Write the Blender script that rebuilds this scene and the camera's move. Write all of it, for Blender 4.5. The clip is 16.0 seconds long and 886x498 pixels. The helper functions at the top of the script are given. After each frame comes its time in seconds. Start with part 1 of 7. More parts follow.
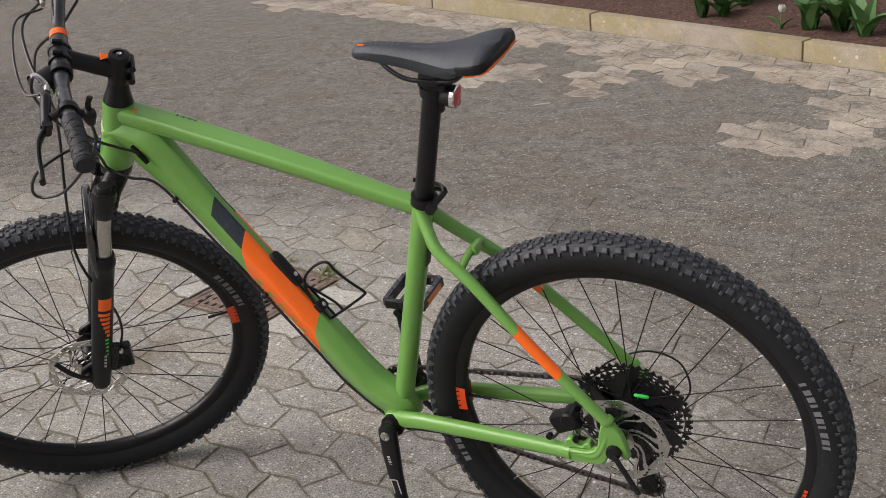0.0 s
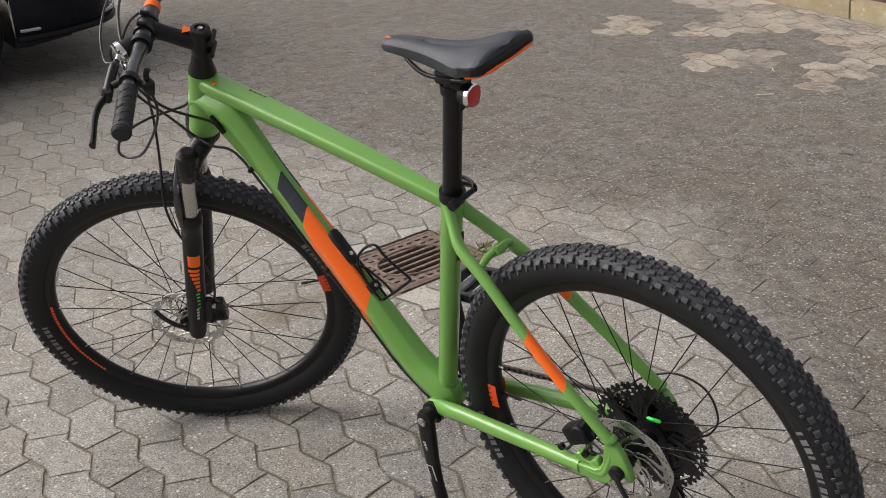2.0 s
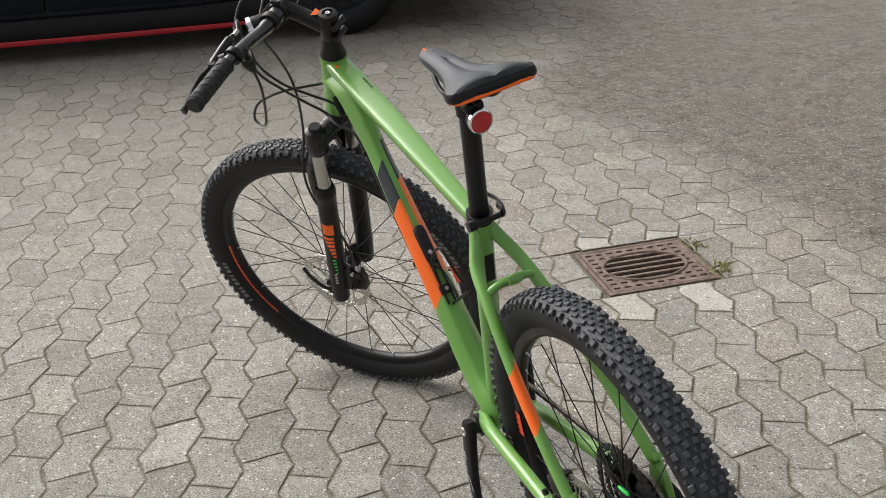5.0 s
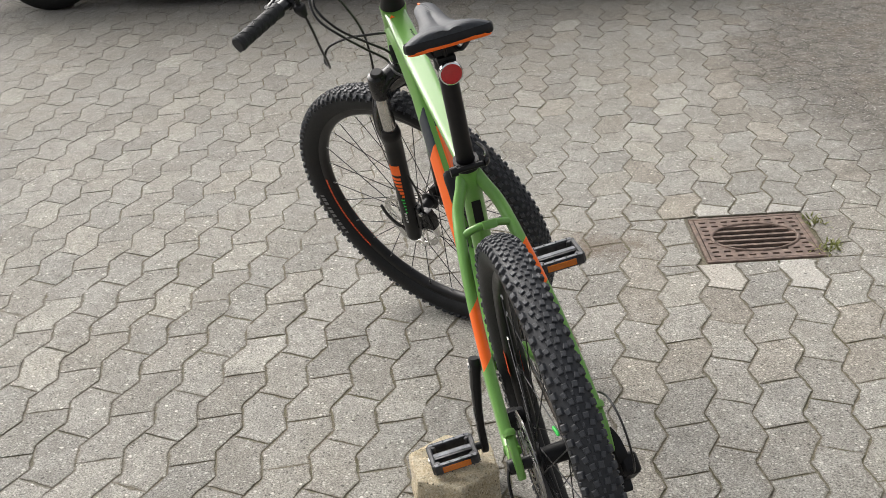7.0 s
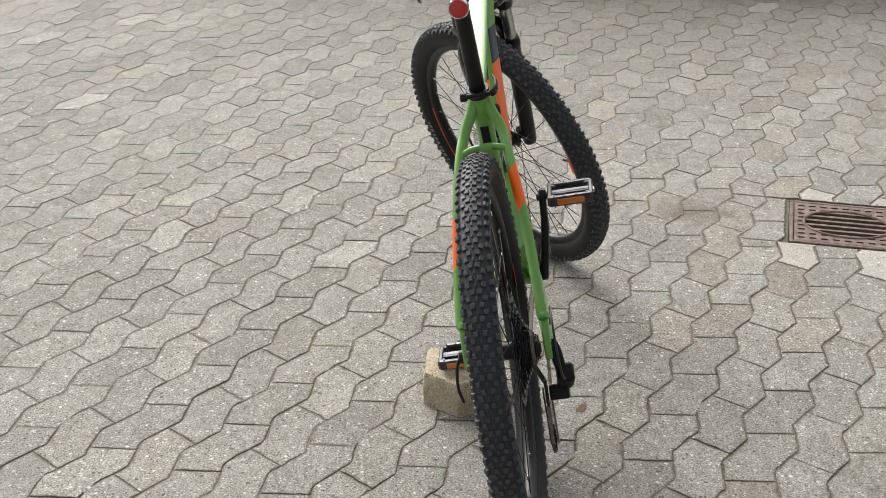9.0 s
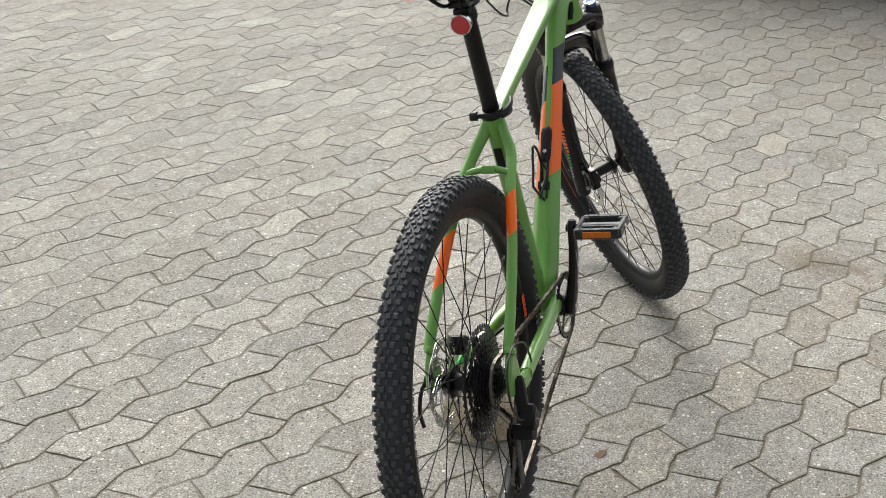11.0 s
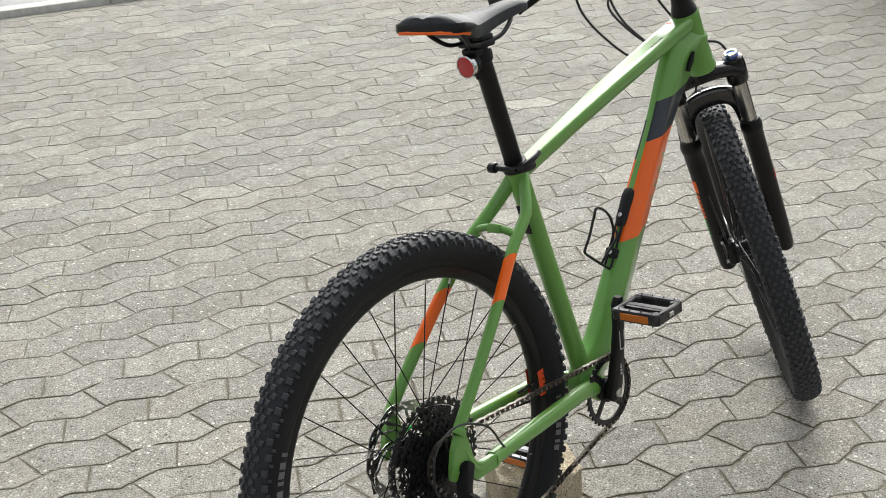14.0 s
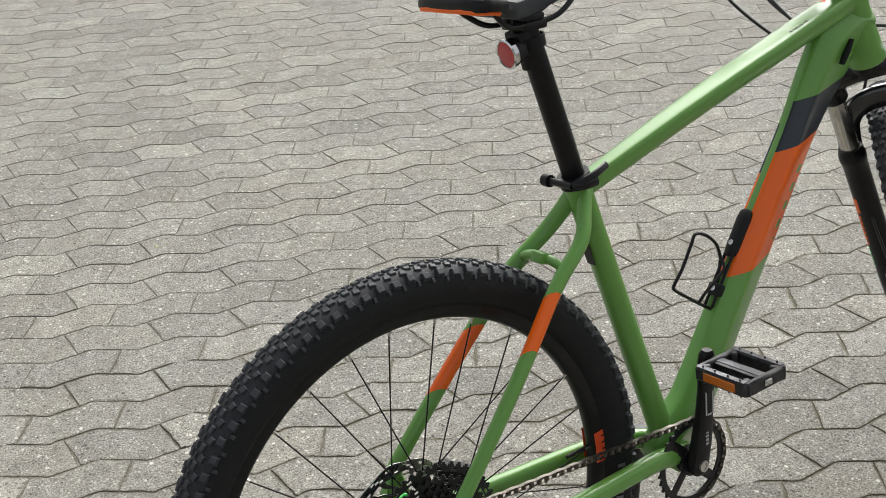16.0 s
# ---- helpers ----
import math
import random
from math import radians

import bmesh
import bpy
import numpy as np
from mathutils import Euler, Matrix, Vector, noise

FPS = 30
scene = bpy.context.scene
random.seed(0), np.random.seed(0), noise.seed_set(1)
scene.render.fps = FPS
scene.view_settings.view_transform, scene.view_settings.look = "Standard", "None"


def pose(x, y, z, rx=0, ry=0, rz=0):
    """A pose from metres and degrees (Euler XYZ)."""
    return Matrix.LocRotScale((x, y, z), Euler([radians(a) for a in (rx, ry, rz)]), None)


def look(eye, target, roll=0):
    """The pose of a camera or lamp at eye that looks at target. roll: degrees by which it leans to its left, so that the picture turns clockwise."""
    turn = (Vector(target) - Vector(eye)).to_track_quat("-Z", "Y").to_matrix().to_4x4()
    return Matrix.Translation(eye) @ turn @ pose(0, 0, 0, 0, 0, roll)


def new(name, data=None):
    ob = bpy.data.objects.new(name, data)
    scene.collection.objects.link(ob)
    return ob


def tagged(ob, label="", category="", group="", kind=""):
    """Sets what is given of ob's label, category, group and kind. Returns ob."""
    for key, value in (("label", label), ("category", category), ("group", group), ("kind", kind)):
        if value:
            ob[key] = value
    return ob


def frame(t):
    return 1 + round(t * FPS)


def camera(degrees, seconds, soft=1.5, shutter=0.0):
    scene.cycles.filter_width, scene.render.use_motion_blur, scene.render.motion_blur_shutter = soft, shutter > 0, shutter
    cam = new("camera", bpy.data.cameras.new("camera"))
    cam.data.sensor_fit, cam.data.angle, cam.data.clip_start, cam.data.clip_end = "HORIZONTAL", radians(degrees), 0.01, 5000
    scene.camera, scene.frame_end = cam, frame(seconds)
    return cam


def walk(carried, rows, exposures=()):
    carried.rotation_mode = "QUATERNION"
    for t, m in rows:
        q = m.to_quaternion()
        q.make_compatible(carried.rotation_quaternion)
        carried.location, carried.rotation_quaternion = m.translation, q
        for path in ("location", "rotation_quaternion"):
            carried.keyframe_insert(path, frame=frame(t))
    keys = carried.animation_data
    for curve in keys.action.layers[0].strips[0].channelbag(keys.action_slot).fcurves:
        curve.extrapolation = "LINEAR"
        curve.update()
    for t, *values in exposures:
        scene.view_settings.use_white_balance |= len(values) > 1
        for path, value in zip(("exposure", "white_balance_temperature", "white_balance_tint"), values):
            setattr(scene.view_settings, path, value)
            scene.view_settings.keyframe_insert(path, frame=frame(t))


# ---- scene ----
cam = camera(39.6, 16.0, soft=0.85)
ROWS = [
    (0.0, -0.5532, 1.7276, 1.4019, -152.470, -22.325, -5.602),
    (0.5, -0.6374, 1.6230, 1.4013, -149.341, -22.054, -5.763),
    (1.0, -0.7059, 1.5590, 1.4089, -147.467, -21.922, -5.359),
    (1.5, -0.8048, 1.5125, 1.4082, -140.513, -22.142, -6.981),
    (2.0, -0.9172, 1.4641, 1.4093, -136.811, -22.669, -5.573),
    (2.5, -0.9656, 1.4064, 1.4037, -136.934, -23.130, -3.538),
    (3.0, -0.9967, 1.2952, 1.4041, -134.771, -23.054, -3.713),
    (3.5, -1.0357, 1.1923, 1.4211, -130.586, -22.749, -3.301),
    (4.0, -1.1267, 1.0945, 1.4229, -123.632, -22.720, -4.916),
    (4.2, -1.1875, 1.0495, 1.4281, -120.137, -22.880, -5.328),
    (6.3, -1.3665, 0.6360, 1.4401, -108.367, -23.163, -2.602),
    (6.5, -1.4052, 0.6021, 1.4368, -106.864, -23.529, -2.951),
    (7.0, -1.5695, 0.4821, 1.4409, -99.213, -24.015, -4.153),
    (7.5, -1.6871, 0.3902, 1.4422, -94.859, -24.087, -2.767),
    (8.0, -1.7955, 0.3165, 1.4330, -92.188, -24.423, -1.767),
    (8.5, -1.8800, 0.2226, 1.4580, -90.587, -25.040, -0.193),
    (9.0, -1.9048, 0.0412, 1.4531, -85.954, -25.074, -0.575),
    (9.5, -1.9061, -0.1000, 1.4489, -81.737, -25.089, -0.337),
    (10.0, -1.8283, -0.2209, 1.4514, -77.921, -25.114, -0.464),
    (10.2, -1.7941, -0.2761, 1.4514, -76.212, -25.105, -0.390),
    (12.3, -1.5741, -0.7392, 1.4595, -63.638, -24.594, -0.912),
    (12.5, -1.5164, -0.7610, 1.4593, -62.444, -24.630, -1.330),
    (13.0, -1.4032, -0.8156, 1.4604, -59.825, -24.502, -0.760),
    (13.5, -1.2951, -0.9183, 1.4595, -53.850, -24.374, -1.878),
    (14.0, -1.1957, -1.0230, 1.4532, -48.920, -24.485, -0.197),
    (14.5, -1.0905, -1.0356, 1.4391, -46.122, -25.022, 0.747),
    (15.0, -0.9406, -1.0027, 1.4264, -43.045, -26.489, -0.064),
    (15.5, -0.8353, -0.9734, 1.4190, -40.520, -27.002, 0.015),
    (16.0, -0.6803, -0.9591, 1.3962, -35.381, -27.217, -1.537),
]
EXPOSURES = [(0.0, -0.02, 6600, 16), (2.0, 0.06, 6600, 15), (4.0, 0.18, 6550, 12), (6.5, 0.33, 6550, 11), (9.0, 0.36, 6500, 10), (10.0, 0.40, 6500, 9), (12.5, 0.46, 6450, 8), (14.0, 0.44, 6450, 8), (15.0, 0.32, 6450, 8), (16.0, 0.23, 6450, 8)]
walk(cam, [(t, pose(x, y, z, 90 + pitch, 0, yaw) @ pose(0, 0, 0, 0, 0, roll)) for t, x, y, z, yaw, pitch, roll in ROWS], EXPOSURES)

# ---- light: bright overcast sky with a weak, very soft sun ----
SUN_ELEVATION, SUN_AZIMUTH = 39.0, 30.0  # degrees; azimuth counted from +x towards +y
world = bpy.data.worlds.new("overcast_sky")
scene.world = world
world.use_nodes = True
wt = world.node_tree
wt.nodes.clear()
w_out = wt.nodes.new("ShaderNodeOutputWorld")
w_bg = wt.nodes.new("ShaderNodeBackground")
w_sky = wt.nodes.new("ShaderNodeTexSky")
w_sky.sky_type = "NISHITA"
w_sky.sun_disc = False
w_sky.sun_elevation = radians(SUN_ELEVATION)
w_sky.sun_rotation = radians(90 - SUN_AZIMUTH)
w_sky.dust_density = 6.0
w_sky.air_density = 1.0
w_sky.ozone_density = 1.0
w_hsv = wt.nodes.new("ShaderNodeHueSaturation")
w_hsv.inputs["Saturation"].default_value = 0.18
wt.links.new(w_sky.outputs[0], w_hsv.inputs["Color"])
wt.links.new(w_hsv.outputs[0], w_bg.inputs[0])
w_bg.inputs[1].default_value = 0.15
wt.links.new(w_bg.outputs[0], w_out.inputs[0])
sun = new("sun", bpy.data.lights.new("sun", "SUN"))
sun.data.energy = 1.7
sun.data.angle = radians(64)
sun.data.color = (1.0, 0.96, 0.9)
sun.matrix_world = look((0, 0, 0), (-math.cos(radians(SUN_ELEVATION)) * math.cos(radians(SUN_AZIMUTH)), -math.cos(radians(SUN_ELEVATION)) * math.sin(radians(SUN_AZIMUTH)), -math.sin(radians(SUN_ELEVATION))))
sun.location = (0, 0, 12)


# ---- materials ----
class Nodes:
    """A material's node tree with short calls."""

    def __init__(self, name):
        self.mat = bpy.data.materials.new(name)
        self.mat.use_nodes = True
        self.t = self.mat.node_tree
        self.b = self.t.nodes["Principled BSDF"]

    def node(self, kind, **values):
        n = self.t.nodes.new("ShaderNode" + kind)
        for k, v in values.items():
            n.inputs[k.replace("_", " ")].default_value = v
        return n

    def link(self, a, b):
        self.t.links.new(a, b)

    def put(self, **values):
        for k, v in values.items():
            self.b.inputs[k.replace("_", " ")].default_value = v
        return self

    def coords(self, which="Object"):
        return self.t.nodes.new("ShaderNodeTexCoord").outputs[which]

    def place(self):
        return self.t.nodes.new("ShaderNodeNewGeometry").outputs["Position"]

    def noise(self, co, scale, detail=4.0, rough=0.6, distortion=0.0):
        n = self.node("TexNoise", Scale=scale, Detail=detail, Roughness=rough, Distortion=distortion)
        self.link(co, n.inputs["Vector"])
        return n.outputs["Fac"]

    def voronoi(self, co, scale, feature="F1", out="Distance"):
        n = self.node("TexVoronoi", Scale=scale)
        n.feature = feature
        self.link(co, n.inputs["Vector"])
        return n.outputs[out]

    def ramp(self, fac, stops):
        n = self.t.nodes.new("ShaderNodeValToRGB")
        e = n.color_ramp.elements
        while len(e) < len(stops):
            e.new(0.5)
        for el, (at, col) in zip(e, stops):
            el.position = at
            el.color = (*col, 1) if len(col) == 3 else col
        self.link(fac, n.inputs[0])
        return n.outputs[0]

    def grey(self, fac, lo, hi, a=0.0, b=1.0):
        n = self.node("MapRange")
        n.inputs["From Min"].default_value, n.inputs["From Max"].default_value = lo, hi
        n.inputs["To Min"].default_value, n.inputs["To Max"].default_value = a, b
        self.link(fac, n.inputs["Value"])
        return n.outputs["Result"]

    def math(self, op, a, b=0.0, c=None):
        n = self.t.nodes.new("ShaderNodeMath")
        n.operation = op
        for i, v in enumerate((a, b) if c is None else (a, b, c)):
            if isinstance(v, (int, float)):
                n.inputs[i].default_value = v
            else:
                self.link(v, n.inputs[i])
        return n.outputs[0]

    def mix(self, fac, a, b, kind="MIX"):
        n = self.t.nodes.new("ShaderNodeMix")
        n.data_type, n.blend_type = "RGBA", kind
        for i, v in ((0, fac), (6, a), (7, b)):
            if isinstance(v, (int, float)):
                n.inputs[i].default_value = v
            elif isinstance(v, tuple):
                n.inputs[i].default_value = (*v, 1)
            else:
                self.link(v, n.inputs[i])
        return n.outputs[2]

    def bump(self, height, strength, distance):
        n = self.node("Bump", Strength=strength, Distance=distance)
        self.link(height, n.inputs["Height"])
        self.link(n.outputs[0], self.b.inputs["Normal"])

    def axes(self, co):
        n = self.t.nodes.new("ShaderNodeSeparateXYZ")
        self.link(co, n.inputs[0])
        return n.outputs

    def color(self, c):
        if isinstance(c, tuple):
            self.b.inputs["Base Color"].default_value = (*c, 1)
        else:
            self.link(c, self.b.inputs["Base Color"])


def plain(name, color, rough, metal=0.0, wear=0.25, scale=60.0, bump=0.0, coat=0.0, spec=0.5):
    """A surface with a little mottling in colour and gloss."""
    n = Nodes(name)
    co = n.coords()
    fac = n.noise(co, scale, 5)
    dark = tuple(v * (1 - wear) for v in color)
    light = tuple(min(1, v * (1 + wear)) for v in color)
    n.color(n.mix(n.grey(fac, 0.3, 0.7), dark, light))
    n.link(n.grey(n.noise(co, scale * 0.3, 3), 0.3, 0.7, max(0.02, rough * 0.8), min(1, rough * 1.2)), n.b.inputs["Roughness"])
    n.put(Metallic=metal, Coat_Weight=coat, Coat_Roughness=0.12, Specular_IOR_Level=spec)
    if bump:
        n.bump(n.noise(co, scale * 6, 3), bump, 0.001)
    return n.mat


def dirt_shade_mask(n, pos, grime_shade=True):
    """Where grit and moss have silted the paving up: a broad strip off the bed, ragged by noise. Beside the car its
    shade is painted in too.
    """
    x, y, _ = n.axes(pos)
    wob = n.math("MULTIPLY_ADD", n.noise(pos, 1.3, 5, 0.65), 1.3, -0.65)
    fine = n.math("MULTIPLY_ADD", n.noise(pos, 6.0, 5, 0.7), 0.7, -0.35)
    reach = n.math("MULTIPLY", n.grey(x, 0.85, -0.2), -1.15)  # it comes further in behind the rear wheel
    v = n.math("ADD", n.math("ADD", n.math("ADD", y, reach), n.math("MULTIPLY", wob, 0.6)), n.math("MULTIPLY", fine, 0.6))
    v = n.math("ADD", v, n.math("MULTIPLY", n.math("MAXIMUM", n.math("SUBTRACT", x, 3.0), 0.0), 0.55))  # and draws back to the bed beside the car
    v = n.math("ADD", v, n.math("MULTIPLY_ADD", n.noise(pos, 21.0, 5, 0.75), 0.7, -0.35))
    a = n.grey(v, -1.28, -1.66)
    if not grime_shade:
        return a
    # the car's shade put into the stones' colour beside it, with dirt trodden thin
    near = n.grey(n.math("ADD", n.math("MULTIPLY_ADD", y, -0.31, x), n.math("MULTIPLY", fine, 1.4)), 2.6, 5.0, 0.0, 0.42)
    return n.math("MAXIMUM", a, near)


def speckle(n, pos, base, scale, light, dark, share_light, share_dark, size=0.34, amount=0.8):
    """Round chips of stone showing in a surface: some lighter, some darker."""
    cell = n.voronoi(pos, scale)
    px, py, pz = n.axes(n.voronoi(pos, scale, out="Color"))
    rim = n.grey(cell, size, size * 0.7)
    up = n.math("MULTIPLY", rim, n.math("GREATER_THAN", px, 1 - share_light))
    base = n.mix(n.math("MULTIPLY", up, n.grey(py, 0.0, 1.0, amount * 0.4, amount)), base, light)
    down = n.math("MULTIPLY", rim, n.math("LESS_THAN", px, share_dark))
    return n.mix(n.math("MULTIPLY", down, n.grey(pz, 0.0, 1.0, amount * 0.4, amount)), base, dark)


def silt(n, pos):
    """Fine dark grit trodden over the stones: blotches, then mineral grains of several sizes."""
    c = n.mix(n.grey(n.noise(pos, 130.0, 5, 0.85), 0.38, 0.64), (0.040, 0.037, 0.032), (0.215, 0.200, 0.174))
    c = n.mix(n.grey(n.noise(pos, 11.0, 6, 0.8), 0.42, 0.62, 0.0, 0.62), c, (0.255, 0.232, 0.196))
    c = n.mix(n.grey(n.noise(pos, 24.0, 6, 0.8, 0.6), 0.50, 0.62, 0.0, 0.78), c, (0.050, 0.045, 0.037))
    c = n.mix(n.grey(n.noise(pos, 3.4, 6, 0.75, 0.5), 0.48, 0.64, 0.0, 0.60), c, (0.122, 0.094, 0.066))
    c = n.mix(n.grey(n.noise(pos, 5.5, 5, 0.75, 0.8), 0.56, 0.70, 0.0, 0.30), c, (0.075, 0.085, 0.040))
    bent = n.t.nodes.new("ShaderNodeVectorMath")
    bent.operation = "ADD"
    n.link(pos, bent.inputs[0])
    wob = n.node("TexNoise", Scale=90.0, Detail=2.0)
    n.link(pos, wob.inputs["Vector"])
    small = n.t.nodes.new("ShaderNodeVectorMath")
    small.operation = "SCALE"
    small.inputs["Scale"].default_value = 0.012
    n.link(wob.outputs["Color"], small.inputs[0])
    n.link(small.outputs[0], bent.inputs[1])
    p = bent.outputs[0]
    c = speckle(n, p, c, 210.0, (0.52, 0.50, 0.45), (0.022, 0.020, 0.016), 0.20, 0.26, 0.42, 0.95)
    c = speckle(n, p, c, 95.0, (0.58, 0.56, 0.51), (0.026, 0.022, 0.017), 0.20, 0.20, 0.34, 0.95)
    c = n.mix(n.grey(n.noise(pos, 48.0, 4, 0.8), 0.58, 0.66, 0.0, 0.55), c, (0.30, 0.285, 0.25))
    return speckle(n, p, c, 48.0, (0.56, 0.54, 0.49), (0.034, 0.030, 0.024), 0.30, 0.12, 0.20, 0.80)


def paver_material(name, seed_by_island, lighter=0.0, swept=False, dusty=0.0):
    n = Nodes(name)
    pos = n.place()
    if seed_by_island:
        rnd = n.t.nodes.new("ShaderNodeNewGeometry").outputs["Random Per Island"]
    else:
        rnd = n.t.nodes.new("ShaderNodeObjectInfo").outputs["Random"]
    base = n.ramp(rnd, [(0.0, (0.180, 0.176, 0.162)), (0.22, (0.280, 0.272, 0.250)), (0.6, (0.350, 0.340, 0.315)), (0.85, (0.430, 0.418, 0.380)), (1.0, (0.60, 0.58, 0.52))])
    # some stones yellower, some cooler
    hue = n.math("FRACT", n.math("MULTIPLY", rnd, 37.3))
    base = n.mix(n.grey(hue, 0.45, 1.0, 0.0, 0.42), base, (0.385, 0.335, 0.255))
    base = n.mix(n.grey(hue, 0.30, 0.0, 0.0, 0.40), base, (0.250, 0.256, 0.250))
    # broad stains, then blotches within a stone
    broad = n.noise(pos, 0.8, 4, 0.6)
    base = n.mix(n.grey(broad, 0.38, 0.68, 0.0, 0.30), base, (0.200, 0.192, 0.172))
    warm = n.noise(pos, 1.7, 5, 0.65, 0.4)
    base = n.mix(n.grey(warm, 0.44, 0.66, 0.0, 0.46), base, (0.365, 0.315, 0.232))
    pale = n.noise(pos, 1.5, 6, 0.7, 0.6)
    base = n.mix(n.grey(pale, 0.53, 0.60, 0.0, 0.38), base, (0.52, 0.515, 0.48))
    blotch = n.noise(pos, 11.0, 6, 0.72)
    base = n.mix(n.grey(blotch, 0.46, 0.62, 0.0, 0.62), base, (0.165, 0.153, 0.132))
    fresh = n.noise(pos, 7.0, 6, 0.7, 0.5)
    base = n.mix(n.grey(fresh, 0.52, 0.60, 0.0, 0.42), base, (0.54, 0.53, 0.49))
    mottle = n.noise(pos, 42.0, 5, 0.75)
    base = n.mix(n.grey(mottle, 0.38, 0.64), n.mix(0.46, base, (0.120, 0.114, 0.100)), n.mix(0.22, base, (0.60, 0.58, 0.52)))
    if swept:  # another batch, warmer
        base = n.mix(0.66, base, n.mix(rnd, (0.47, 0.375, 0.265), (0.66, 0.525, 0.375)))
    if lighter:
        base = n.mix(lighter, base, (0.78, 0.75, 0.68))
    grain = n.noise(pos, 230.0, 4, 0.75)
    base = n.mix(n.grey(grain, 0.37, 0.63), n.mix(0.68 - 0.3 * lighter, base, (0.070, 0.066, 0.058)), n.mix(0.34, base, (0.66, 0.64, 0.58)))
    base = speckle(n, pos, base, 140.0, (0.70, 0.68, 0.62), (0.055, 0.051, 0.045), 0.24, 0.24, 0.40, 0.75)
    base = speckle(n, pos, base, 62.0, (0.78, 0.76, 0.70), (0.075, 0.070, 0.060), 0.15, 0.20, 0.28, 0.78)
    # no two stones weathered alike
    base = n.mix(1.0, base, n.ramp(n.math("FRACT", n.math("MULTIPLY", rnd, 71.7)), [(0.0, (0.90, 0.90, 0.90)), (0.25, (0.97, 0.97, 0.97)), (0.7, (1.02, 1.02, 1.02)), (0.92, (1.06, 1.06, 1.05)), (1.0, (1.16, 1.16, 1.14))]), "MULTIPLY")
    sx, sy, _ = n.axes(pos)
    brown = n.math("MULTIPLY", n.grey(n.math("FRACT", n.math("MULTIPLY", rnd, 113.3)), 0.62, 0.9, 0.0, 0.45), n.grey(sy, 0.3, -0.6, 0.15, 1.0))
    base = n.mix(brown, base, n.mix(1.0, base, (1.0, 0.91, 0.81), "MULTIPLY"))
    if dusty:  # grit clinging along the edges
        base = n.mix(n.grey(n.noise(pos, 30.0, 5, 0.75), 0.36, 0.62, 0.0, dusty), base, (0.135, 0.116, 0.088))
    # trodden grit, and the car's shade that the mask holds
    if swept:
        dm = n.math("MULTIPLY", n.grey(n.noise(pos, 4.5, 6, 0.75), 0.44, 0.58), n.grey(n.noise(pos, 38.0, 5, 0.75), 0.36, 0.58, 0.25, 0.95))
    else:
        dm = n.math("MULTIPLY", dirt_shade_mask(n, pos), n.grey(n.noise(pos, 16.0, 5, 0.7), 0.30, 0.52, 0.78, 1.0))
    soil = silt(n, pos)
    base = n.mix(n.math("MULTIPLY", dm, 0.95), base, soil)
    # a rust-brown stain between the bicycle and the grate
    x, y, _ = n.axes(pos)
    sx, sy = n.math("SUBTRACT", x, 1.49), n.math("SUBTRACT", y, -0.47)
    away = n.math("SQRT", n.math("MULTIPLY_ADD", sx, sx, n.math("MULTIPLY", n.math("MULTIPLY", sy, 0.8), n.math("MULTIPLY", sy, 0.8))))
    stain = n.grey(n.math("ADD", away, n.math("MULTIPLY_ADD", n.noise(pos, 18.0, 5, 0.75), 0.30, -0.15)), 0.10, 0.02)
    base = n.mix(n.math("MULTIPLY", stain, 0.55), base, (0.13, 0.085, 0.05))
    n.color(base)
    n.put(Roughness=0.85, Specular_IOR_Level=0.3)
    n.bump(n.math("ADD", n.math("MULTIPLY", grain, 0.7), n.math("MULTIPLY", n.noise(pos, 60.0, 4, 0.7), 0.9)), 0.75, 0.005)
    return n.mat


def sand_material(name, darken=0.0):
    n = Nodes(name)
    pos = n.place()
    grain = n.noise(pos, 190.0, 4, 0.8)
    base = n.mix(n.grey(grain, 0.34, 0.68), (0.095, 0.084, 0.063), (0.280, 0.250, 0.190))
    moss = n.grey(n.noise(pos, 4.0, 5, 0.7), 0.48, 0.62)
    base = n.mix(n.math("MULTIPLY", moss, 0.45), base, (0.120, 0.118, 0.045))
    soil = silt(n, pos)
    patch = n.grey(n.noise(pos, 2.2, 5, 0.7, 0.3), 0.46, 0.60, 0.0, 0.65)
    base = n.mix(patch, base, n.mix(n.grey(grain, 0.34, 0.68), (0.110, 0.102, 0.084), (0.310, 0.290, 0.240)))
    # drier, paler sand on the open side of the yard
    x, y, _ = n.axes(pos)
    dry = n.grey(n.math("ADD", y, n.math("MULTIPLY_ADD", n.noise(pos, 2.0, 4), 1.0, -0.5)), 0.3, 1.6, 0.0, 0.7)
    base = n.mix(dry, base, n.mix(n.grey(grain, 0.34, 0.68), (0.120, 0.114, 0.098), (0.330, 0.315, 0.275)))
    if darken:
        base = n.mix(n.grey(x, 1.6, 3.2, darken * 0.3, darken), base, (0.022, 0.020, 0.015))  # darker towards the car
    base = n.mix(n.math("MULTIPLY", dirt_shade_mask(n, pos, False), 1.0 - 0.45 * darken), base, soil)
    n.color(base)
    n.put(Roughness=0.95, Specular_IOR_Level=0.2)
    n.bump(grain, 0.8, 0.006)
    return n.mat


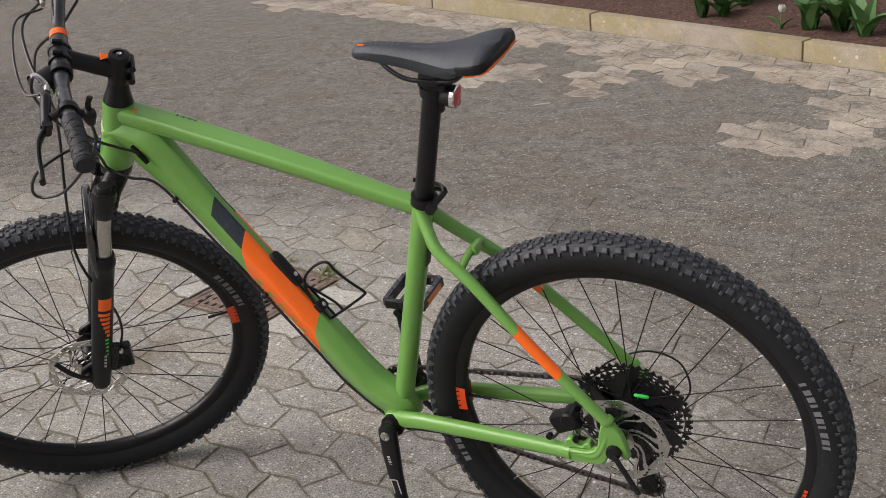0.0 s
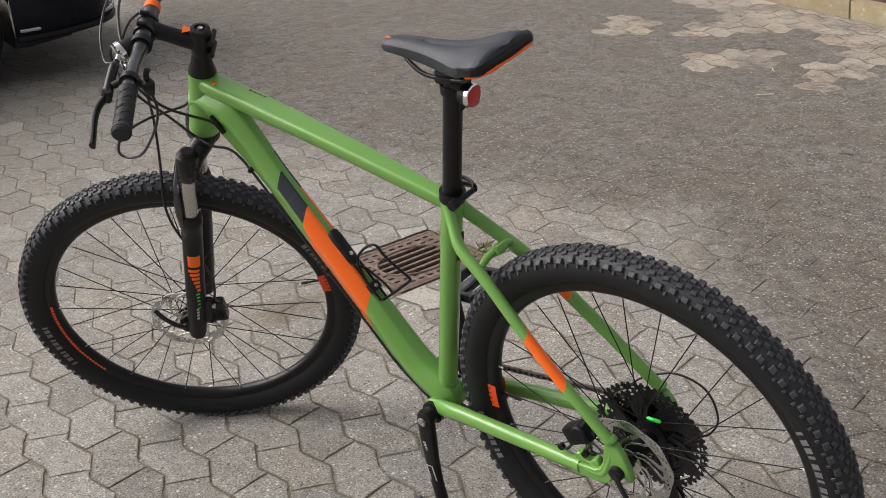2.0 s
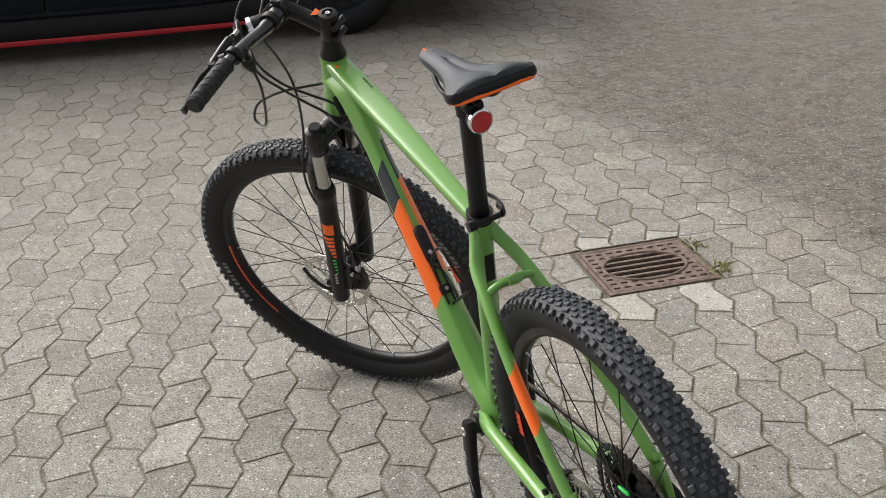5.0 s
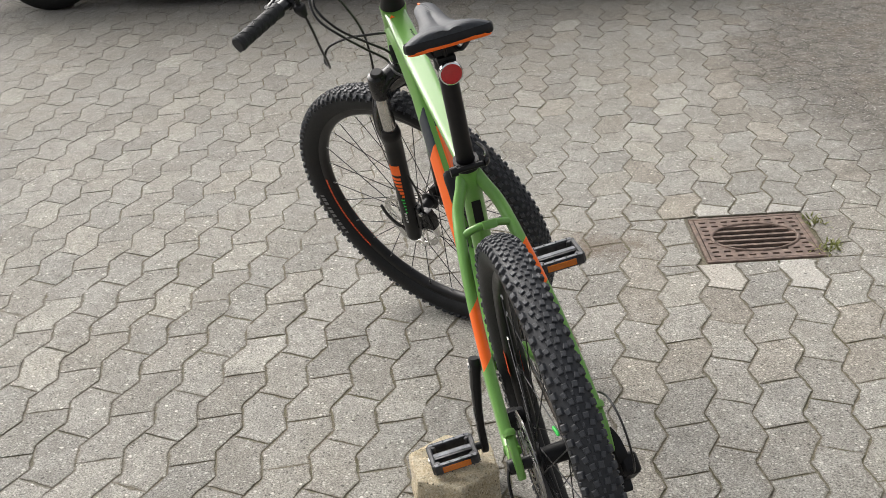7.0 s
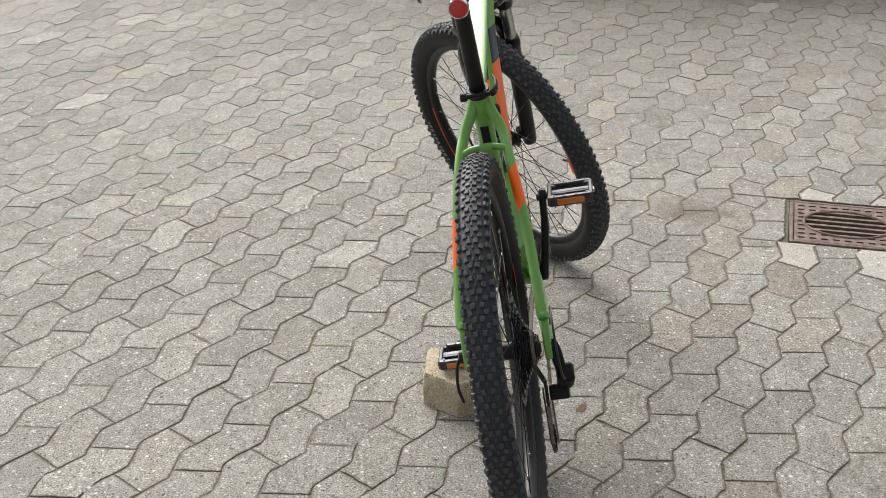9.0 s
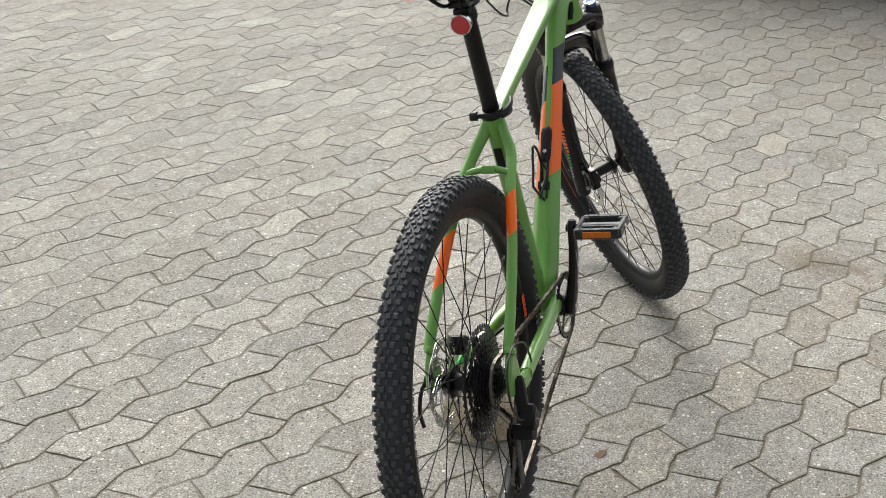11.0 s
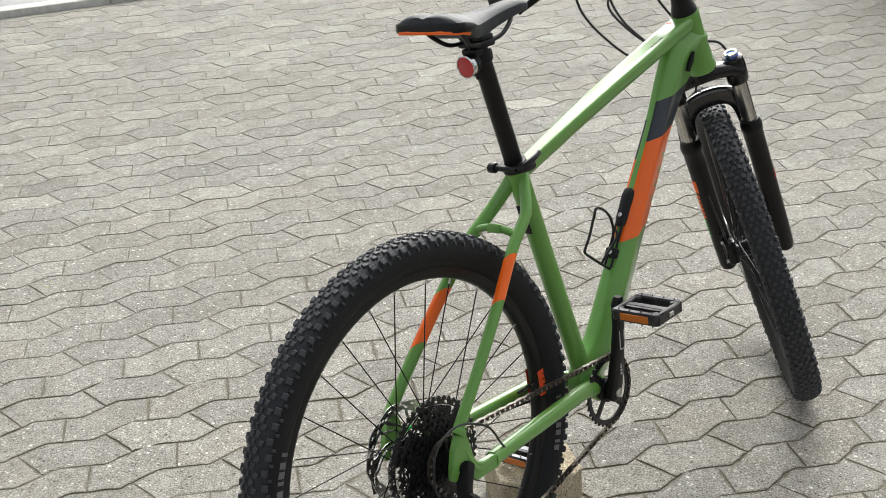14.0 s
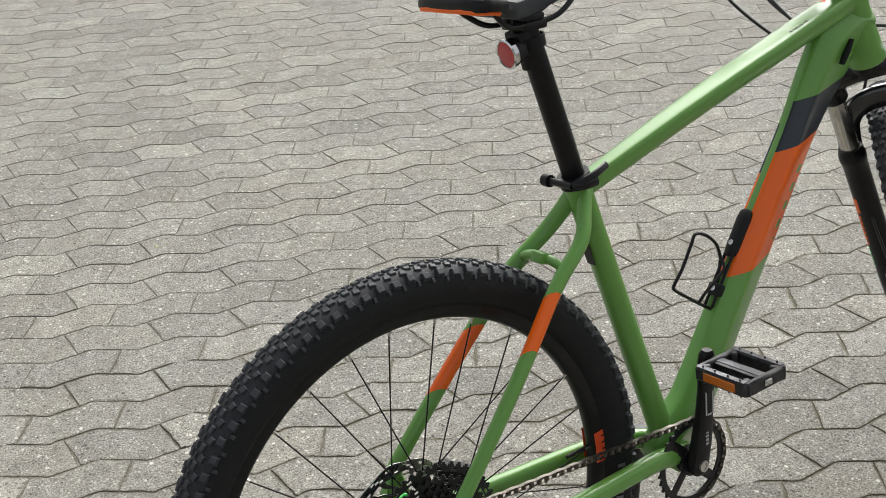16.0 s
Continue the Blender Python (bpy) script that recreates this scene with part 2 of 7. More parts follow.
M_PAVER_EDGE = paver_material("paver_worn_edge", False, 0.0, False, 0.6)
M_PAVER_LIGHT = paver_material("paver_concrete_light", False, 0.48)
M_PAVER = paver_material("paver_concrete", False)
M_PAVER_FIELD = paver_material("paver_concrete_field", True)
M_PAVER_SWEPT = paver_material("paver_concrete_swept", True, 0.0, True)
M_SAND = sand_material("joint_grit")
M_JOINT = sand_material("joint_dirt", 0.55)
GREEN = (0.150, 0.355, 0.068)
ORANGE = (0.98, 0.150, 0.004)
SLATE = (0.022, 0.030, 0.042)


def frame_paint(name, masks):
    """Satin green paint; masks(n, x, y, z) gives (fac, colour) pairs laid over it, in the bike's own axes."""
    n = Nodes(name)
    co = n.coords()
    x, y, z = n.axes(co)
    speck = n.noise(co, 900.0, 2)
    c = n.mix(n.grey(speck, 0.3, 0.7), tuple(v * 0.93 for v in GREEN), tuple(v * 1.06 for v in GREEN))
    for fac, col in masks(n, x, y, z):
        c = n.mix(fac, c, col)
    dust = n.grey(n.noise(co, 30.0, 5, 0.7), 0.55, 0.8, 0.0, 0.10)
    c = n.mix(dust, c, (0.30, 0.28, 0.22))
    n.color(c)
    n.put(Roughness=0.36, Coat_Weight=0.85, Coat_Roughness=0.20, Coat_IOR=1.48, Specular_IOR_Level=0.22)
    n.bump(n.noise(co, 700.0, 2), 0.04, 0.001)
    return n.mat


M_GREEN = frame_paint("frame_green", lambda n, x, y, z: [])
M_BLACK = plain("black_anodised", (0.007, 0.007, 0.008), 0.36, 0.0, 0.25, 90, 0.05, 0.0, 0.30)
M_BAR = plain("satin_black_bar", (0.012, 0.013, 0.015), 0.30, 0.0, 0.25, 90, 0.05, 0.35, 0.55)
M_BLACK_MATT = plain("black_plastic", (0.010, 0.010, 0.011), 0.5, 0.0, 0.25, 90, 0.1, 0.0, 0.28)
M_BLACK_GLOSS = plain("black_lacquer", (0.009, 0.009, 0.010), 0.24, 0.0, 0.2, 60, 0.0, 0.12, 0.28)
M_STEEL = plain("bright_steel", (0.55, 0.54, 0.52), 0.28, 1.0, 0.12, 120)
M_STANCHION = plain("stanchion_steel", (0.50, 0.49, 0.47), 0.22, 1.0, 0.10, 80)
M_CHROME = plain("chrome", (0.75, 0.75, 0.75), 0.12, 1.0, 0.05, 60)
M_CHAIN = plain("oiled_chain", (0.16, 0.14, 0.12), 0.35, 0.9, 0.35, 200)
M_CASSETTE = plain("black_sprockets", (0.03, 0.03, 0.032), 0.32, 0.6, 0.3, 150)
M_CABLE = plain("cable_housing", (0.012, 0.012, 0.013), 0.35, 0.0, 0.2, 100)
M_ORANGE = plain("orange_print", ORANGE, 0.45, 0.0, 0.06, 40)
M_RED_ORANGE = plain("red_orange_print", (0.80, 0.075, 0.012), 0.45, 0.0, 0.08, 40)
M_RED = plain("red_print", (0.45, 0.03, 0.02), 0.5, 0.0, 0.1, 40)
M_GREEN_NEON = plain("green_tag", (0.03, 0.62, 0.08), 0.45, 0.0, 0.05, 40)
M_WHITE_PRINT = plain("grey_print", (0.42, 0.42, 0.42), 0.55, 0.0, 0.1, 40)
M_REFLECTOR = plain("amber_reflector", (0.62, 0.16, 0.01), 0.15, 0.0, 0.15, 300, 0.3, 0.6)
M_RED_LENS = plain("red_lens", (0.50, 0.012, 0.015), 0.22, 0.0, 0.15, 350, 0.3, 0.6)
M_LENS = plain("clear_lens", (0.22, 0.22, 0.23), 0.08, 0.3, 0.05, 40)


def rubber(name, color, bump, spec=0.30):
    n = Nodes(name)
    co = n.coords()
    dust = n.noise(co, 45.0, 5, 0.7)
    c = n.mix(n.grey(n.noise(co, 300.0, 3), 0.3, 0.7), tuple(v * 0.75 for v in color), tuple(v * 1.25 for v in color))
    c = n.mix(n.grey(dust, 0.55, 0.8, 0.0, 0.09), c, (0.10, 0.096, 0.092))
    n.color(c)
    n.put(Roughness=0.58, Specular_IOR_Level=spec)
    n.bump(n.noise(co, 420.0, 3), bump, 0.001)
    return n.mat


M_TYRE = rubber("tyre_rubber", (0.0105, 0.0112, 0.0126), 0.25, 0.28)
# the sky's sheen on the tread is put into these two lighter, bluish colours
M_TREAD_SHEEN = rubber("tread_groove_rubber_sheen", (0.021, 0.0230, 0.027), 0.3, 0.42)
M_KNOB_SHEEN = rubber("tread_rubber_sheen", (0.031, 0.0345, 0.041), 0.4, 0.60)
M_GRIP = rubber("grip_rubber", (0.02, 0.021, 0.023), 0.3)


# ---- building helpers ----
def mesh_object(name, bm, material, smooth=True):
    me = bpy.data.meshes.new(name)
    bm.to_mesh(me)
    bm.free()
    for m in material if isinstance(material, (list, tuple)) else (material,):
        me.materials.append(m)
    if smooth:
        me.shade_smooth()
        me.set_sharp_from_angle(angle=radians(38))
    return new(name, me)


def part(name, bm, material, parent, label="", m=None, smooth=True):
    ob = mesh_object(name, bm, material, smooth)
    ob.parent = parent
    if m is not None:
        ob.matrix_basis = m
    if label:
        tagged(ob, label)
    return ob


def share(ob, parent, m):
    """Another piece on ob's mesh."""
    o = new(ob.name.split(".")[0], ob.data)
    o.parent = parent
    o.matrix_basis = m
    return o


def smooth_path(points, steps=6):
    """Catmull-Rom through the points."""
    p = [Vector(q) for q in points]
    p = [p[0] * 2 - p[1]] + p + [p[-1] * 2 - p[-2]]
    out = []
    for i in range(1, len(p) - 2):
        for k in range(steps):
            t = k / steps
            out.append(0.5 * (2 * p[i] + (p[i + 1] - p[i - 1]) * t + (2 * p[i - 1] - 5 * p[i] + 4 * p[i + 1] - p[i + 2]) * t * t + (3 * p[i] - p[i - 1] - 3 * p[i + 1] + p[i + 2]) * t ** 3))
    return out + [p[-2]]


def sweep(points, radius, sides=10, up=(0, 0, 1), power=2.0, cap=True, bm=None, index=0, section=None):
    """A tube along the points. radius: a number, or a list of (half width, half height) for each point; power over 2 squares the section off, section gives its corners."""
    bm = bm or bmesh.new()
    p = [Vector(q) for q in points]
    n = len(p)
    radii = radius if isinstance(radius, list) else [(radius, radius)] * n
    rings = []
    side = None
    for i in range(n):
        d = (p[min(i + 1, n - 1)] - p[max(i - 1, 0)]).normalized()
        if side is None:
            side = d.cross(Vector(up))
            if side.length < 1e-4:
                side = d.cross(Vector((1, 0, 0.1)))
        side = (side - d * side.dot(d)).normalized()
        top = side.cross(d)
        ring = []
        if section:
            rings.append([bm.verts.new(p[i] + side * c * radii[i][0] + top * s * radii[i][1]) for c, s in section])
            continue
        for k in range(sides):
            a = 2 * math.pi * k / sides
            c, s = math.cos(a), math.sin(a)
            if power != 2.0:
                q = (abs(c) ** power + abs(s) ** power) ** (-1 / power)
                c, s = c * q, s * q
            ring.append(bm.verts.new(p[i] + side * c * radii[i][0] + top * s * radii[i][1]))
        rings.append(ring)
    sides = len(rings[0])
    for a, b in zip(rings, rings[1:]):
        for k in range(sides):
            f = bm.faces.new((a[k], a[(k + 1) % sides], b[(k + 1) % sides], b[k]))
            f.material_index = index
    if cap:
        bm.faces.new(rings[0][::-1]).material_index = index
        bm.faces.new(rings[-1]).material_index = index
    return bm


def lathe(profile, axis="y", steps=32, bm=None, index=0, closed=False, m=None, arc=(0.0, 2 * math.pi)):
    """Turns (distance along the axis, radius) pairs round the axis."""
    bm = bm or bmesh.new()
    full = arc[1] - arc[0] > 6.28
    rings = []
    for k in range(steps if full else steps + 1):
        a = arc[0] + (arc[1] - arc[0]) * k / steps
        c, s = math.cos(a), math.sin(a)
        ring = []
        for h, r in profile:
            v = {"y": (r * c, h, r * s), "z": (r * c, r * s, h), "x": (h, r * c, r * s)}[axis]
            ring.append(bm.verts.new(m @ Vector(v) if m else v))
        rings.append(ring)
    count = len(profile)
    pairs = list(zip(rings, rings[1:] + rings[:1])) if full else list(zip(rings, rings[1:]))
    for a, b in pairs:
        for k in range(count if closed else count - 1):
            j = (k + 1) % count
            try:
                f = bm.faces.new((a[k], b[k], b[j], a[j]))
                f.material_index = index
            except ValueError:
                pass
    bmesh.ops.remove_doubles(bm, verts=bm.verts, dist=1e-6)
    bmesh.ops.recalc_face_normals(bm, faces=bm.faces)
    return bm


def block(size, m=None, bevel=0.0, bm=None, index=0, segments=1):
    """A box with its edges taken off."""
    own = bmesh.new()
    bmesh.ops.create_cube(own, size=1.0)
    bmesh.ops.scale(own, vec=size, verts=own.verts)
    if bevel:
        bmesh.ops.bevel(own, geom=own.edges[:], offset=bevel, segments=segments, affect="EDGES", profile=0.6)
    if m is not None:
        bmesh.ops.transform(own, matrix=m, verts=own.verts)
    for f in own.faces:
        f.material_index = index
    if bm is None:
        return own
    join(bm, own)
    return bm


def join(bm, other):
    """Adds other to bm and frees it."""
    me = bpy.data.meshes.new("tmp")
    other.to_mesh(me)
    other.free()
    bm.from_mesh(me)
    bpy.data.meshes.remove(me)
    return bm


def prism(outline, depth, axis="y", at=0.0, bevel=0.0, bm=None, index=0):
    """An outline of (u, v) pairs given thickness along an axis: u, v are x, z for axis y; x, y for axis z."""
    own = bmesh.new()
    def put(u, v, h):
        return own.verts.new({"y": (u, h, v), "z": (u, v, h), "x": (h, u, v)}[axis])
    a = [put(u, v, at - depth / 2) for u, v in outline]
    b = [put(u, v, at + depth / 2) for u, v in outline]
    own.faces.new(a)
    own.faces.new(b[::-1])
    for i in range(len(a)):
        j = (i + 1) % len(a)
        own.faces.new((a[i], b[i], b[j], a[j]))
    bmesh.ops.recalc_face_normals(own, faces=own.faces)
    if bevel:
        bmesh.ops.bevel(own, geom=own.edges[:], offset=bevel, segments=1, affect="EDGES")
    for f in own.faces:
        f.material_index = index
    if bm is None:
        return own
    return join(bm, own)


def lerp(a, b, t):
    return tuple(x + (y - x) * t for x, y in zip(a, b))


# ---- the yard: paving, grit, kerb, bed ----
# The stones are laid in zigzag rows that bend a little over the yard: LAY gives the place of course i, stone j as a gentle cubic.
LAY = [(0.8440, -0.3583), (-0.6461, -1.9677), (-1.7542, 0.6526), (0.0833, -0.0251), (0.0769, 0.0439), (0.0417, 0.0271), (0.0068, -0.0436), (0.0018, -0.0247), (-0.0793, 0.0200), (-0.0192, 0.0126)]
LAY_I, LAY_J = (-18.0, 12.0), (-13.0, 8.0)  # beyond these the rows run on straight
# corners of the two kinds of stone, in steps of course and stone
STONE_A = [(-0.222, -0.08), (-0.318, 0.257), (-0.170, 0.738), (-0.222, 0.92), (0.222, 1.08), (0.318, 0.743), (0.170, 0.262), (0.222, 0.08)]
STONE_B = [(0.274, 0.599), (0.318, 0.743), (0.170, 1.262), (0.274, 1.599), (0.734, 1.425), (0.682, 1.257), (0.830, 0.738), (0.734, 0.425)]


def laid(i, j):
    """The place on the ground of lattice point (i, j)."""
    def cubic(i, j):
        i, j = i / 10, j / 10
        terms = (1, i, j, i * i, i * j, j * j, i ** 3, i * i * j, i * j * j, j ** 3)
        return Vector((sum(t * c[0] for t, c in zip(terms, LAY)), sum(t * c[1] for t, c in zip(terms, LAY))))
    ci, cj = min(max(i, LAY_I[0]), LAY_I[1]), min(max(j, LAY_J[0]), LAY_J[1])
    p = cubic(ci, cj)
    if ci != i:
        p += (cubic(ci + 0.5, cj) - cubic(ci - 0.5, cj)) * (i - ci)
    if cj != j:
        p += (cubic(ci, cj + 0.5) - cubic(ci, cj - 0.5)) * (j - cj)
    return p


KERB_AT, KERB_DIR = Vector((0.39, -3.575)), Vector((0.917, -0.399)).normalized()
KERB_OUT = Vector((KERB_DIR.y, -KERB_DIR.x))  # towards the bed
EDGE_AT, EDGE_DIR = Vector((2.35, 4.335)), Vector((0.963, -0.270)).normalized()  # the far kerb on the other side
EDGE_OUT = Vector((-EDGE_DIR.y, EDGE_DIR.x))
DRAIN_AT, DRAIN_TURN, DRAIN_SIZE = Vector((1.412, -0.894)), radians(-11.0), (0.312, 0.330)


def drain_sides():
    c, s = math.cos(DRAIN_TURN), math.sin(DRAIN_TURN)
    u, v = Vector((c, s)), Vector((-s, c))
    return [(u, DRAIN_SIZE[0] / 2), (-u, DRAIN_SIZE[0] / 2), (v, DRAIN_SIZE[1] / 2), (-v, DRAIN_SIZE[1] / 2)]


def cut(poly, normal, d, keep_inside):
    """The part of a convex polygon where normal.p <= d (or >= d)."""
    out = []
    s = 1 if keep_inside else -1
    for a, b in zip(poly, poly[1:] + poly[:1]):
        fa, fb = s * (normal.dot(a) - d), s * (normal.dot(b) - d)
        if fa <= 0:
            out.append(a)
        if fa * fb < 0:
            out.append(a + (b - a) * (fa / (fa - fb)))
    return out


def area(poly):
    return abs(sum(a.x * b.y - a.y * b.x for a, b in zip(poly, poly[1:] + poly[:1]))) / 2


def ragged(poly, rng, cuts, wob):
    """The outline with points set into its edges, each a little off the straight, and corners knocked blunt."""
    out = []
    n = len(poly)
    for i in range(n):
        a, b, prev = poly[i], poly[(i + 1) % n], poly[i - 1]
        blunt = rng.uniform(0.0015, 0.006)
        if cuts > 1 and (b - a).length > 0.03 and (prev - a).length > 0.03:
            out += [a + (prev - a).normalized() * blunt, a + (b - a).normalized() * blunt]
        else:
            out.append(a)
        side = Vector((-(b - a).y, (b - a).x)).normalized()  # inwards
        if (b - a).length > 0.03:
            for k in range(1, cuts + 1):
                t = (k + rng.uniform(-0.25, 0.25)) / (cuts + 1)
                out.append(a.lerp(b, t) + side * (abs(rng.gauss(0, wob)) if rng.random() < 0.8 else rng.uniform(0, 3.2 * wob)))
    return out


def paver_bm(poly, rng, bm=None, lift=0.0, tilt=(0.0, 0.0), middle=Vector((0, 0)), cuts=1, top=0, gap=0.0, silted=0.0):
    """A paving stone: sides, a worn rounded edge and a slightly uneven top."""
    bm = bm or bmesh.new()
    gap = gap or rng.uniform(0.0002, 0.0010) * (1 - 0.8 * silted) + (0.0004 * (1 - silted) if cuts == 1 else 0.0)
    poly = ragged(poly, rng, cuts, (0.0015 if cuts > 1 else 0.0012) * (1 - 0.8 * silted))
    n = len(poly)
    inward = []
    for k in range(n):
        d = (poly[(k + 1) % n] - poly[k]).normalized() + (poly[k] - poly[k - 1]).normalized()
        inward.append(Vector((-d.y, d.x)).normalized())
    def ring(inset, z, wob, drop):
        vs = []
        for p, e in zip(poly, inward):
            q = p + e * (inset + gap)
            h = z + lift + tilt[0] * (p.x - middle.x) + tilt[1] * (p.y - middle.y)
            vs.append(bm.verts.new((q.x + rng.uniform(-wob, wob), q.y + rng.uniform(-wob, wob), h - rng.uniform(0, drop))))
        return vs
    if cuts > 1:
        rings = [ring(0.0, -0.05, 0.0, 0.0), ring(0.0003, -0.0011, 0.0002, 0.0005), ring(0.0008, -0.0004, 0.0003, 0.0002), ring(0.0042, 0.0, 0.0012, 0.0002)]
        slots = (2, 2, 1)
    else:
        rings = [ring(0.0, -0.05, 0.0, 0.0), ring(0.0005 - 0.0004 * silted, -0.0007 + 0.0005 * silted, 0.0003 * (1 - silted), 0.0004 * (1 - silted)), ring(0.0022 - 0.0006 * silted, 0.0, 0.0005, 0.0002 * (1 - silted))]
        slots = (2, top)
    for slot, a, b in zip(slots, rings, rings[1:]):
        for i in range(n):
            bm.faces.new((a[i], a[(i + 1) % n], b[(i + 1) % n], b[i])).material_index = slot
    bm.faces.new(rings[-1]).material_index = top
    return bm


def ccw(poly):
    s = sum(a.x * b.y - a.y * b.x for a, b in zip(poly, poly[1:] + poly[:1]))
    return poly if s > 0 else poly[::-1]


def silted_up(x, y):
    """How far grit has filled the joints: 0 on the open yard, 1 on the strip before the bed."""
    return (-1.35 - y - 0.55 * max(0, x - 3.0) + 0.65 * min(1, max(0, (0.75 - x) / 0.85)) + 0.35 * noise.noise(Vector((x * 2, y * 2, 5.0)))) / 0.95


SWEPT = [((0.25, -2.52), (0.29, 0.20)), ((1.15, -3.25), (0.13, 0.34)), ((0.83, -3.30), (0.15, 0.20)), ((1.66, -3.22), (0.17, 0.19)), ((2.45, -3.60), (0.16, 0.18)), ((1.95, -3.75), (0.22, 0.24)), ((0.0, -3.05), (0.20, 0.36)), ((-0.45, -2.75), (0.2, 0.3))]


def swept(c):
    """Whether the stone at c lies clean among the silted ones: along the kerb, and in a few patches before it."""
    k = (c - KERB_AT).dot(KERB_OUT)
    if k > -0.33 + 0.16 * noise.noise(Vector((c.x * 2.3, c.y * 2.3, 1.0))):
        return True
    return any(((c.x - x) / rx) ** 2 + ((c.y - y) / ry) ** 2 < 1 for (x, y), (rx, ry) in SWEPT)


paving = tagged(new("paving"), "grey hexagonal concrete paving of the yard with dark gritty joints", "paving", kind="structure")
near_pavers, field, cut_pavers = [], bmesh.new(), []
rng = random.Random(4)
for i in range(-30, 24):
    for j in range(-34, 22):
        for shape in (STONE_A, STONE_B):
            poly = ccw([laid(i + u, j + v) for u, v in shape])
            c = sum(poly, Vector((0, 0))) / 8
            if not (-2.4 < c.x < 7.6 and -4.9 < c.y < 5.4):
                continue
            k = (c - KERB_AT).dot(KERB_OUT)
            if k > 0.16:
                continue
            if (c - EDGE_AT).dot(EDGE_OUT) > 0.12:
                continue
            whole = True
            if k > -0.15:
                poly = cut(poly, KERB_OUT, KERB_OUT.dot(KERB_AT) - 0.006, True)
                whole = False
            if (c - EDGE_AT).dot(EDGE_OUT) > -0.15:
                poly = cut(poly, EDGE_OUT, EDGE_OUT.dot(EDGE_AT) - 0.006, True)
                whole = False
            if len(poly) < 3 or area(poly) < 0.0012:
                continue
            pieces = [poly]
            if (c - DRAIN_AT).length < 0.36:
                rest, pieces = poly, []
                for normal, d in drain_sides():
                    d += normal.dot(DRAIN_AT) + 0.006
                    out = cut(rest, normal, d, False)
                    if len(out) > 2 and area(out) > 0.0009:
                        pieces.append(out)
                    rest = cut(rest, normal, d, True)
                    if len(rest) < 3:
                        break
                whole = whole and len(pieces) == 1 and abs(area(pieces[0]) - area(poly)) < 1e-6
            near = -0.42 < c.x < 1.86 and -1.16 < c.y < 1.30
            if near and whole:
                near_pavers.append((poly, c))
            elif near:
                cut_pavers += [(ccw(p), c) for p in pieces]
            else:
                for p in pieces:
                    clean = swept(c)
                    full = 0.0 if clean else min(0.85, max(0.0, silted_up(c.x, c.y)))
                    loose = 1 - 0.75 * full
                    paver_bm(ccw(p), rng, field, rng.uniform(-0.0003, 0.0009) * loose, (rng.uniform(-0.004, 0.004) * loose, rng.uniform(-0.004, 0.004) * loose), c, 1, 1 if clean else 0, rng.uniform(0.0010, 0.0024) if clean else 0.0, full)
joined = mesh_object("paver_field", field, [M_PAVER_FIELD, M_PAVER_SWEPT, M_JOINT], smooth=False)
joined.parent = paving
tagged(joined, kind="stuff")


def sand_height(x, y):
    """Level of the grit: a little below the stones, nearly flush towards the bed where the yard has silted up."""
    full = min(1, max(0, silted_up(x, y)))
    fine = noise.fractal(Vector((x * 5, y * 5, 7.0)), 0.9, 2.0, 4)
    return min(-0.0012, -0.0017 + 0.0004 * fine + full * 0.0003)


bm = bmesh.new()
SAND_N = (190, 196)
grid = [[bm.verts.new((-2.5 + 10.2 * a / SAND_N[0], -5.0 + 10.5 * b / SAND_N[1], 0)) for b in range(SAND_N[1] + 1)] for a in range(SAND_N[0] + 1)]
for row in grid:
    for v in row:
        v.co.z = sand_height(v.co.x, v.co.y)
for a in range(SAND_N[0]):
    for b in range(SAND_N[1]):
        c = (grid[a][b].co.xy + grid[a + 1][b + 1].co.xy) / 2
        if (c - KERB_AT).dot(KERB_OUT) > 0.05 or max(n.dot(c - DRAIN_AT) - d for n, d in drain_sides()) < 0.040:
            continue
        bm.faces.new((grid[a][b], grid[a + 1][b], grid[a + 1][b + 1], grid[a][b + 1]))
# a collar of grit close round the drain
turn_u, turn_v = drain_sides()[0][0], drain_sides()[2][0]
for u0, u1, v0, v1 in ((-1, 1, 1, 2), (-1, 1, -2, -1), (1, 2, -2, 2), (-2, -1, -2, 2)):
    def edge(k, half):
        return math.copysign(half + (0.095 if abs(k) == 2 else -0.002), k)
    pts = [DRAIN_AT + turn_u * edge(a, DRAIN_SIZE[0] / 2) + turn_v * edge(b, DRAIN_SIZE[1] / 2) for a, b in ((u0, v0), (u1, v0), (u1, v1), (u0, v1))]
    bm.faces.new([bm.verts.new((p.x, p.y, -0.0048)) for p in pts])
grit = mesh_object("joint_grit", bm, M_SAND)
tagged(grit, "dark sandy grit and moss lying in the joints of the paving", "grit", kind="structure")

bm = bmesh.new()
far = 400
for x0, x1, y0, y1 in ((-far, far, 5.45, far), (-far, far, -far, -12.0), (-far, -2.45, -12.0, 5.45), (7.65, far, -12.0, 5.45)):
    bm.faces.new([bm.verts.new((x, y, -0.004)) for x, y in ((x0, y0), (x1, y0), (x1, y1), (x0, y1))])
ground = tagged(mesh_object("ground", bm, M_PAVER_FIELD, smooth=False), "grey paved ground reaching away from the yard", "ground", kind="structure")

# ---- drain: a cast-iron grating in a sunk pit ----
M_IRON = plain("rusty_cast_iron", (0.165, 0.118, 0.094), 0.75, 0.1, 0.5, 40, 0.6)
M_PIT = plain("pit_dark", (0.02, 0.018, 0.015), 0.9, 0.0, 0.3, 30)


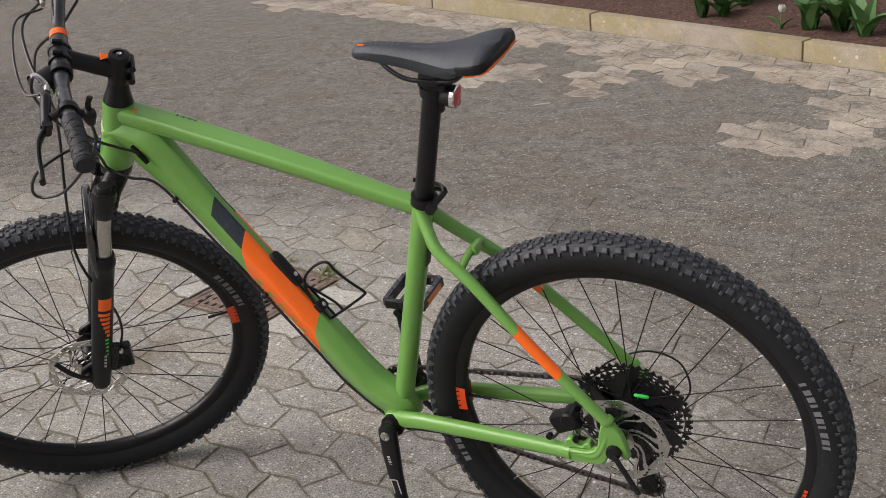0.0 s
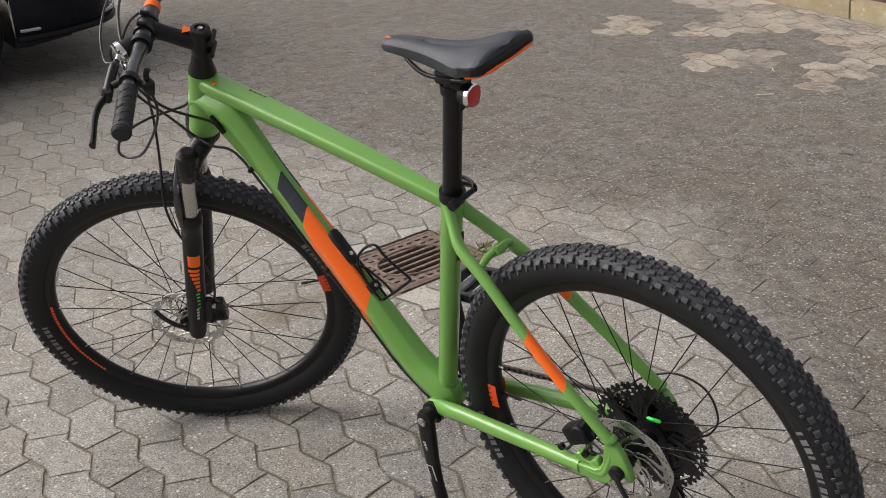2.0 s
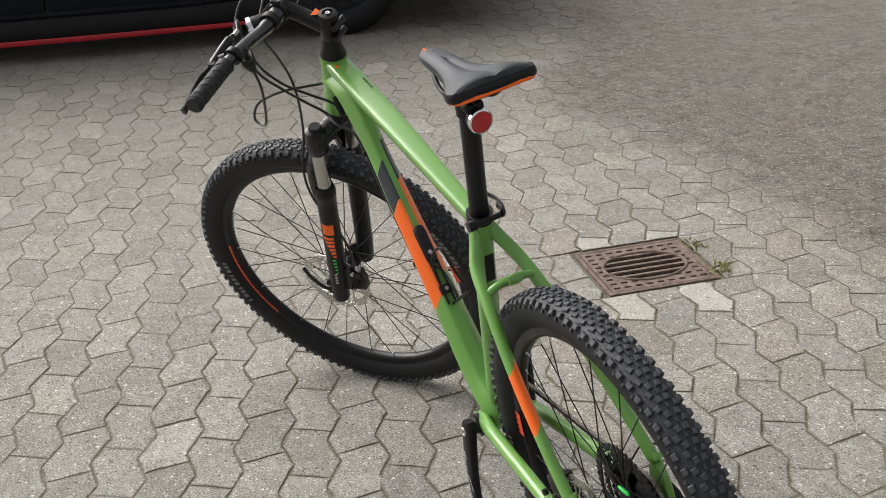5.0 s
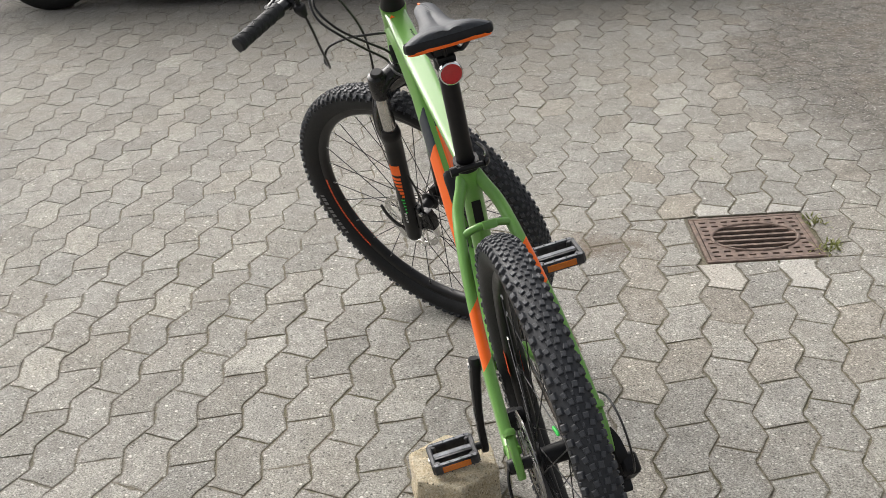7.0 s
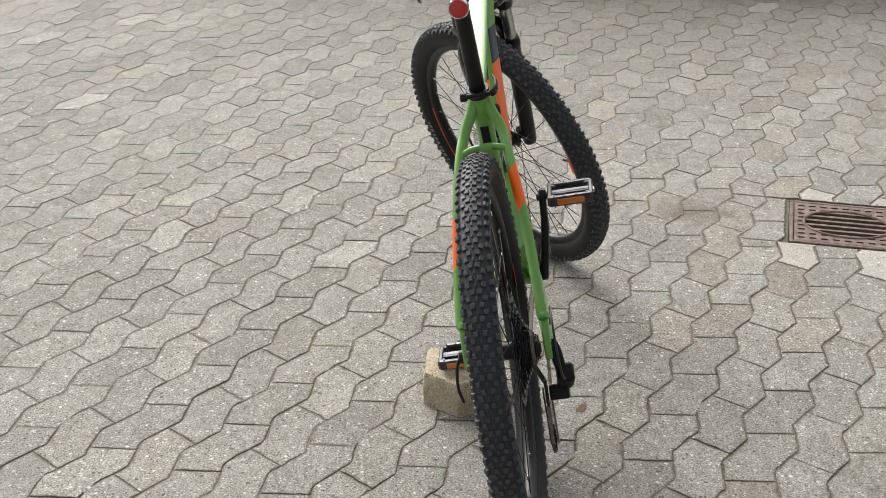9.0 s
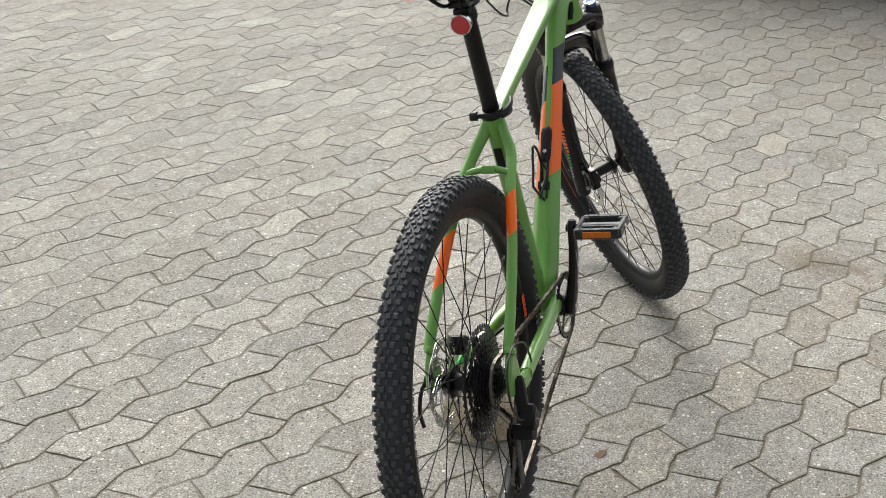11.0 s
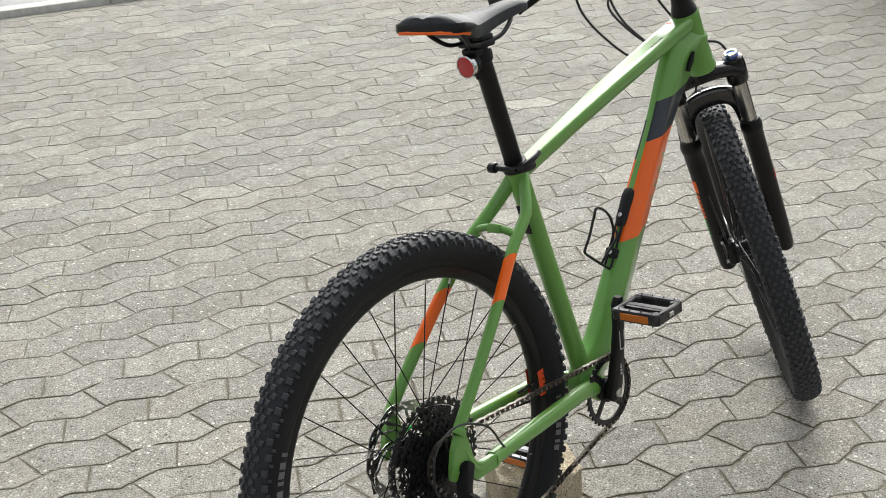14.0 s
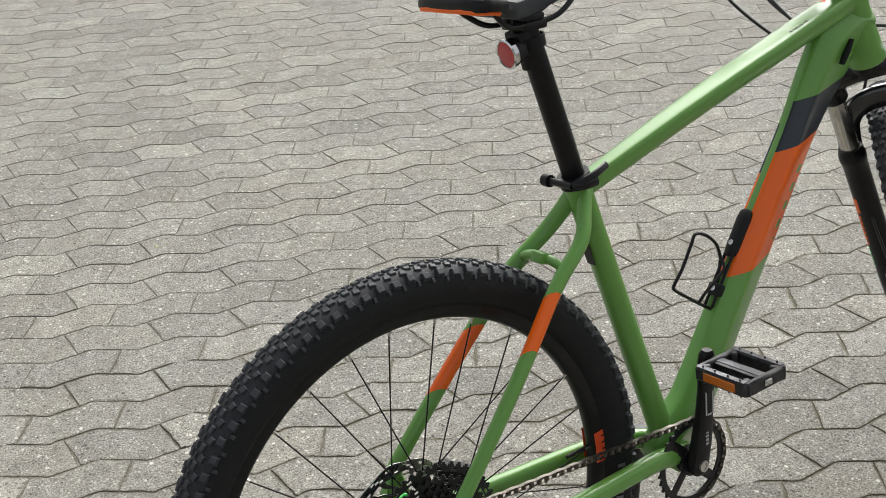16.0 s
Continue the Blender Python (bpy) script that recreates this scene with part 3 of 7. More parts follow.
def build_drain():
    m = Matrix.Translation((*DRAIN_AT, 0.0005)) @ Matrix.Rotation(DRAIN_TURN, 4, "Z")
    top = new("drain_grate")
    top.matrix_basis = m
    tagged(top, "rust-brown cast-iron drain grate with long slots, let into the paving", "drain grate")
    w, h = DRAIN_SIZE[0] / 2 - 0.004, DRAIN_SIZE[1] / 2 - 0.004
    bm = bmesh.new()
    for sx in (-1, 1):
        block((0.012, 2 * h, 0.05), pose(sx * (w - 0.006), 0, -0.025), 0.002, bm)
        block((2 * w - 0.024, 0.012, 0.05), pose(0, sx * (h - 0.006), -0.025), 0.002, bm)
    part("grate_frame", bm, M_IRON, top)
    # the pattern: a ring of short slots round a rounded field of long ones
    holes = []
    L, W = h - 0.014, w - 0.014  # half length, half width of the lid
    for a in range(-4, 5):
        for b in range(-4, 5):
            x, y = a * 0.0292, b * 0.0318
            if (x / 0.090) ** 2 + (y / 0.116) ** 2 > 1.20:
                holes.append((x, y, 0.0100, 0.0185))
    holes2 = []
    for k in range(5):  # long slots, each stepped finely to follow the oval
        x0 = (-2 + k) * 0.0325
        for q in range(4):
            x = x0 + (q - 1.5) * 0.00525
            holes2.append((x, 0.0, 0.0053, 2 * 0.116 * math.sqrt(max(0.03, 1 - (x / 0.089) ** 2))))
    xs = sorted({-W, W, *[v for x, y, a, b in holes + holes2 for v in (round(x - a / 2, 4), round(x + a / 2, 4))]})
    ys = sorted({-L, L, *[v for x, y, a, b in holes + holes2 for v in (round(y - b / 2, 4), round(y + b / 2, 4))]})
    bm = bmesh.new()
    solid = {}
    for a in range(len(xs) - 1):
        for b in range(len(ys) - 1):
            cx, cy = (xs[a] + xs[a + 1]) / 2, (ys[b] + ys[b + 1]) / 2
            solid[a, b] = not any(abs(cx - x) < u / 2 and abs(cy - y) < v / 2 for x, y, u, v in holes + holes2)
    verts = {}
    def vert(a, b, z):
        if (a, b, z) not in verts:
            verts[a, b, z] = bm.verts.new((xs[a], ys[b], z))
        return verts[a, b, z]
    z0, z1 = -0.009, -0.001
    for (a, b), s in solid.items():
        if not s:
            continue
        bm.faces.new((vert(a, b, z1), vert(a + 1, b, z1), vert(a + 1, b + 1, z1), vert(a, b + 1, z1)))
        for da, db, e in ((1, 0, ((a + 1, b), (a + 1, b + 1))), (-1, 0, ((a, b + 1), (a, b))), (0, 1, ((a + 1, b + 1), (a, b + 1))), (0, -1, ((a, b), (a + 1, b)))):
            if not solid.get((a + da, b + db), False):
                (p, q), (r, t) = e
                bm.faces.new((vert(p, q, z1), vert(p, q, z0), vert(r, t, z0), vert(r, t, z1)))
    part("grate_lid", bm, M_IRON, top, smooth=False)
    ring = [(0.093 * math.cos(2 * math.pi * k / 40), 0.121 * math.sin(2 * math.pi * k / 40), -0.0012) for k in range(41)]
    part("grate_ring", sweep(ring, 0.0048, 8, cap=False), M_IRON, top, "raised oval ring")
    bm = bmesh.new()
    block((2 * w - 0.026, 2 * h - 0.026, 0.01), pose(0, 0, -0.30), 0.0, bm)
    for sx in (-1, 1):
        block((0.006, 2 * h - 0.02, 0.26), pose(sx * (w - 0.015), 0, -0.18), 0.0, bm)
        block((2 * w - 0.03, 0.006, 0.26), pose(0, sx * (h - 0.015), -0.18), 0.0, bm)
    part("pit", bm, M_PIT, top, smooth=False)


build_drain()

# ---- kerb and flower bed ----


def kerb_material():
    n = Nodes("kerb_concrete")
    pos = n.place()
    base = n.mix(n.grey(n.noise(pos, 9.0, 5, 0.65), 0.3, 0.7), (0.200, 0.170, 0.130), (0.355, 0.300, 0.232))
    base = n.mix(n.grey(n.noise(pos, 34.0, 5, 0.75), 0.45, 0.62, 0.0, 0.45), base, (0.165, 0.145, 0.112))
    base = n.mix(n.grey(n.noise(pos, 220.0, 3, 0.7), 0.35, 0.75, 0.0, 0.6), base, (0.52, 0.48, 0.42))
    lichen = n.math("MULTIPLY", n.grey(n.noise(pos, 1.6, 5, 0.65), 0.36, 0.52), n.grey(n.noise(pos, 26.0, 6, 0.8), 0.34, 0.62, 0.3, 1.0))
    base = n.mix(n.math("MULTIPLY", lichen, 0.66), base, (0.255, 0.200, 0.062))
    bright = n.math("MULTIPLY", n.grey(n.noise(pos, 3.1, 4, 0.6), 0.56, 0.66), n.grey(n.noise(pos, 34.0, 6, 0.8), 0.52, 0.60))
    base = n.mix(n.math("MULTIPLY", bright, 0.8), base, (0.52, 0.37, 0.08))
    spots = n.math("LESS_THAN", n.voronoi(pos, 26.0), 0.20)
    base = n.mix(n.math("MULTIPLY", spots, n.grey(n.noise(pos, 5.0, 3), 0.55, 0.65, 0.0, 0.7)), base, (0.56, 0.49, 0.33))
    n.color(base)
    n.put(Roughness=0.9, Specular_IOR_Level=0.25)
    n.bump(n.noise(pos, 180.0, 4, 0.7), 0.5, 0.003)
    return n.mat


def soil_material():
    n = Nodes("bed_soil")
    pos = n.place()
    f = n.noise(pos, 60.0, 5, 0.75)
    base = n.mix(n.grey(f, 0.3, 0.7), (0.030, 0.017, 0.013), (0.165, 0.096, 0.074))
    px, py, pz = n.axes(n.voronoi(pos, 40.0, out="Color"))
    chip = n.math("MULTIPLY", n.math("LESS_THAN", n.voronoi(pos, 40.0), 0.3), n.math("GREATER_THAN", px, 0.8))
    base = n.mix(n.math("MULTIPLY", chip, 0.6), base, (0.20, 0.15, 0.12))
    n.color(base)
    n.put(Roughness=0.95, Specular_IOR_Level=0.2)
    n.bump(f, 1.0, 0.012)
    return n.mat


M_KERB, M_SOIL = kerb_material(), soil_material()
KERB_ANGLE = math.atan2(KERB_DIR.y, KERB_DIR.x)
KERB_LEN, KERB_H, KERB_W = 1.226, 0.085, 0.075
kerb = tagged(new("kerb"), "low weathered concrete edging kerb with yellow lichen along the bed", "kerb", kind="structure")
stone = None
for k in range(-3, 6):
    at = KERB_AT + KERB_DIR * (KERB_LEN * (k + 0.5)) + KERB_OUT * (KERB_W / 2)
    m = Matrix.Translation((at.x, at.y, (KERB_H - 0.12) / 2 + rng.uniform(-0.003, 0.003))) @ Matrix.Rotation(KERB_ANGLE + rng.uniform(-0.004, 0.004), 4, "Z")
    if stone is None:
        stone = part("kerb_stone", block((KERB_LEN - 0.008, KERB_W, KERB_H + 0.12), None, 0.008, None, 0, 2), M_KERB, kerb, "", m)
    else:
        share(stone, kerb, m)
bm = bmesh.new()
SOIL_N = (330, 90)
soil = []
for a in range(SOIL_N[0] + 1):
    row = []
    for b in range(SOIL_N[1] + 1):
        p = KERB_AT + KERB_DIR * (-3.6 + 11.0 * a / SOIL_N[0]) + KERB_OUT * (KERB_W - 0.004 + 7.0 * (b / SOIL_N[1]) ** 1.6)
        h = 0.062 + 0.10 * min(1, b / SOIL_N[1] * 1.5) + 0.016 * noise.fractal(Vector((p.x * 6, p.y * 6, 0)), 0.8, 2.0, 5) + 0.012 * max(0.0, noise.noise(Vector((p.x * 23, p.y * 23, 3.0))))
        row.append(bm.verts.new((p.x, p.y, h)))
    soil.append(row)
for a in range(SOIL_N[0]):
    for b in range(SOIL_N[1]):
        bm.faces.new((soil[a][b], soil[a][b + 1], soil[a + 1][b + 1], soil[a + 1][b]))
bmesh.ops.recalc_face_normals(bm, faces=bm.faces)
bed = tagged(mesh_object("bed_soil", bm, M_SOIL), "dark brown crumbly soil of the flower bed behind the kerb", "soil", kind="structure")

# the far side: a low pale kerb with a plain concrete strip behind it
M_STRIP = plain("strip_concrete", (0.36, 0.36, 0.355), 0.85, 0.0, 0.18, 9.0, 0.4)
M_PALE_KERB = plain("pale_kerb_concrete", (0.55, 0.545, 0.52), 0.85, 0.0, 0.15, 30.0, 0.4)
far_kerb = tagged(new("kerb"), "low pale concrete kerb along the far side of the yard", "kerb", kind="structure")
edge_angle = math.atan2(EDGE_DIR.y, EDGE_DIR.x)
stone = None
for k in range(-4, 6):
    at = EDGE_AT + EDGE_DIR * (0.998 * (k + 0.53)) + EDGE_OUT * 0.05
    m = Matrix.Translation((at.x, at.y, -0.028 + rng.uniform(-0.004, 0.004))) @ Matrix.Rotation(edge_angle + rng.uniform(-0.006, 0.006), 4, "Z")
    if stone is None:
        stone = part("kerb_stone", block((0.99, 0.10, 0.13), None, 0.008, None, 0, 2), M_PALE_KERB, far_kerb, "", m)
    else:
        share(stone, far_kerb, m)
strip = block((10.0, 3.0, 0.10), Matrix.Translation((*(EDGE_AT + EDGE_DIR * 0.9 + EDGE_OUT * 1.602), -0.024)) @ Matrix.Rotation(edge_angle, 4, "Z"), 0.004)
tagged(mesh_object("pavement", strip, M_STRIP), "plain grey concrete strip behind the far kerb", "pavement", kind="structure")

# twigs and a dry leaf on the stones
M_TWIG = plain("dry_twig", (0.16, 0.115, 0.075), 0.8, 0.0, 0.35, 80)
M_STRAW = plain("pale_straw", (0.55, 0.50, 0.40), 0.7, 0.0, 0.2, 80)
M_DRY_LEAF = plain("dry_leaf", (0.13, 0.065, 0.032), 0.7, 0.0, 0.35, 90)
for x, y, turn, length, mat in ((1.28, -2.78, 40, 0.075, M_STRAW), (1.63, -3.42, 12, 0.11, M_TWIG), (1.42, -3.12, -50, 0.06, M_STRAW), (0.72, -2.27, 20, 0.05, M_TWIG), (0.95, -3.30, 65, 0.08, M_TWIG)):
    c = [Vector((length * (t - 0.5), 0.05 * length * math.sin(5 * t), 0.004 + 0.002 * math.sin(3 * t))) for t in (0, 0.25, 0.5, 0.75, 1.0)]
    ob = mesh_object("twig", sweep(c, [(0.0016, 0.0016), (0.0026, 0.0024), (0.0028, 0.0026), (0.0024, 0.0022), (0.0012, 0.0012)], 6), mat)
    ob.matrix_basis = pose(x, y, 0.0005, 0, 0, turn)
    tagged(ob, "short dry twig lying on the paving" if mat is M_TWIG else "short pale straw stalk lying on the paving", "twig", "twigs on the paving")
bm = bmesh.new()
edge = [(0.024, 0.0), (0.012, 0.007), (-0.004, 0.010), (-0.020, 0.004), (-0.023, -0.002), (-0.008, -0.009), (0.010, -0.006)]
ring = [bm.verts.new((x, y, 0.003 + 0.003 * math.sin(90 * x))) for x, y in edge]
low = [bm.verts.new((x, y, 0.0018 + 0.003 * math.sin(90 * x))) for x, y in edge]
bm.faces.new(ring), bm.faces.new(low[::-1])
for i in range(len(edge)):
    bm.faces.new((low[i], low[(i + 1) % len(edge)], ring[(i + 1) % len(edge)], ring[i]))
ob = mesh_object("dry_leaf", bm, M_DRY_LEAF)
ob.matrix_basis = pose(0.383, -0.094, 0.0, 0, 0, -30)
tagged(ob, "small curled brown dry leaf on the paving", "leaf")


# ---- the bicycle ----
LEAN, STEER, HEAD_TILT = 9.85, 39.5, 22.0
AXLE_R, BB, SEAT_TOP, HEAD_TOP = Vector((0.006, 0.004, 0.3640)), Vector((0.433, 0, 0.304)), Vector((0.3055, 0, 0.752)), Vector((0.862, 0, 0.893))
SEAT_DIR = (SEAT_TOP - BB).normalized()
DOWN_A, DOWN_B = Vector((0.8376, 0, 0.8477)), Vector((0.4679, 0, 0.3358))
DOWN_DIR = (DOWN_B - DOWN_A).normalized()
DOWN_UP = Vector((-DOWN_DIR.z, 0, DOWN_DIR.x))  # out of the down tube's upper face
if DOWN_UP.z < 0:
    DOWN_UP = -DOWN_UP

bike = new("mountain_bike")
bike.matrix_basis = pose(0, 0, 0.0, -LEAN, 0, 0)
tagged(bike, "green and orange hardtail mountain bike leaning on its pedal", "bicycle")


def down_tube_masks(n, x, y, z):
    """The print on the down tube: a slate band, then an orange one, slanted on each side, with a green strip kept along the top."""
    u = n.math("ADD", n.math("MULTIPLY", n.math("SUBTRACT", x, DOWN_A.x), DOWN_DIR.x), n.math("MULTIPLY", n.math("SUBTRACT", z, DOWN_A.z), DOWN_DIR.z))
    h = n.math("ADD", n.math("MULTIPLY", n.math("SUBTRACT", x, DOWN_A.x), DOWN_UP.x), n.math("MULTIPLY", n.math("SUBTRACT", z, DOWN_A.z), DOWN_UP.z))
    out = []
    for side, slant, a, b, c in ((1, 0.87, 0.202, 0.280, 0.472), (-1, -0.91, 0.0996, 0.1816, 0.378)):
        st = n.math("MULTIPLY_ADD", h, slant, u)  # slanted stations
        on = n.math("GREATER_THAN", n.math("MULTIPLY", y, float(side)), n.math("MULTIPLY_ADD", u, 0.005, 0.0042))  # a green strip stays along the top
        band = n.math("MULTIPLY", on, n.math("MULTIPLY", n.math("GREATER_THAN", st, a), n.math("LESS_THAN", st, b)))
        if side > 0:  # below the slate a green strip stays along the left side
            band = n.math("MULTIPLY", band, n.math("GREATER_THAN", h, 0.0132))
        out.append((band, SLATE))
        out.append((n.math("MULTIPLY", on, n.math("MULTIPLY", n.math("GREATER_THAN", st, b), n.math("LESS_THAN", st, c))), ORANGE))
        # green bars of print along the lower edge of the orange
        bars = n.math("GREATER_THAN", n.math("FRACT", n.math("MULTIPLY", n.math("MULTIPLY_ADD", h, -0.5, u), 34.0)), 0.52)
        run = n.math("MULTIPLY", n.math("GREATER_THAN", u, 0.325 if side > 0 else 0.21), n.math("LESS_THAN", u, 0.455 if side > 0 else 0.33))
        low = n.math("MULTIPLY", n.math("LESS_THAN", h, -0.0175), n.math("GREATER_THAN", h, -0.0285))
        out.append((n.math("MULTIPLY", n.math("MULTIPLY", on, low), n.math("MULTIPLY", run, bars)), GREEN))
    return out


def stay_masks(n, x, y, z):
    # the cuts run on a slant round the tubes
    s = n.math("MULTIPLY_ADD", y, 1.2, n.math("MULTIPLY_ADD", x, 0.55, z))
    out = []
    for side, p, q in ((1.0, 0.638, 0.736), (-1.0, 0.591, 0.691)):  # the band sits higher on the drive side
        on = n.math("GREATER_THAN", n.math("MULTIPLY", y, side), 0.0)
        out.append((n.math("MULTIPLY", on, n.math("MULTIPLY", n.math("GREATER_THAN", s, p), n.math("LESS_THAN", s, q))), ORANGE))
    return out


M_DOWN = frame_paint("down_tube_paint", down_tube_masks)
M_STAY = frame_paint("seat_stay_paint", stay_masks)


def build_frame():
    # the joint shell at the bottom bracket carries the tubes
    frame_ob = part("frame", lathe([(-0.0365, 0.0), (-0.0365, 0.021), (-0.0345, 0.0228), (0.0345, 0.0228), (0.0365, 0.021), (0.0365, 0.0)], "y", 32, m=Matrix.Translation(BB)), M_GREEN, bike, "welded green aluminium frame")
    # top tube: broad and flat at the head, slimmer at the seat
    pts = smooth_path([(0.856, 0, 0.8810), (0.765, 0, 0.8600), (0.680, 0, 0.8385), (0.600, 0, 0.8185), (0.490, 0, 0.7890), (0.385, 0, 0.7590), (0.312, 0, 0.738)], 4)
    n = len(pts) - 1
    half = [(0.80, 1.0), (0.92, 0.90), (0.99, 0.66), (1.0, 0.40), (0.95, -0.05), (0.80, -0.55), (0.58, -0.88), (0.30, -1.0)]
    section = [(0.0, 1.03), (0.45, 1.02)] + half + [(0.0, -1.02)] + [(-y, z) for y, z in half[::-1]] + [(-0.45, 1.02)]
    bm, rings = bmesh.new(), []
    for k, p in enumerate(pts):
        d = (pts[min(n, k + 1)] - pts[max(0, k - 1)]).normalized()
        up = Vector((-d.z, 0, d.x)) if d.x > 0 else Vector((d.z, 0, -d.x))
        t = k / n
        w, h = 0.0225 + 0.0020 * math.sin(math.pi * min(1, t * 1.2)) - 0.0095 * t ** 1.5, 0.0170 - 0.0035 * t
        rings.append([bm.verts.new(p + up * (h * z) + Vector((0, w * y, 0))) for y, z in section])
    for a, b in zip(rings, rings[1:]):
        for i in range(len(section)):
            j = (i + 1) % len(section)
            bm.faces.new((a[i], a[j], b[j], b[i]))
    bm.faces.new(rings[0][::-1]), bm.faces.new(rings[-1])
    bmesh.ops.recalc_face_normals(bm, faces=bm.faces)
    part("top_tube", bm, M_GREEN, frame_ob)
    # down tube: deep, curving into the head
    pts = smooth_path([(0.890, 0, 0.838), (0.868, 0, 0.842), (0.835, 0, 0.828), (0.795, 0, 0.786), DOWN_A.lerp(DOWN_B, 0.25), DOWN_A.lerp(DOWN_B, 0.5), DOWN_A.lerp(DOWN_B, 0.75), DOWN_A.lerp(DOWN_B, 0.94), BB + Vector((0.006, 0, 0.020)), BB], 5)
    n = len(pts) - 1
    rad = []
    for q in pts:
        t = min(1.0, max(0.0, (q - DOWN_A).dot(DOWN_DIR) / (DOWN_B - DOWN_A).length))
        rad.append((max(0.0165 + 0.0150 * t, 0.0265 - 0.03 * t), max(0.0342 + 0.0033 * t, min(0.0500 - 0.055 * t, 0.0300 + 0.35 * t))))
    half = [(0.40, 1.0), (1.0, 0.34), (0.24, -1.0)]
    corners = half + [(-y, z) for y, z in half[::-1]]
    for cut_in in (0.09, 0.25):  # worn round at the corners
        corners = [(a[0] * (1 - t) + b[0] * t, a[1] * (1 - t) + b[1] * t) for a, b in zip(corners, corners[1:] + corners[:1]) for t in (cut_in, 1 - cut_in)]
    corners = [(y * 1.06, z * 1.01) for y, z in corners[::-1]]
    part("down_tube", sweep(pts, rad, section=corners), M_DOWN, frame_ob)
    part("seat_tube", sweep([BB.lerp(SEAT_TOP, t) for t in (0.0, 0.1, 0.3, 0.6, 0.9, 1.0)], [(0.0175, 0.0175)] * 4 + [(0.0178, 0.0178), (0.0185, 0.0185)], 24), M_GREEN, frame_ob)
    # head tube in the steering axis
    hm = pose(*HEAD_TOP, 0, -HEAD_TILT, 0)
    part("head_tube", lathe([(0.013, 0.0), (0.013, 0.0262), (0.010, 0.0272), (-0.004, 0.0262), (-0.05, 0.0255), (-0.100, 0.0285), (-0.113, 0.0298), (-0.117, 0.0285), (-0.117, 0.0)], "z", 32, m=hm), M_GREEN, frame_ob)
    for s in (1, -1):
        pts = smooth_path([(0.312, 0.009 * s, 0.738), (0.2985, 0.020 * s, 0.714), (0.276, 0.036 * s + 0.001, 0.683), (0.2205, 0.0475 * s + 0.003, 0.640), (0.145, 0.0610 * s + 0.003, 0.560), (0.070, 0.0690 * s + 0.003, 0.480), (0.014, 0.0725 * s + 0.003, 0.420)], 5)
        n = len(pts) - 1
        part("seat_stay", sweep(pts, [(0.0100 - 0.0008 * k / n, 0.0122 - 0.0022 * k / n) for k in range(n + 1)], 16), M_STAY, frame_ob, "green seat stay with an orange band")
        part("weld_collar", sweep([(0.0180, 0.0724 * s, 0.4245), (0.0150, 0.0726 * s, 0.4212), (0.0105, 0.0728 * s, 0.4165)], [(0.0094, 0.0104), (0.0112, 0.0122), (0.0098, 0.0108)], 14), M_GREEN, frame_ob)
        pts = smooth_path([(0.436, 0.026 * s, 0.310), (0.404, 0.038 * s, 0.320), (0.362, 0.046 * s, 0.330), (0.285, 0.053 * s, 0.334), (0.18, 0.061 * s, 0.337), (0.100, 0.068 * s, 0.340), (0.082, 0.0705 * s, 0.341)], 5)
        n = len(pts) - 1
        part("chain_stay", sweep(pts, [(0.0112, 0.0155 - 0.004 * k / n) for k in range(n + 1)], 16, power=2.8), M_GREEN, frame_ob)
        # dropout: a forged yoke from the end of the chain stay round the axle and up to the seat stay
        out = [(0.022, 0.420), (0.004, 0.416), (-0.008, 0.398), (-0.015, 0.374), (-0.019, 0.352), (-0.012, 0.347), (-0.004, 0.352), (0.001, 0.360), (0.011, 0.360), (0.018, 0.350), (0.022, 0.338), (0.034, 0.328), (0.086, 0.327), (0.098, 0.334), (0.098, 0.350), (0.052, 0.352), (0.040, 0.358), (0.033, 0.372), (0.030, 0.392)]
        part("dropout", prism(out, 0.013, "y", 0.0725 * s, 0.0022), M_GREEN, frame_ob)
        rib = smooth_path([(0.100, 0.0745 * s, 0.3445), (0.070, 0.0765 * s, 0.3440), (0.042, 0.0775 * s, 0.3440), (0.026, 0.0775 * s, 0.3660), (0.014, 0.0760 * s, 0.3980)], 4)
        part("dropout_rib", sweep(rib, [(0.0030, 0.0052)] * len(rib), 10), M_GREEN, frame_ob)
        if s > 0:  # caliper mount on top of the chain stay's end
            part("caliper_mount", prism([(0.094, 0.350), (0.090, 0.366), (0.080, 0.369), (0.074, 0.358), (0.064, 0.355), (0.058, 0.364), (0.050, 0.365), (0.046, 0.352)], 0.016, "y", 0.064, 0.002), M_GREEN, frame_ob)
    # bridge between the stays
    part("stay_bridge", sweep(smooth_path([(0.240, 0.045, 0.656), (0.238, 0.030, 0.664), (0.237, 0.012, 0.668), (0.236, 0, 0.668), (0.237, -0.012, 0.668), (0.238, -0.030, 0.664), (0.240, -0.045, 0.656)], 4), 0.0066, 12, up=(1, 0, 0)), M_GREEN, frame_ob)
    part("bridge_tab", block((0.016, 0.024, 0.015), pose(0.233, -0.004, 0.669, 0, 20, 0), 0.003, None, 0, 2), M_GREEN, frame_ob)
    # cable ports in the sides of the head
    for s in (1, -1):
        part("cable_port", sweep([(0.836, 0.0250 * s, 0.832), (0.824, 0.0262 * s, 0.816), (0.812, 0.0262 * s, 0.800)], [(0.0022, 0.0052), (0.003, 0.0065), (0.0022, 0.0052)], 12, up=(0, 1, 0)), M_BLACK_MATT, frame_ob, "black rubber cable port")
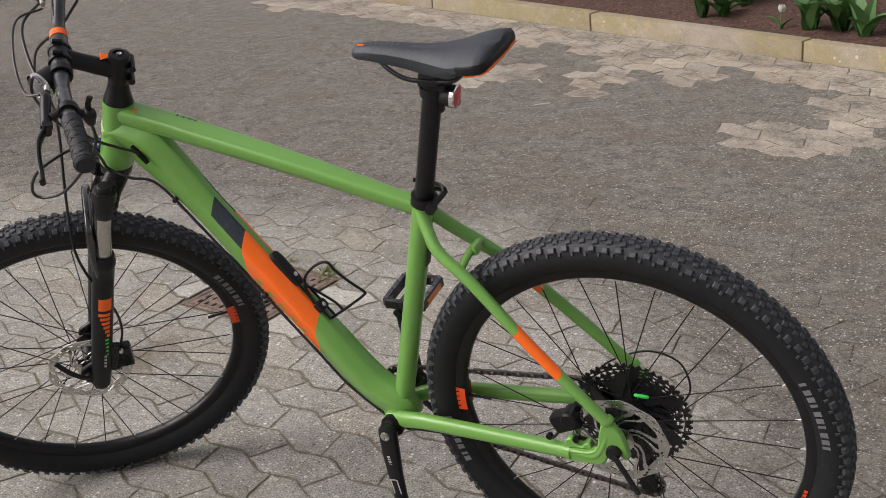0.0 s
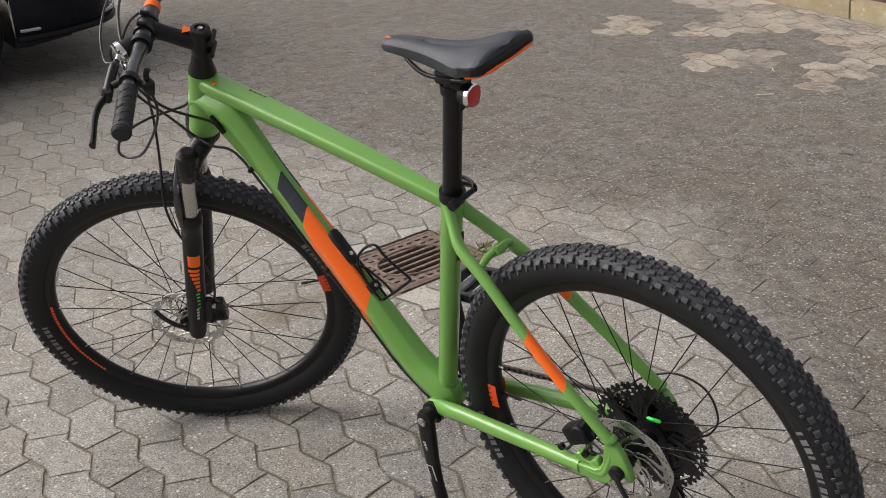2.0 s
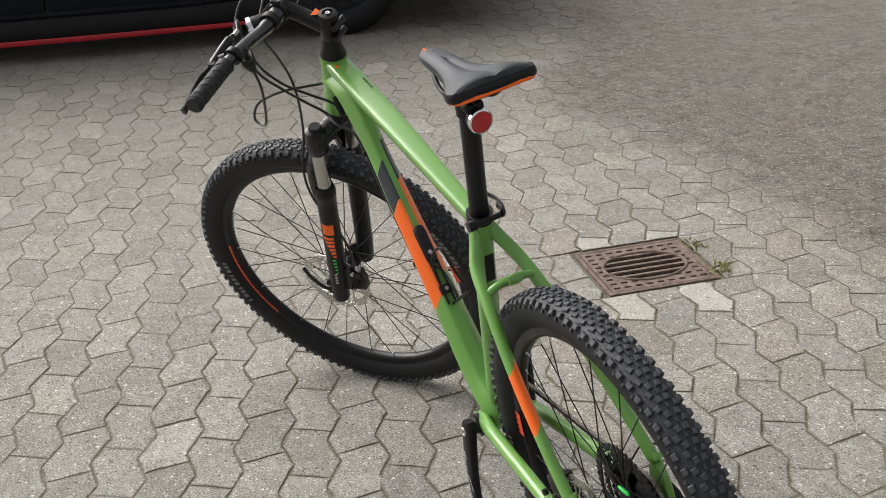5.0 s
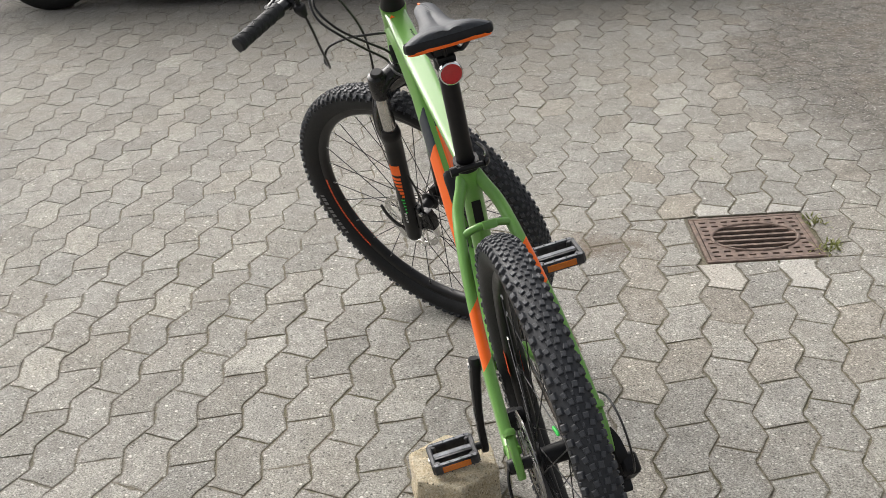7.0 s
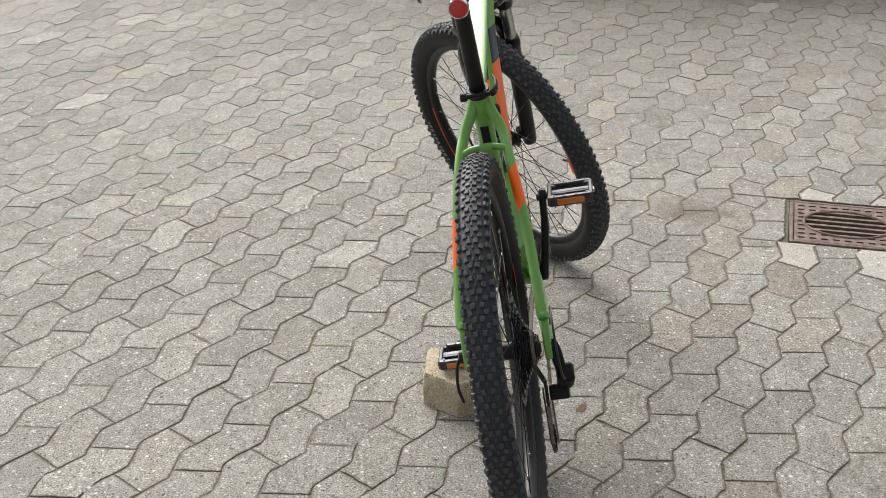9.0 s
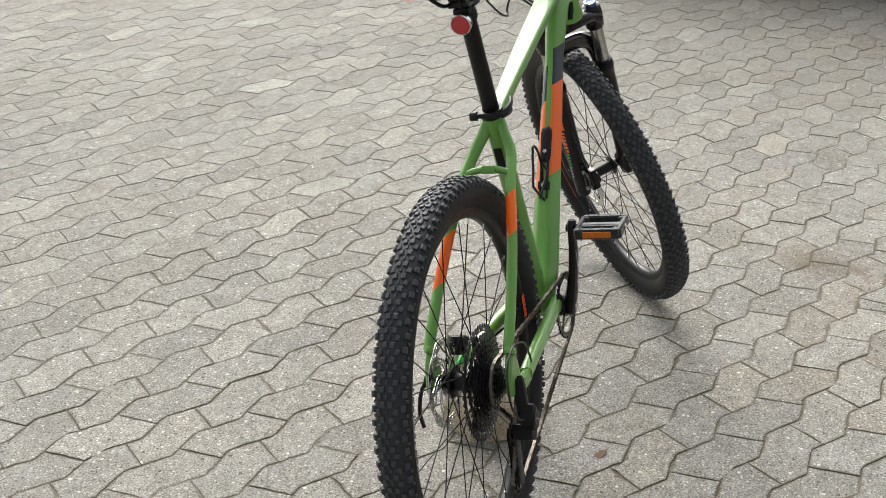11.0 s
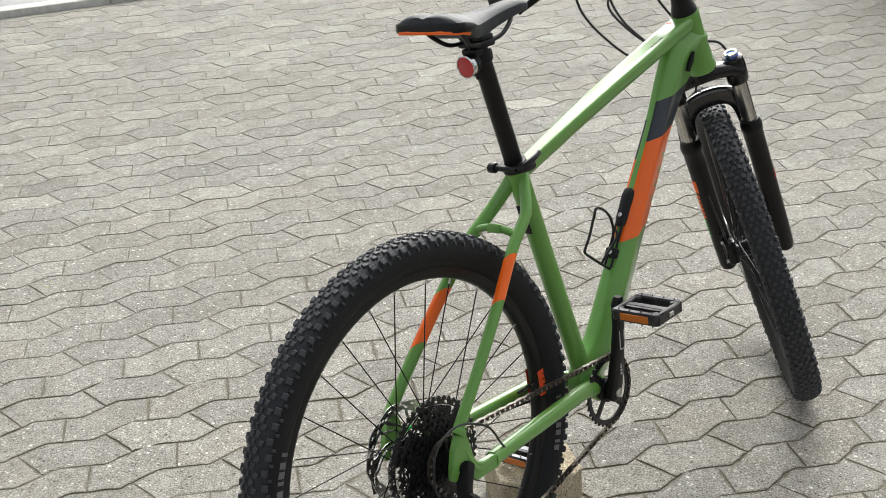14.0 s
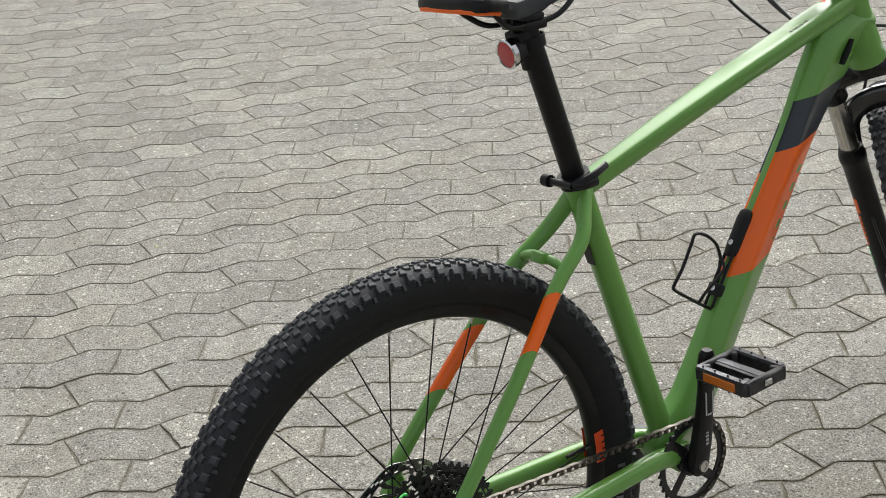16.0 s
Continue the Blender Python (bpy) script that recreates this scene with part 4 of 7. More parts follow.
    # flat black motif on the lower seat tube
    part("seat_tube_print", block((0.0006, 0.016, 0.055), Matrix.Translation(BB.lerp(SEAT_TOP, 0.80) + Vector((-0.0182, 0, -0.0047))) @ Matrix.Rotation(-math.atan2(-SEAT_DIR.x, SEAT_DIR.z), 4, "Y")), M_BLACK_MATT, frame_ob, "small black rectangular print")
    return frame_ob


frame_part = build_frame()

TYRE = [(0.0120, 0.3095), (0.0180, 0.3140), (0.0240, 0.3215), (0.0275, 0.3320), (0.0275, 0.342), (0.0245, 0.352), (0.0185, 0.3595), (0.0100, 0.3635), (0.0, 0.3645)]
TYRE = [(-y, r) for y, r in TYRE] + [(y, r) for y, r in TYRE[::-1][1:]]


def knob(bm, a, y, r, length, width, height, tilt, yaw=0.0):
    """One tread block at the angle a: length along the tyre, width across it."""
    m = Matrix.Rotation(-a, 4, "Y") @ Matrix.Translation((r, y, 0)) @ Matrix.Rotation(tilt, 4, "Z") @ Matrix.Rotation(yaw, 4, "X")
    vs = []
    for h, k in ((-0.002, 1.12), (height * 0.82, 0.92), (height, 0.74)):
        vs.append([bm.verts.new(m @ Vector((h, u * width / 2 * k, v * length / 2 * k))) for u, v in ((-1, -1), (1, -1), (1, 1), (-1, 1))])
    bm.faces.new(vs[-1])
    for lo, hi in zip(vs, vs[1:]):
        for i in range(4):
            bm.faces.new((lo[i], lo[(i + 1) % 4], hi[(i + 1) % 4], hi[i]))


def tread():
    """Pairs of siped blocks along the middle, staggered blocks beside them, tall shoulder blocks, bare carcass between."""
    bm = bmesh.new()
    n = 102
    for k in range(n):
        a = 2 * math.pi * k / n
        h = math.pi / n
        knob(bm, a + h, 0.0, 0.3643, 0.0066, 0.0034, 0.0026, 0)
        wide = 0.0008 if k % 2 else -0.0006
        out = 0.0016 if k % 2 else 0.0
        for s in (-1, 1):
            knob(bm, a, (0.0062 + wide) * s, 0.3637, 0.0092, 0.0080, 0.0036, 0.12 * s, 0.12 * s)
            knob(bm, a + h, (0.0128 - wide) * s, 0.3619, 0.0090, 0.0078, 0.0038, 0.30 * s, 0.25 * s)
            knob(bm, a + 0.60 * h, (0.0222 + out) * s, 0.3564 - out, 0.0104, 0.0092, 0.0044, 0.80 * s)
            knob(bm, a + 1.65 * h, 0.0262 * s, 0.3490, 0.0044, 0.0064, 0.0018, 1.15 * s)
    bmesh.ops.recalc_face_normals(bm, faces=bm.faces)
    return bm


def arc_bar(r0, r1, a0, a1, y, bm=None, steps=6):
    """A flat printed patch on a wheel's side, between two radii and two angles; facing out by the sign of y."""
    bm = bm or bmesh.new()
    y0, y1 = y if isinstance(y, tuple) else (y, y)
    rows = []
    for k in range(steps + 1):
        a = a0 + (a1 - a0) * k / steps
        rows.append([bm.verts.new((r * math.cos(a), h, r * math.sin(a))) for r, h in ((r0, y0), (r1, y1))])
    for p, q in zip(rows, rows[1:]):
        bm.faces.new((p[0], q[0], q[1], p[1]))
    return bm


def pierced(radii, n, solid, y, thick):
    """A flat disc cut through: cells between the radii and n sectors, kept where solid(zone, sector); radii may be a function of (ring, sector)."""
    bm = bmesh.new()
    at = radii if callable(radii) else (lambda q, k: radii[q])
    zones = solid.zones
    keep = {(q, k): solid(q, k % n) for q in range(zones) for k in range(n)}
    verts = {}
    def vert(q, k, h):
        k %= n
        if (q, k, h) not in verts:
            a = 2 * math.pi * k / n
            r = at(q, k)
            verts[q, k, h] = bm.verts.new((r * math.cos(a), y + h * thick / 2, r * math.sin(a)))
        return verts[q, k, h]
    for (q, k), on in keep.items():
        if not on:
            continue
        ring = [(q, k), (q, k + 1), (q + 1, k + 1), (q + 1, k)]
        for h in (-1, 1):
            bm.faces.new([vert(*c, h) for c in (ring if h < 0 else ring[::-1])])
        for (dq, dk), (c, d) in (((-1, 0), (ring[0], ring[1])), ((0, 1), (ring[1], ring[2])), ((1, 0), (ring[2], ring[3])), ((0, -1), (ring[3], ring[0]))):
            if not keep.get((q + dq, (k + dk) % n), False):
                bm.faces.new((vert(*c, -1), vert(*d, -1), vert(*d, 1), vert(*c, 1)))
    bmesh.ops.recalc_face_normals(bm, faces=bm.faces)
    return bm


class Cells:
    """Which cells of a pierced disc are kept."""

    def __init__(self, zones, rule):
        self.zones, self.rule = zones, rule

    def __call__(self, q, k):
        return self.rule(q, k)


def rotor(radius):
    """A brake disc: carrier, swept arms and a wavy drilled ring, in one piece."""
    n = 144
    rings = [0.013, 0.024, 0.033, 0.042, 0.051, 0.058, radius - 0.0150, radius - 0.0118, radius - 0.0088, radius - 0.0058, radius - 0.0028, radius]
    def at(q, k):
        wave = math.sin(9 * 2 * math.pi * k / n)
        return rings[q] + (0.0016 * wave if q == 11 else -0.0014 * wave if q == 6 else 0.0)
    def rule(q, k):
        if q == 0 or q in (6, 10):
            return True
        if q < 6:
            return k % 24 < 3 or k % 24 in (8, 9)
        c = k // 2
        return not ((q == 7 and c % 4 == 0) or (q == 9 and c % 4 == 2) or (q == 8 and c % 8 == 5))
    bm = pierced(at, n, Cells(11, rule), 0.0, 0.0018)
    # sweep the arms back
    for v in bm.verts:
        r = math.hypot(v.co.x, v.co.z)
        share = min(1.0, max(0.0, (r - 0.020) / (radius - 0.036)))
        v.co = Matrix.Rotation(-0.85 * share * share * (3 - 2 * share), 3, "Y") @ v.co
    return bm


SPOKE = None
M_TYRE_PRINT = plain("tyre_print", (0.15, 0.15, 0.158), 0.6, 0.0, 0.2, 60)
FRONT_SCALE, REAR_SCALE = 0.981, 0.968


def build_wheel(name, parent, m, turn, rear):
    """A wheel in its own axes: the axle along y, centred. turn: degrees by which valve and prints have rolled on."""
    global SPOKE
    size = REAR_SCALE if rear else FRONT_SCALE
    rim = part(name, lathe([(-0.0125, 0.3125), (-0.0128, 0.300), (-0.0095, 0.2940), (-0.004, 0.2915), (0.004, 0.2915), (0.0095, 0.2940), (0.0128, 0.300), (0.0125, 0.3125), (0.0, 0.306)], "y", 96, closed=True), M_BLACK, parent, "black double-wall wheel with thin black spokes and knobbly tyre", m @ pose(0, 0, 0, 0, turn, 0) @ Matrix.Diagonal((size, size, size, 1)))
    tyre = part("tyre", lathe(TYRE, "y", 128), M_TYRE, rim, "black rubber tyre with side print")
    # thin lighter band over the carcass, with the sky's sheen in its colour
    part("tread_base", lathe([(y, r + 0.0005) for y, r in TYRE if r > 0.350], "y", 128), M_TREAD_SHEEN, rim)
    part("tread", tread(), M_KNOB_SHEEN, rim, "knobbly black tread blocks", smooth=False)
    hub_profile = [(-0.052, 0.0), (-0.052, 0.0095), (-0.036, 0.011), (-0.034, 0.024), (-0.030, 0.024), (-0.027, 0.014), (0.027, 0.013), (0.030, 0.024), (0.034, 0.024), (0.036, 0.012), (0.050, 0.010), (0.050, 0.0)]
    if rear:
        hub_profile = [(-0.066, 0.0), (-0.066, 0.010), (-0.026, 0.017), (-0.024, 0.030), (-0.019, 0.030), (-0.016, 0.017), (0.027, 0.016), (0.030, 0.028), (0.035, 0.028), (0.037, 0.014), (0.064, 0.010), (0.064, 0.0)]
    part("hub", lathe(hub_profile, "y", 32), M_BLACK, rim, "black hub shell")
    if SPOKE is None:
        SPOKE = sweep([(0, 0, 0), (0, 0, 1)], 0.00105, 6)
        SPOKE = mesh_object("spoke", SPOKE, M_BLACK)
        SPOKE_DATA = SPOKE.data
        bpy.data.objects.remove(SPOKE)
        SPOKE = SPOKE_DATA
    per = 14
    for side in (-1, 1):
        fy = (-0.0215 if rear else -0.032) if side < 0 else 0.0325
        fr = 0.0275 if rear else 0.0215
        for k in range(per):
            a = 2 * math.pi * (k + (0.5 if side > 0 else 0.0)) / per
            back = 1 if k % 2 else -1
            h = a + back * 1.05
            p = Vector((fr * math.cos(h), fy + 0.002 * back, fr * math.sin(h)))
            q = Vector((0.2925 * math.cos(a), 0.003 * side, 0.2925 * math.sin(a)))
            o = new("spoke", SPOKE)
            o.parent = rim
            d = q - p
            o.matrix_basis = Matrix.Translation(p) @ d.to_track_quat("Z", "Y").to_matrix().to_4x4() @ Matrix.Diagonal((1, 1, d.length, 1))
    nip = None
    for k in range(2 * per):
        a = math.pi * k / per
        e = Vector((math.cos(a), 0, math.sin(a)))
        ends = [e * 0.2925 + Vector((0, 0.003 * (1 if k % 2 else -1), 0)), e * 0.282 + Vector((0, 0.0035 * (1 if k % 2 else -1), 0))]
        if nip is None:
            nip = part("nipple", sweep([(0, 0, 0), (0, 0, -0.0105)], 0.0018, 6), M_STEEL, rim, "bright spoke nipple", Matrix.Translation(ends[0]) @ e.to_track_quat("Z", "Y").to_matrix().to_4x4())
        else:
            share(nip, rim, Matrix.Translation(ends[0]) @ e.to_track_quat("Z", "Y").to_matrix().to_4x4())
    part("valve", sweep([(0.292, 0, 0), (0.262, 0, 0)], [(0.003, 0.003), (0.0022, 0.0022)], 8, up=(0, 1, 0)), M_BLACK, rim, "black tyre valve")
    part("valve_cap", sweep([(0.264, 0, 0), (0.250, 0, 0)], [(0.0033, 0.0033), (0.0026, 0.0026)], 8, up=(0, 1, 0)), M_BLACK_MATT, rim)
    # prints: orange patch on the rim by the valve, a red line of small marks, grey bars for the writing on the tyre
    for s in (-1, 1):
        bm = bmesh.new()
        for r0, r1, a0, a1 in ((0.2935, 0.3050, -0.080, 0.080), (0.3050, 0.3135, -0.080, -0.056), (0.3050, 0.3135, -0.048, -0.022), (0.3050, 0.3135, -0.014, 0.012), (0.3050, 0.3135, 0.020, 0.046), (0.3050, 0.3135, 0.054, 0.080)):
            arc_bar(r0, r1, a0, a1, 0.0136 * s, bm, 4)
        part("rim_print", bm, M_RED_ORANGE, rim, "orange rim print with dark notches", smooth=False)
        bm = bmesh.new()
        for k in range(22 if rear else 27):
            a = (3.38 if rear else 2.66) + 0.028 * k
            arc_bar(0.3000, 0.3060, a, a + 0.022, 0.0136 * s, bm, 2)
        part("rim_marks", bm, M_RED_ORANGE, rim, "orange marks printed along the rim", smooth=False)
        for start, count in ((-0.12, 8), (3.02 if rear else 3.24, 10)):
            bm = bmesh.new()
            for k in range(count):
                a = start - 0.042 * k
                arc_bar(0.3222, 0.3345, a, a + (0.030 if k % 3 else 0.017), (0.0268 * s, 0.0285 * s), bm, 2)
            part("tyre_print", bm, M_TYRE_PRINT, rim, "grey bars of print on the tyre wall", smooth=False)
    return rim


rear_wheel = build_wheel("rear_wheel", bike, Matrix.Translation(AXLE_R), -1.0, True)

# ---- fork, front wheel and cockpit, all turning with the steering ----
STEERED = pose(*HEAD_TOP, 0, -HEAD_TILT, 0) @ pose(0, 0, 0, 0, 0, STEER)
FORK_X, LEG_Y, HUB = 0.025, 0.064, Vector((0.045, 0, -0.602))


M_ARCH = plain("arch_lacquer", (0.010, 0.010, 0.011), 0.22, 0.0, 0.2, 60, 0.0, 1.0)
M_BLUE_CAP = plain("blue_anodised", (0.10, 0.16, 0.42), 0.2, 0.9, 0.1, 60)


def build_fork():
    """Axes: x forward, z up the steering axis, from the top of the head tube."""
    # crown: a forged yoke between the stanchions
    bm = sweep(smooth_path([(FORK_X - 0.004, 0.070, -0.162), (FORK_X - 0.010, 0.050, -0.146), (FORK_X - 0.024, 0.022, -0.133), (FORK_X - 0.028, 0, -0.130), (FORK_X - 0.024, -0.022, -0.133), (FORK_X - 0.010, -0.050, -0.146), (FORK_X - 0.004, -0.070, -0.162)], 4), [(0.020, 0.014)] * 25, 18, up=(0, 0, 1), power=2.6)
    lathe([(-0.116, 0.0), (-0.116, 0.026), (-0.121, 0.0285), (-0.135, 0.027), (-0.135, 0.0)], "z", 28, bm)
    fork = part("fork", bm, M_BLACK_GLOSS, bike, "black suspension fork with bright stanchions", STEERED)
    for s in (1, -1):
        y = LEG_Y * s
        part("crown_clamp", lathe([(-0.128, 0.0), (-0.128, 0.013), (-0.132, 0.0205), (-0.150, 0.0225), (-0.182, 0.0215), (-0.186, 0.0195), (-0.186, 0.0)], "z", 28, m=Matrix.Translation((FORK_X, y, 0))), M_BLACK_GLOSS, fork)
        part("top_cap", lathe([(-0.121, 0.0), (-0.121, 0.0115), (-0.124, 0.0135), (-0.130, 0.0135), (-0.130, 0.0)], "z", 20, m=Matrix.Translation((FORK_X, y, 0))), M_BLACK if s > 0 else M_BLUE_CAP, fork, "" if s > 0 else "blue anodised adjuster cap")
        if s < 0:
            part("cap_rim", lathe([(-0.1205, 0.0085), (-0.1185, 0.0095), (-0.1185, 0.0125), (-0.1215, 0.0130)], "z", 20, m=Matrix.Translation((FORK_X, y, 0))), M_CHROME, fork, "bright cap rim")
        part("stanchion", lathe([(-0.180, 0.0155), (-0.290, 0.0155)], "z", 28, m=Matrix.Translation((FORK_X, y, 0))), M_STANCHION, fork, "bright steel stanchion tube")
        # lower leg: dust wiper, tube, taper to the axle
        part("lower_leg", lathe([(-0.278, 0.0157), (-0.279, 0.0195), (-0.288, 0.0215), (-0.292, 0.0225), (-0.302, 0.0225), (-0.306, 0.0208), (-0.34, 0.0205), (-0.47, 0.0200), (-0.56, 0.0196), (-0.612, 0.0188), (-0.622, 0.0165), (-0.622, 0.0)], "z", 28, m=Matrix.Translation((FORK_X, y, 0))), M_BLACK, fork, "matt black lower fork leg")
        # dropout towards the axle
        part("fork_dropout", prism([(FORK_X - 0.012, -0.55), (FORK_X + 0.012, -0.565), (0.062, -0.588), (0.064, -0.602), (0.052, -0.614), (0.036, -0.618), (FORK_X - 0.012, -0.61)], 0.010, "y", 0.0555 * s, 0.002), M_BLACK, fork)
    # print on the legs: an orange block running out into bars
    for s in (1, -1):
        for face in (1,):
            bm = bmesh.new()
            R = 0.0207
            def patch(a0, a1, z0, z1):
                rows = []
                for k in range(7):
                    a = a0 + (a1 - a0) * k / 6
                    rows.append([bm.verts.new((FORK_X + R * math.cos(a), LEG_Y * s + s * R * math.sin(a), z)) for z in (z0, z1)])
                for p, q in zip(rows, rows[1:]):
                    bm.faces.new((p[0], q[0], q[1], p[1]))
            mid, half = (1.75, 0.62)
            if s > 0:
                patch(mid - half, mid + half, -0.405, -0.375)
            for k in range(6 if s > 0 else 2):
                z = -0.412 - 0.011 * k
                patch(mid - half + 0.16 * k, mid + half * 0.8, z - 0.0075, z)
            bmesh.ops.recalc_face_normals(bm, faces=bm.faces)
            part("leg_print", bm, M_ORANGE if s > 0 else M_RED, fork, "orange print on the fork leg", smooth=False)
            if s > 0:
                bm = bmesh.new()
                for k in range(5):
                    z = -0.480 - 0.010 * k
                    patch(mid + 0.02 + 0.05 * k, mid + 0.40, z - 0.0045, z)
                part("leg_print", bm, M_GREEN_NEON, fork, "green fading bars of print", smooth=False)
                bm = bmesh.new()
                for k in range(4):
                    patch(1.75, 2.0, -0.530 - 0.009 * k, -0.524 - 0.009 * k)
                part("leg_print", bm, M_WHITE_PRINT, fork, "small grey bars of print", smooth=False)
    # arch over the tyre, ahead of the legs
    ap = smooth_path([(FORK_X + 0.006, 0.064, -0.322), (FORK_X + 0.016, 0.063, -0.282), (FORK_X + 0.022, 0.056, -0.244), (FORK_X + 0.024, 0.036, -0.222), (FORK_X + 0.025, 0, -0.215), (FORK_X + 0.024, -0.036, -0.222), (FORK_X + 0.022, -0.056, -0.244), (FORK_X + 0.016, -0.063, -0.282), (FORK_X + 0.006, -0.064, -0.322)], 4)
    bm = sweep(ap, [(0.019, 0.0085)] * len(ap), 16, up=(0, 0, 1), power=3.4)
    part("fork_arch", bm, M_ARCH, fork, "glossy black arch bridging the fork legs")
    # brake caliper on the left leg
    bm = block((0.040, 0.024, 0.052), Matrix.Translation((FORK_X - 0.040, LEG_Y - 0.012, -0.556)) @ Matrix.Rotation(0.25, 4, "Y"), 0.006, None, 0, 2)
    lathe([(-0.017, 0.0), (-0.017, 0.013), (-0.014, 0.015), (0.012, 0.015), (0.012, 0.0)], "y", 20, bm, m=Matrix.Translation((FORK_X - 0.044, LEG_Y - 0.012, -0.560)))
    block((0.018, 0.014, 0.070), Matrix.Translation((FORK_X - 0.024, LEG_Y - 0.004, -0.552)), 0.003, bm)
    part("brake_caliper", bm, M_BLACK_GLOSS, fork, "black hydraulic disc brake caliper")
    for dz in (-0.028, 0.024):
        part("caliper_bolt", lathe([(0.0, 0.0), (0.0, 0.0045), (0.006, 0.0045), (0.006, 0.0025), (0.004, 0.0)], "y", 10, m=Matrix.Translation((FORK_X - 0.036, LEG_Y - 0.001, -0.556 + dz))), M_STEEL, fork)
    # quick release on the axle
    bm = lathe([(-0.067, 0.0), (-0.067, 0.009), (-0.060, 0.012), (-0.056, 0.0), ], "y", 16, m=Matrix.Translation(HUB))
    part("axle_nut", bm, M_BLACK, fork)
    bm = lathe([(0.056, 0.0), (0.060, 0.012), (0.070, 0.011), (0.072, 0.0)], "y", 16, m=Matrix.Translation(HUB))
    sweep(smooth_path([HUB + Vector((0.0, 0.068, 0.0)), HUB + Vector((0.018, 0.074, 0.010)), HUB + Vector((0.045, 0.073, 0.028)), HUB + Vector((0.066, 0.066, 0.044))], 4), [(0.006, 0.003)] * 13, 8, up=(0, 1, 0), bm=bm)
    part("quick_release", bm, M_BLACK, fork, "black quick-release lever")
    return fork


fork = build_fork()
front_wheel = build_wheel("front_wheel", bike, STEERED @ Matrix.Translation(HUB) @ pose(0, 0, 0, 0, HEAD_TILT, 0), 178.0, False)
part("front_brake_disc", rotor(0.080), M_STEEL, bike, "drilled wavy steel brake disc", STEERED @ Matrix.Translation(HUB + Vector((0, 0.042, 0))))
part("rear_brake_disc", rotor(0.080), M_STEEL, bike, "drilled wavy steel brake disc", Matrix.Translation(AXLE_R + Vector((0, 0.046, 0))))

BAR_X, BAR_Z = 0.093, 0.096
BAR = [(0.0715, 0.338, 0.1395), (0.079, 0.265, 0.132), (0.087, 0.190, 0.122), (0.091, 0.135, 0.111), (0.093, 0.085, 0.099), (BAR_X, 0.045, BAR_Z), (BAR_X, 0, BAR_Z)]
BAR = BAR + [(x, -y, z) for x, y, z in BAR[::-1][1:]]


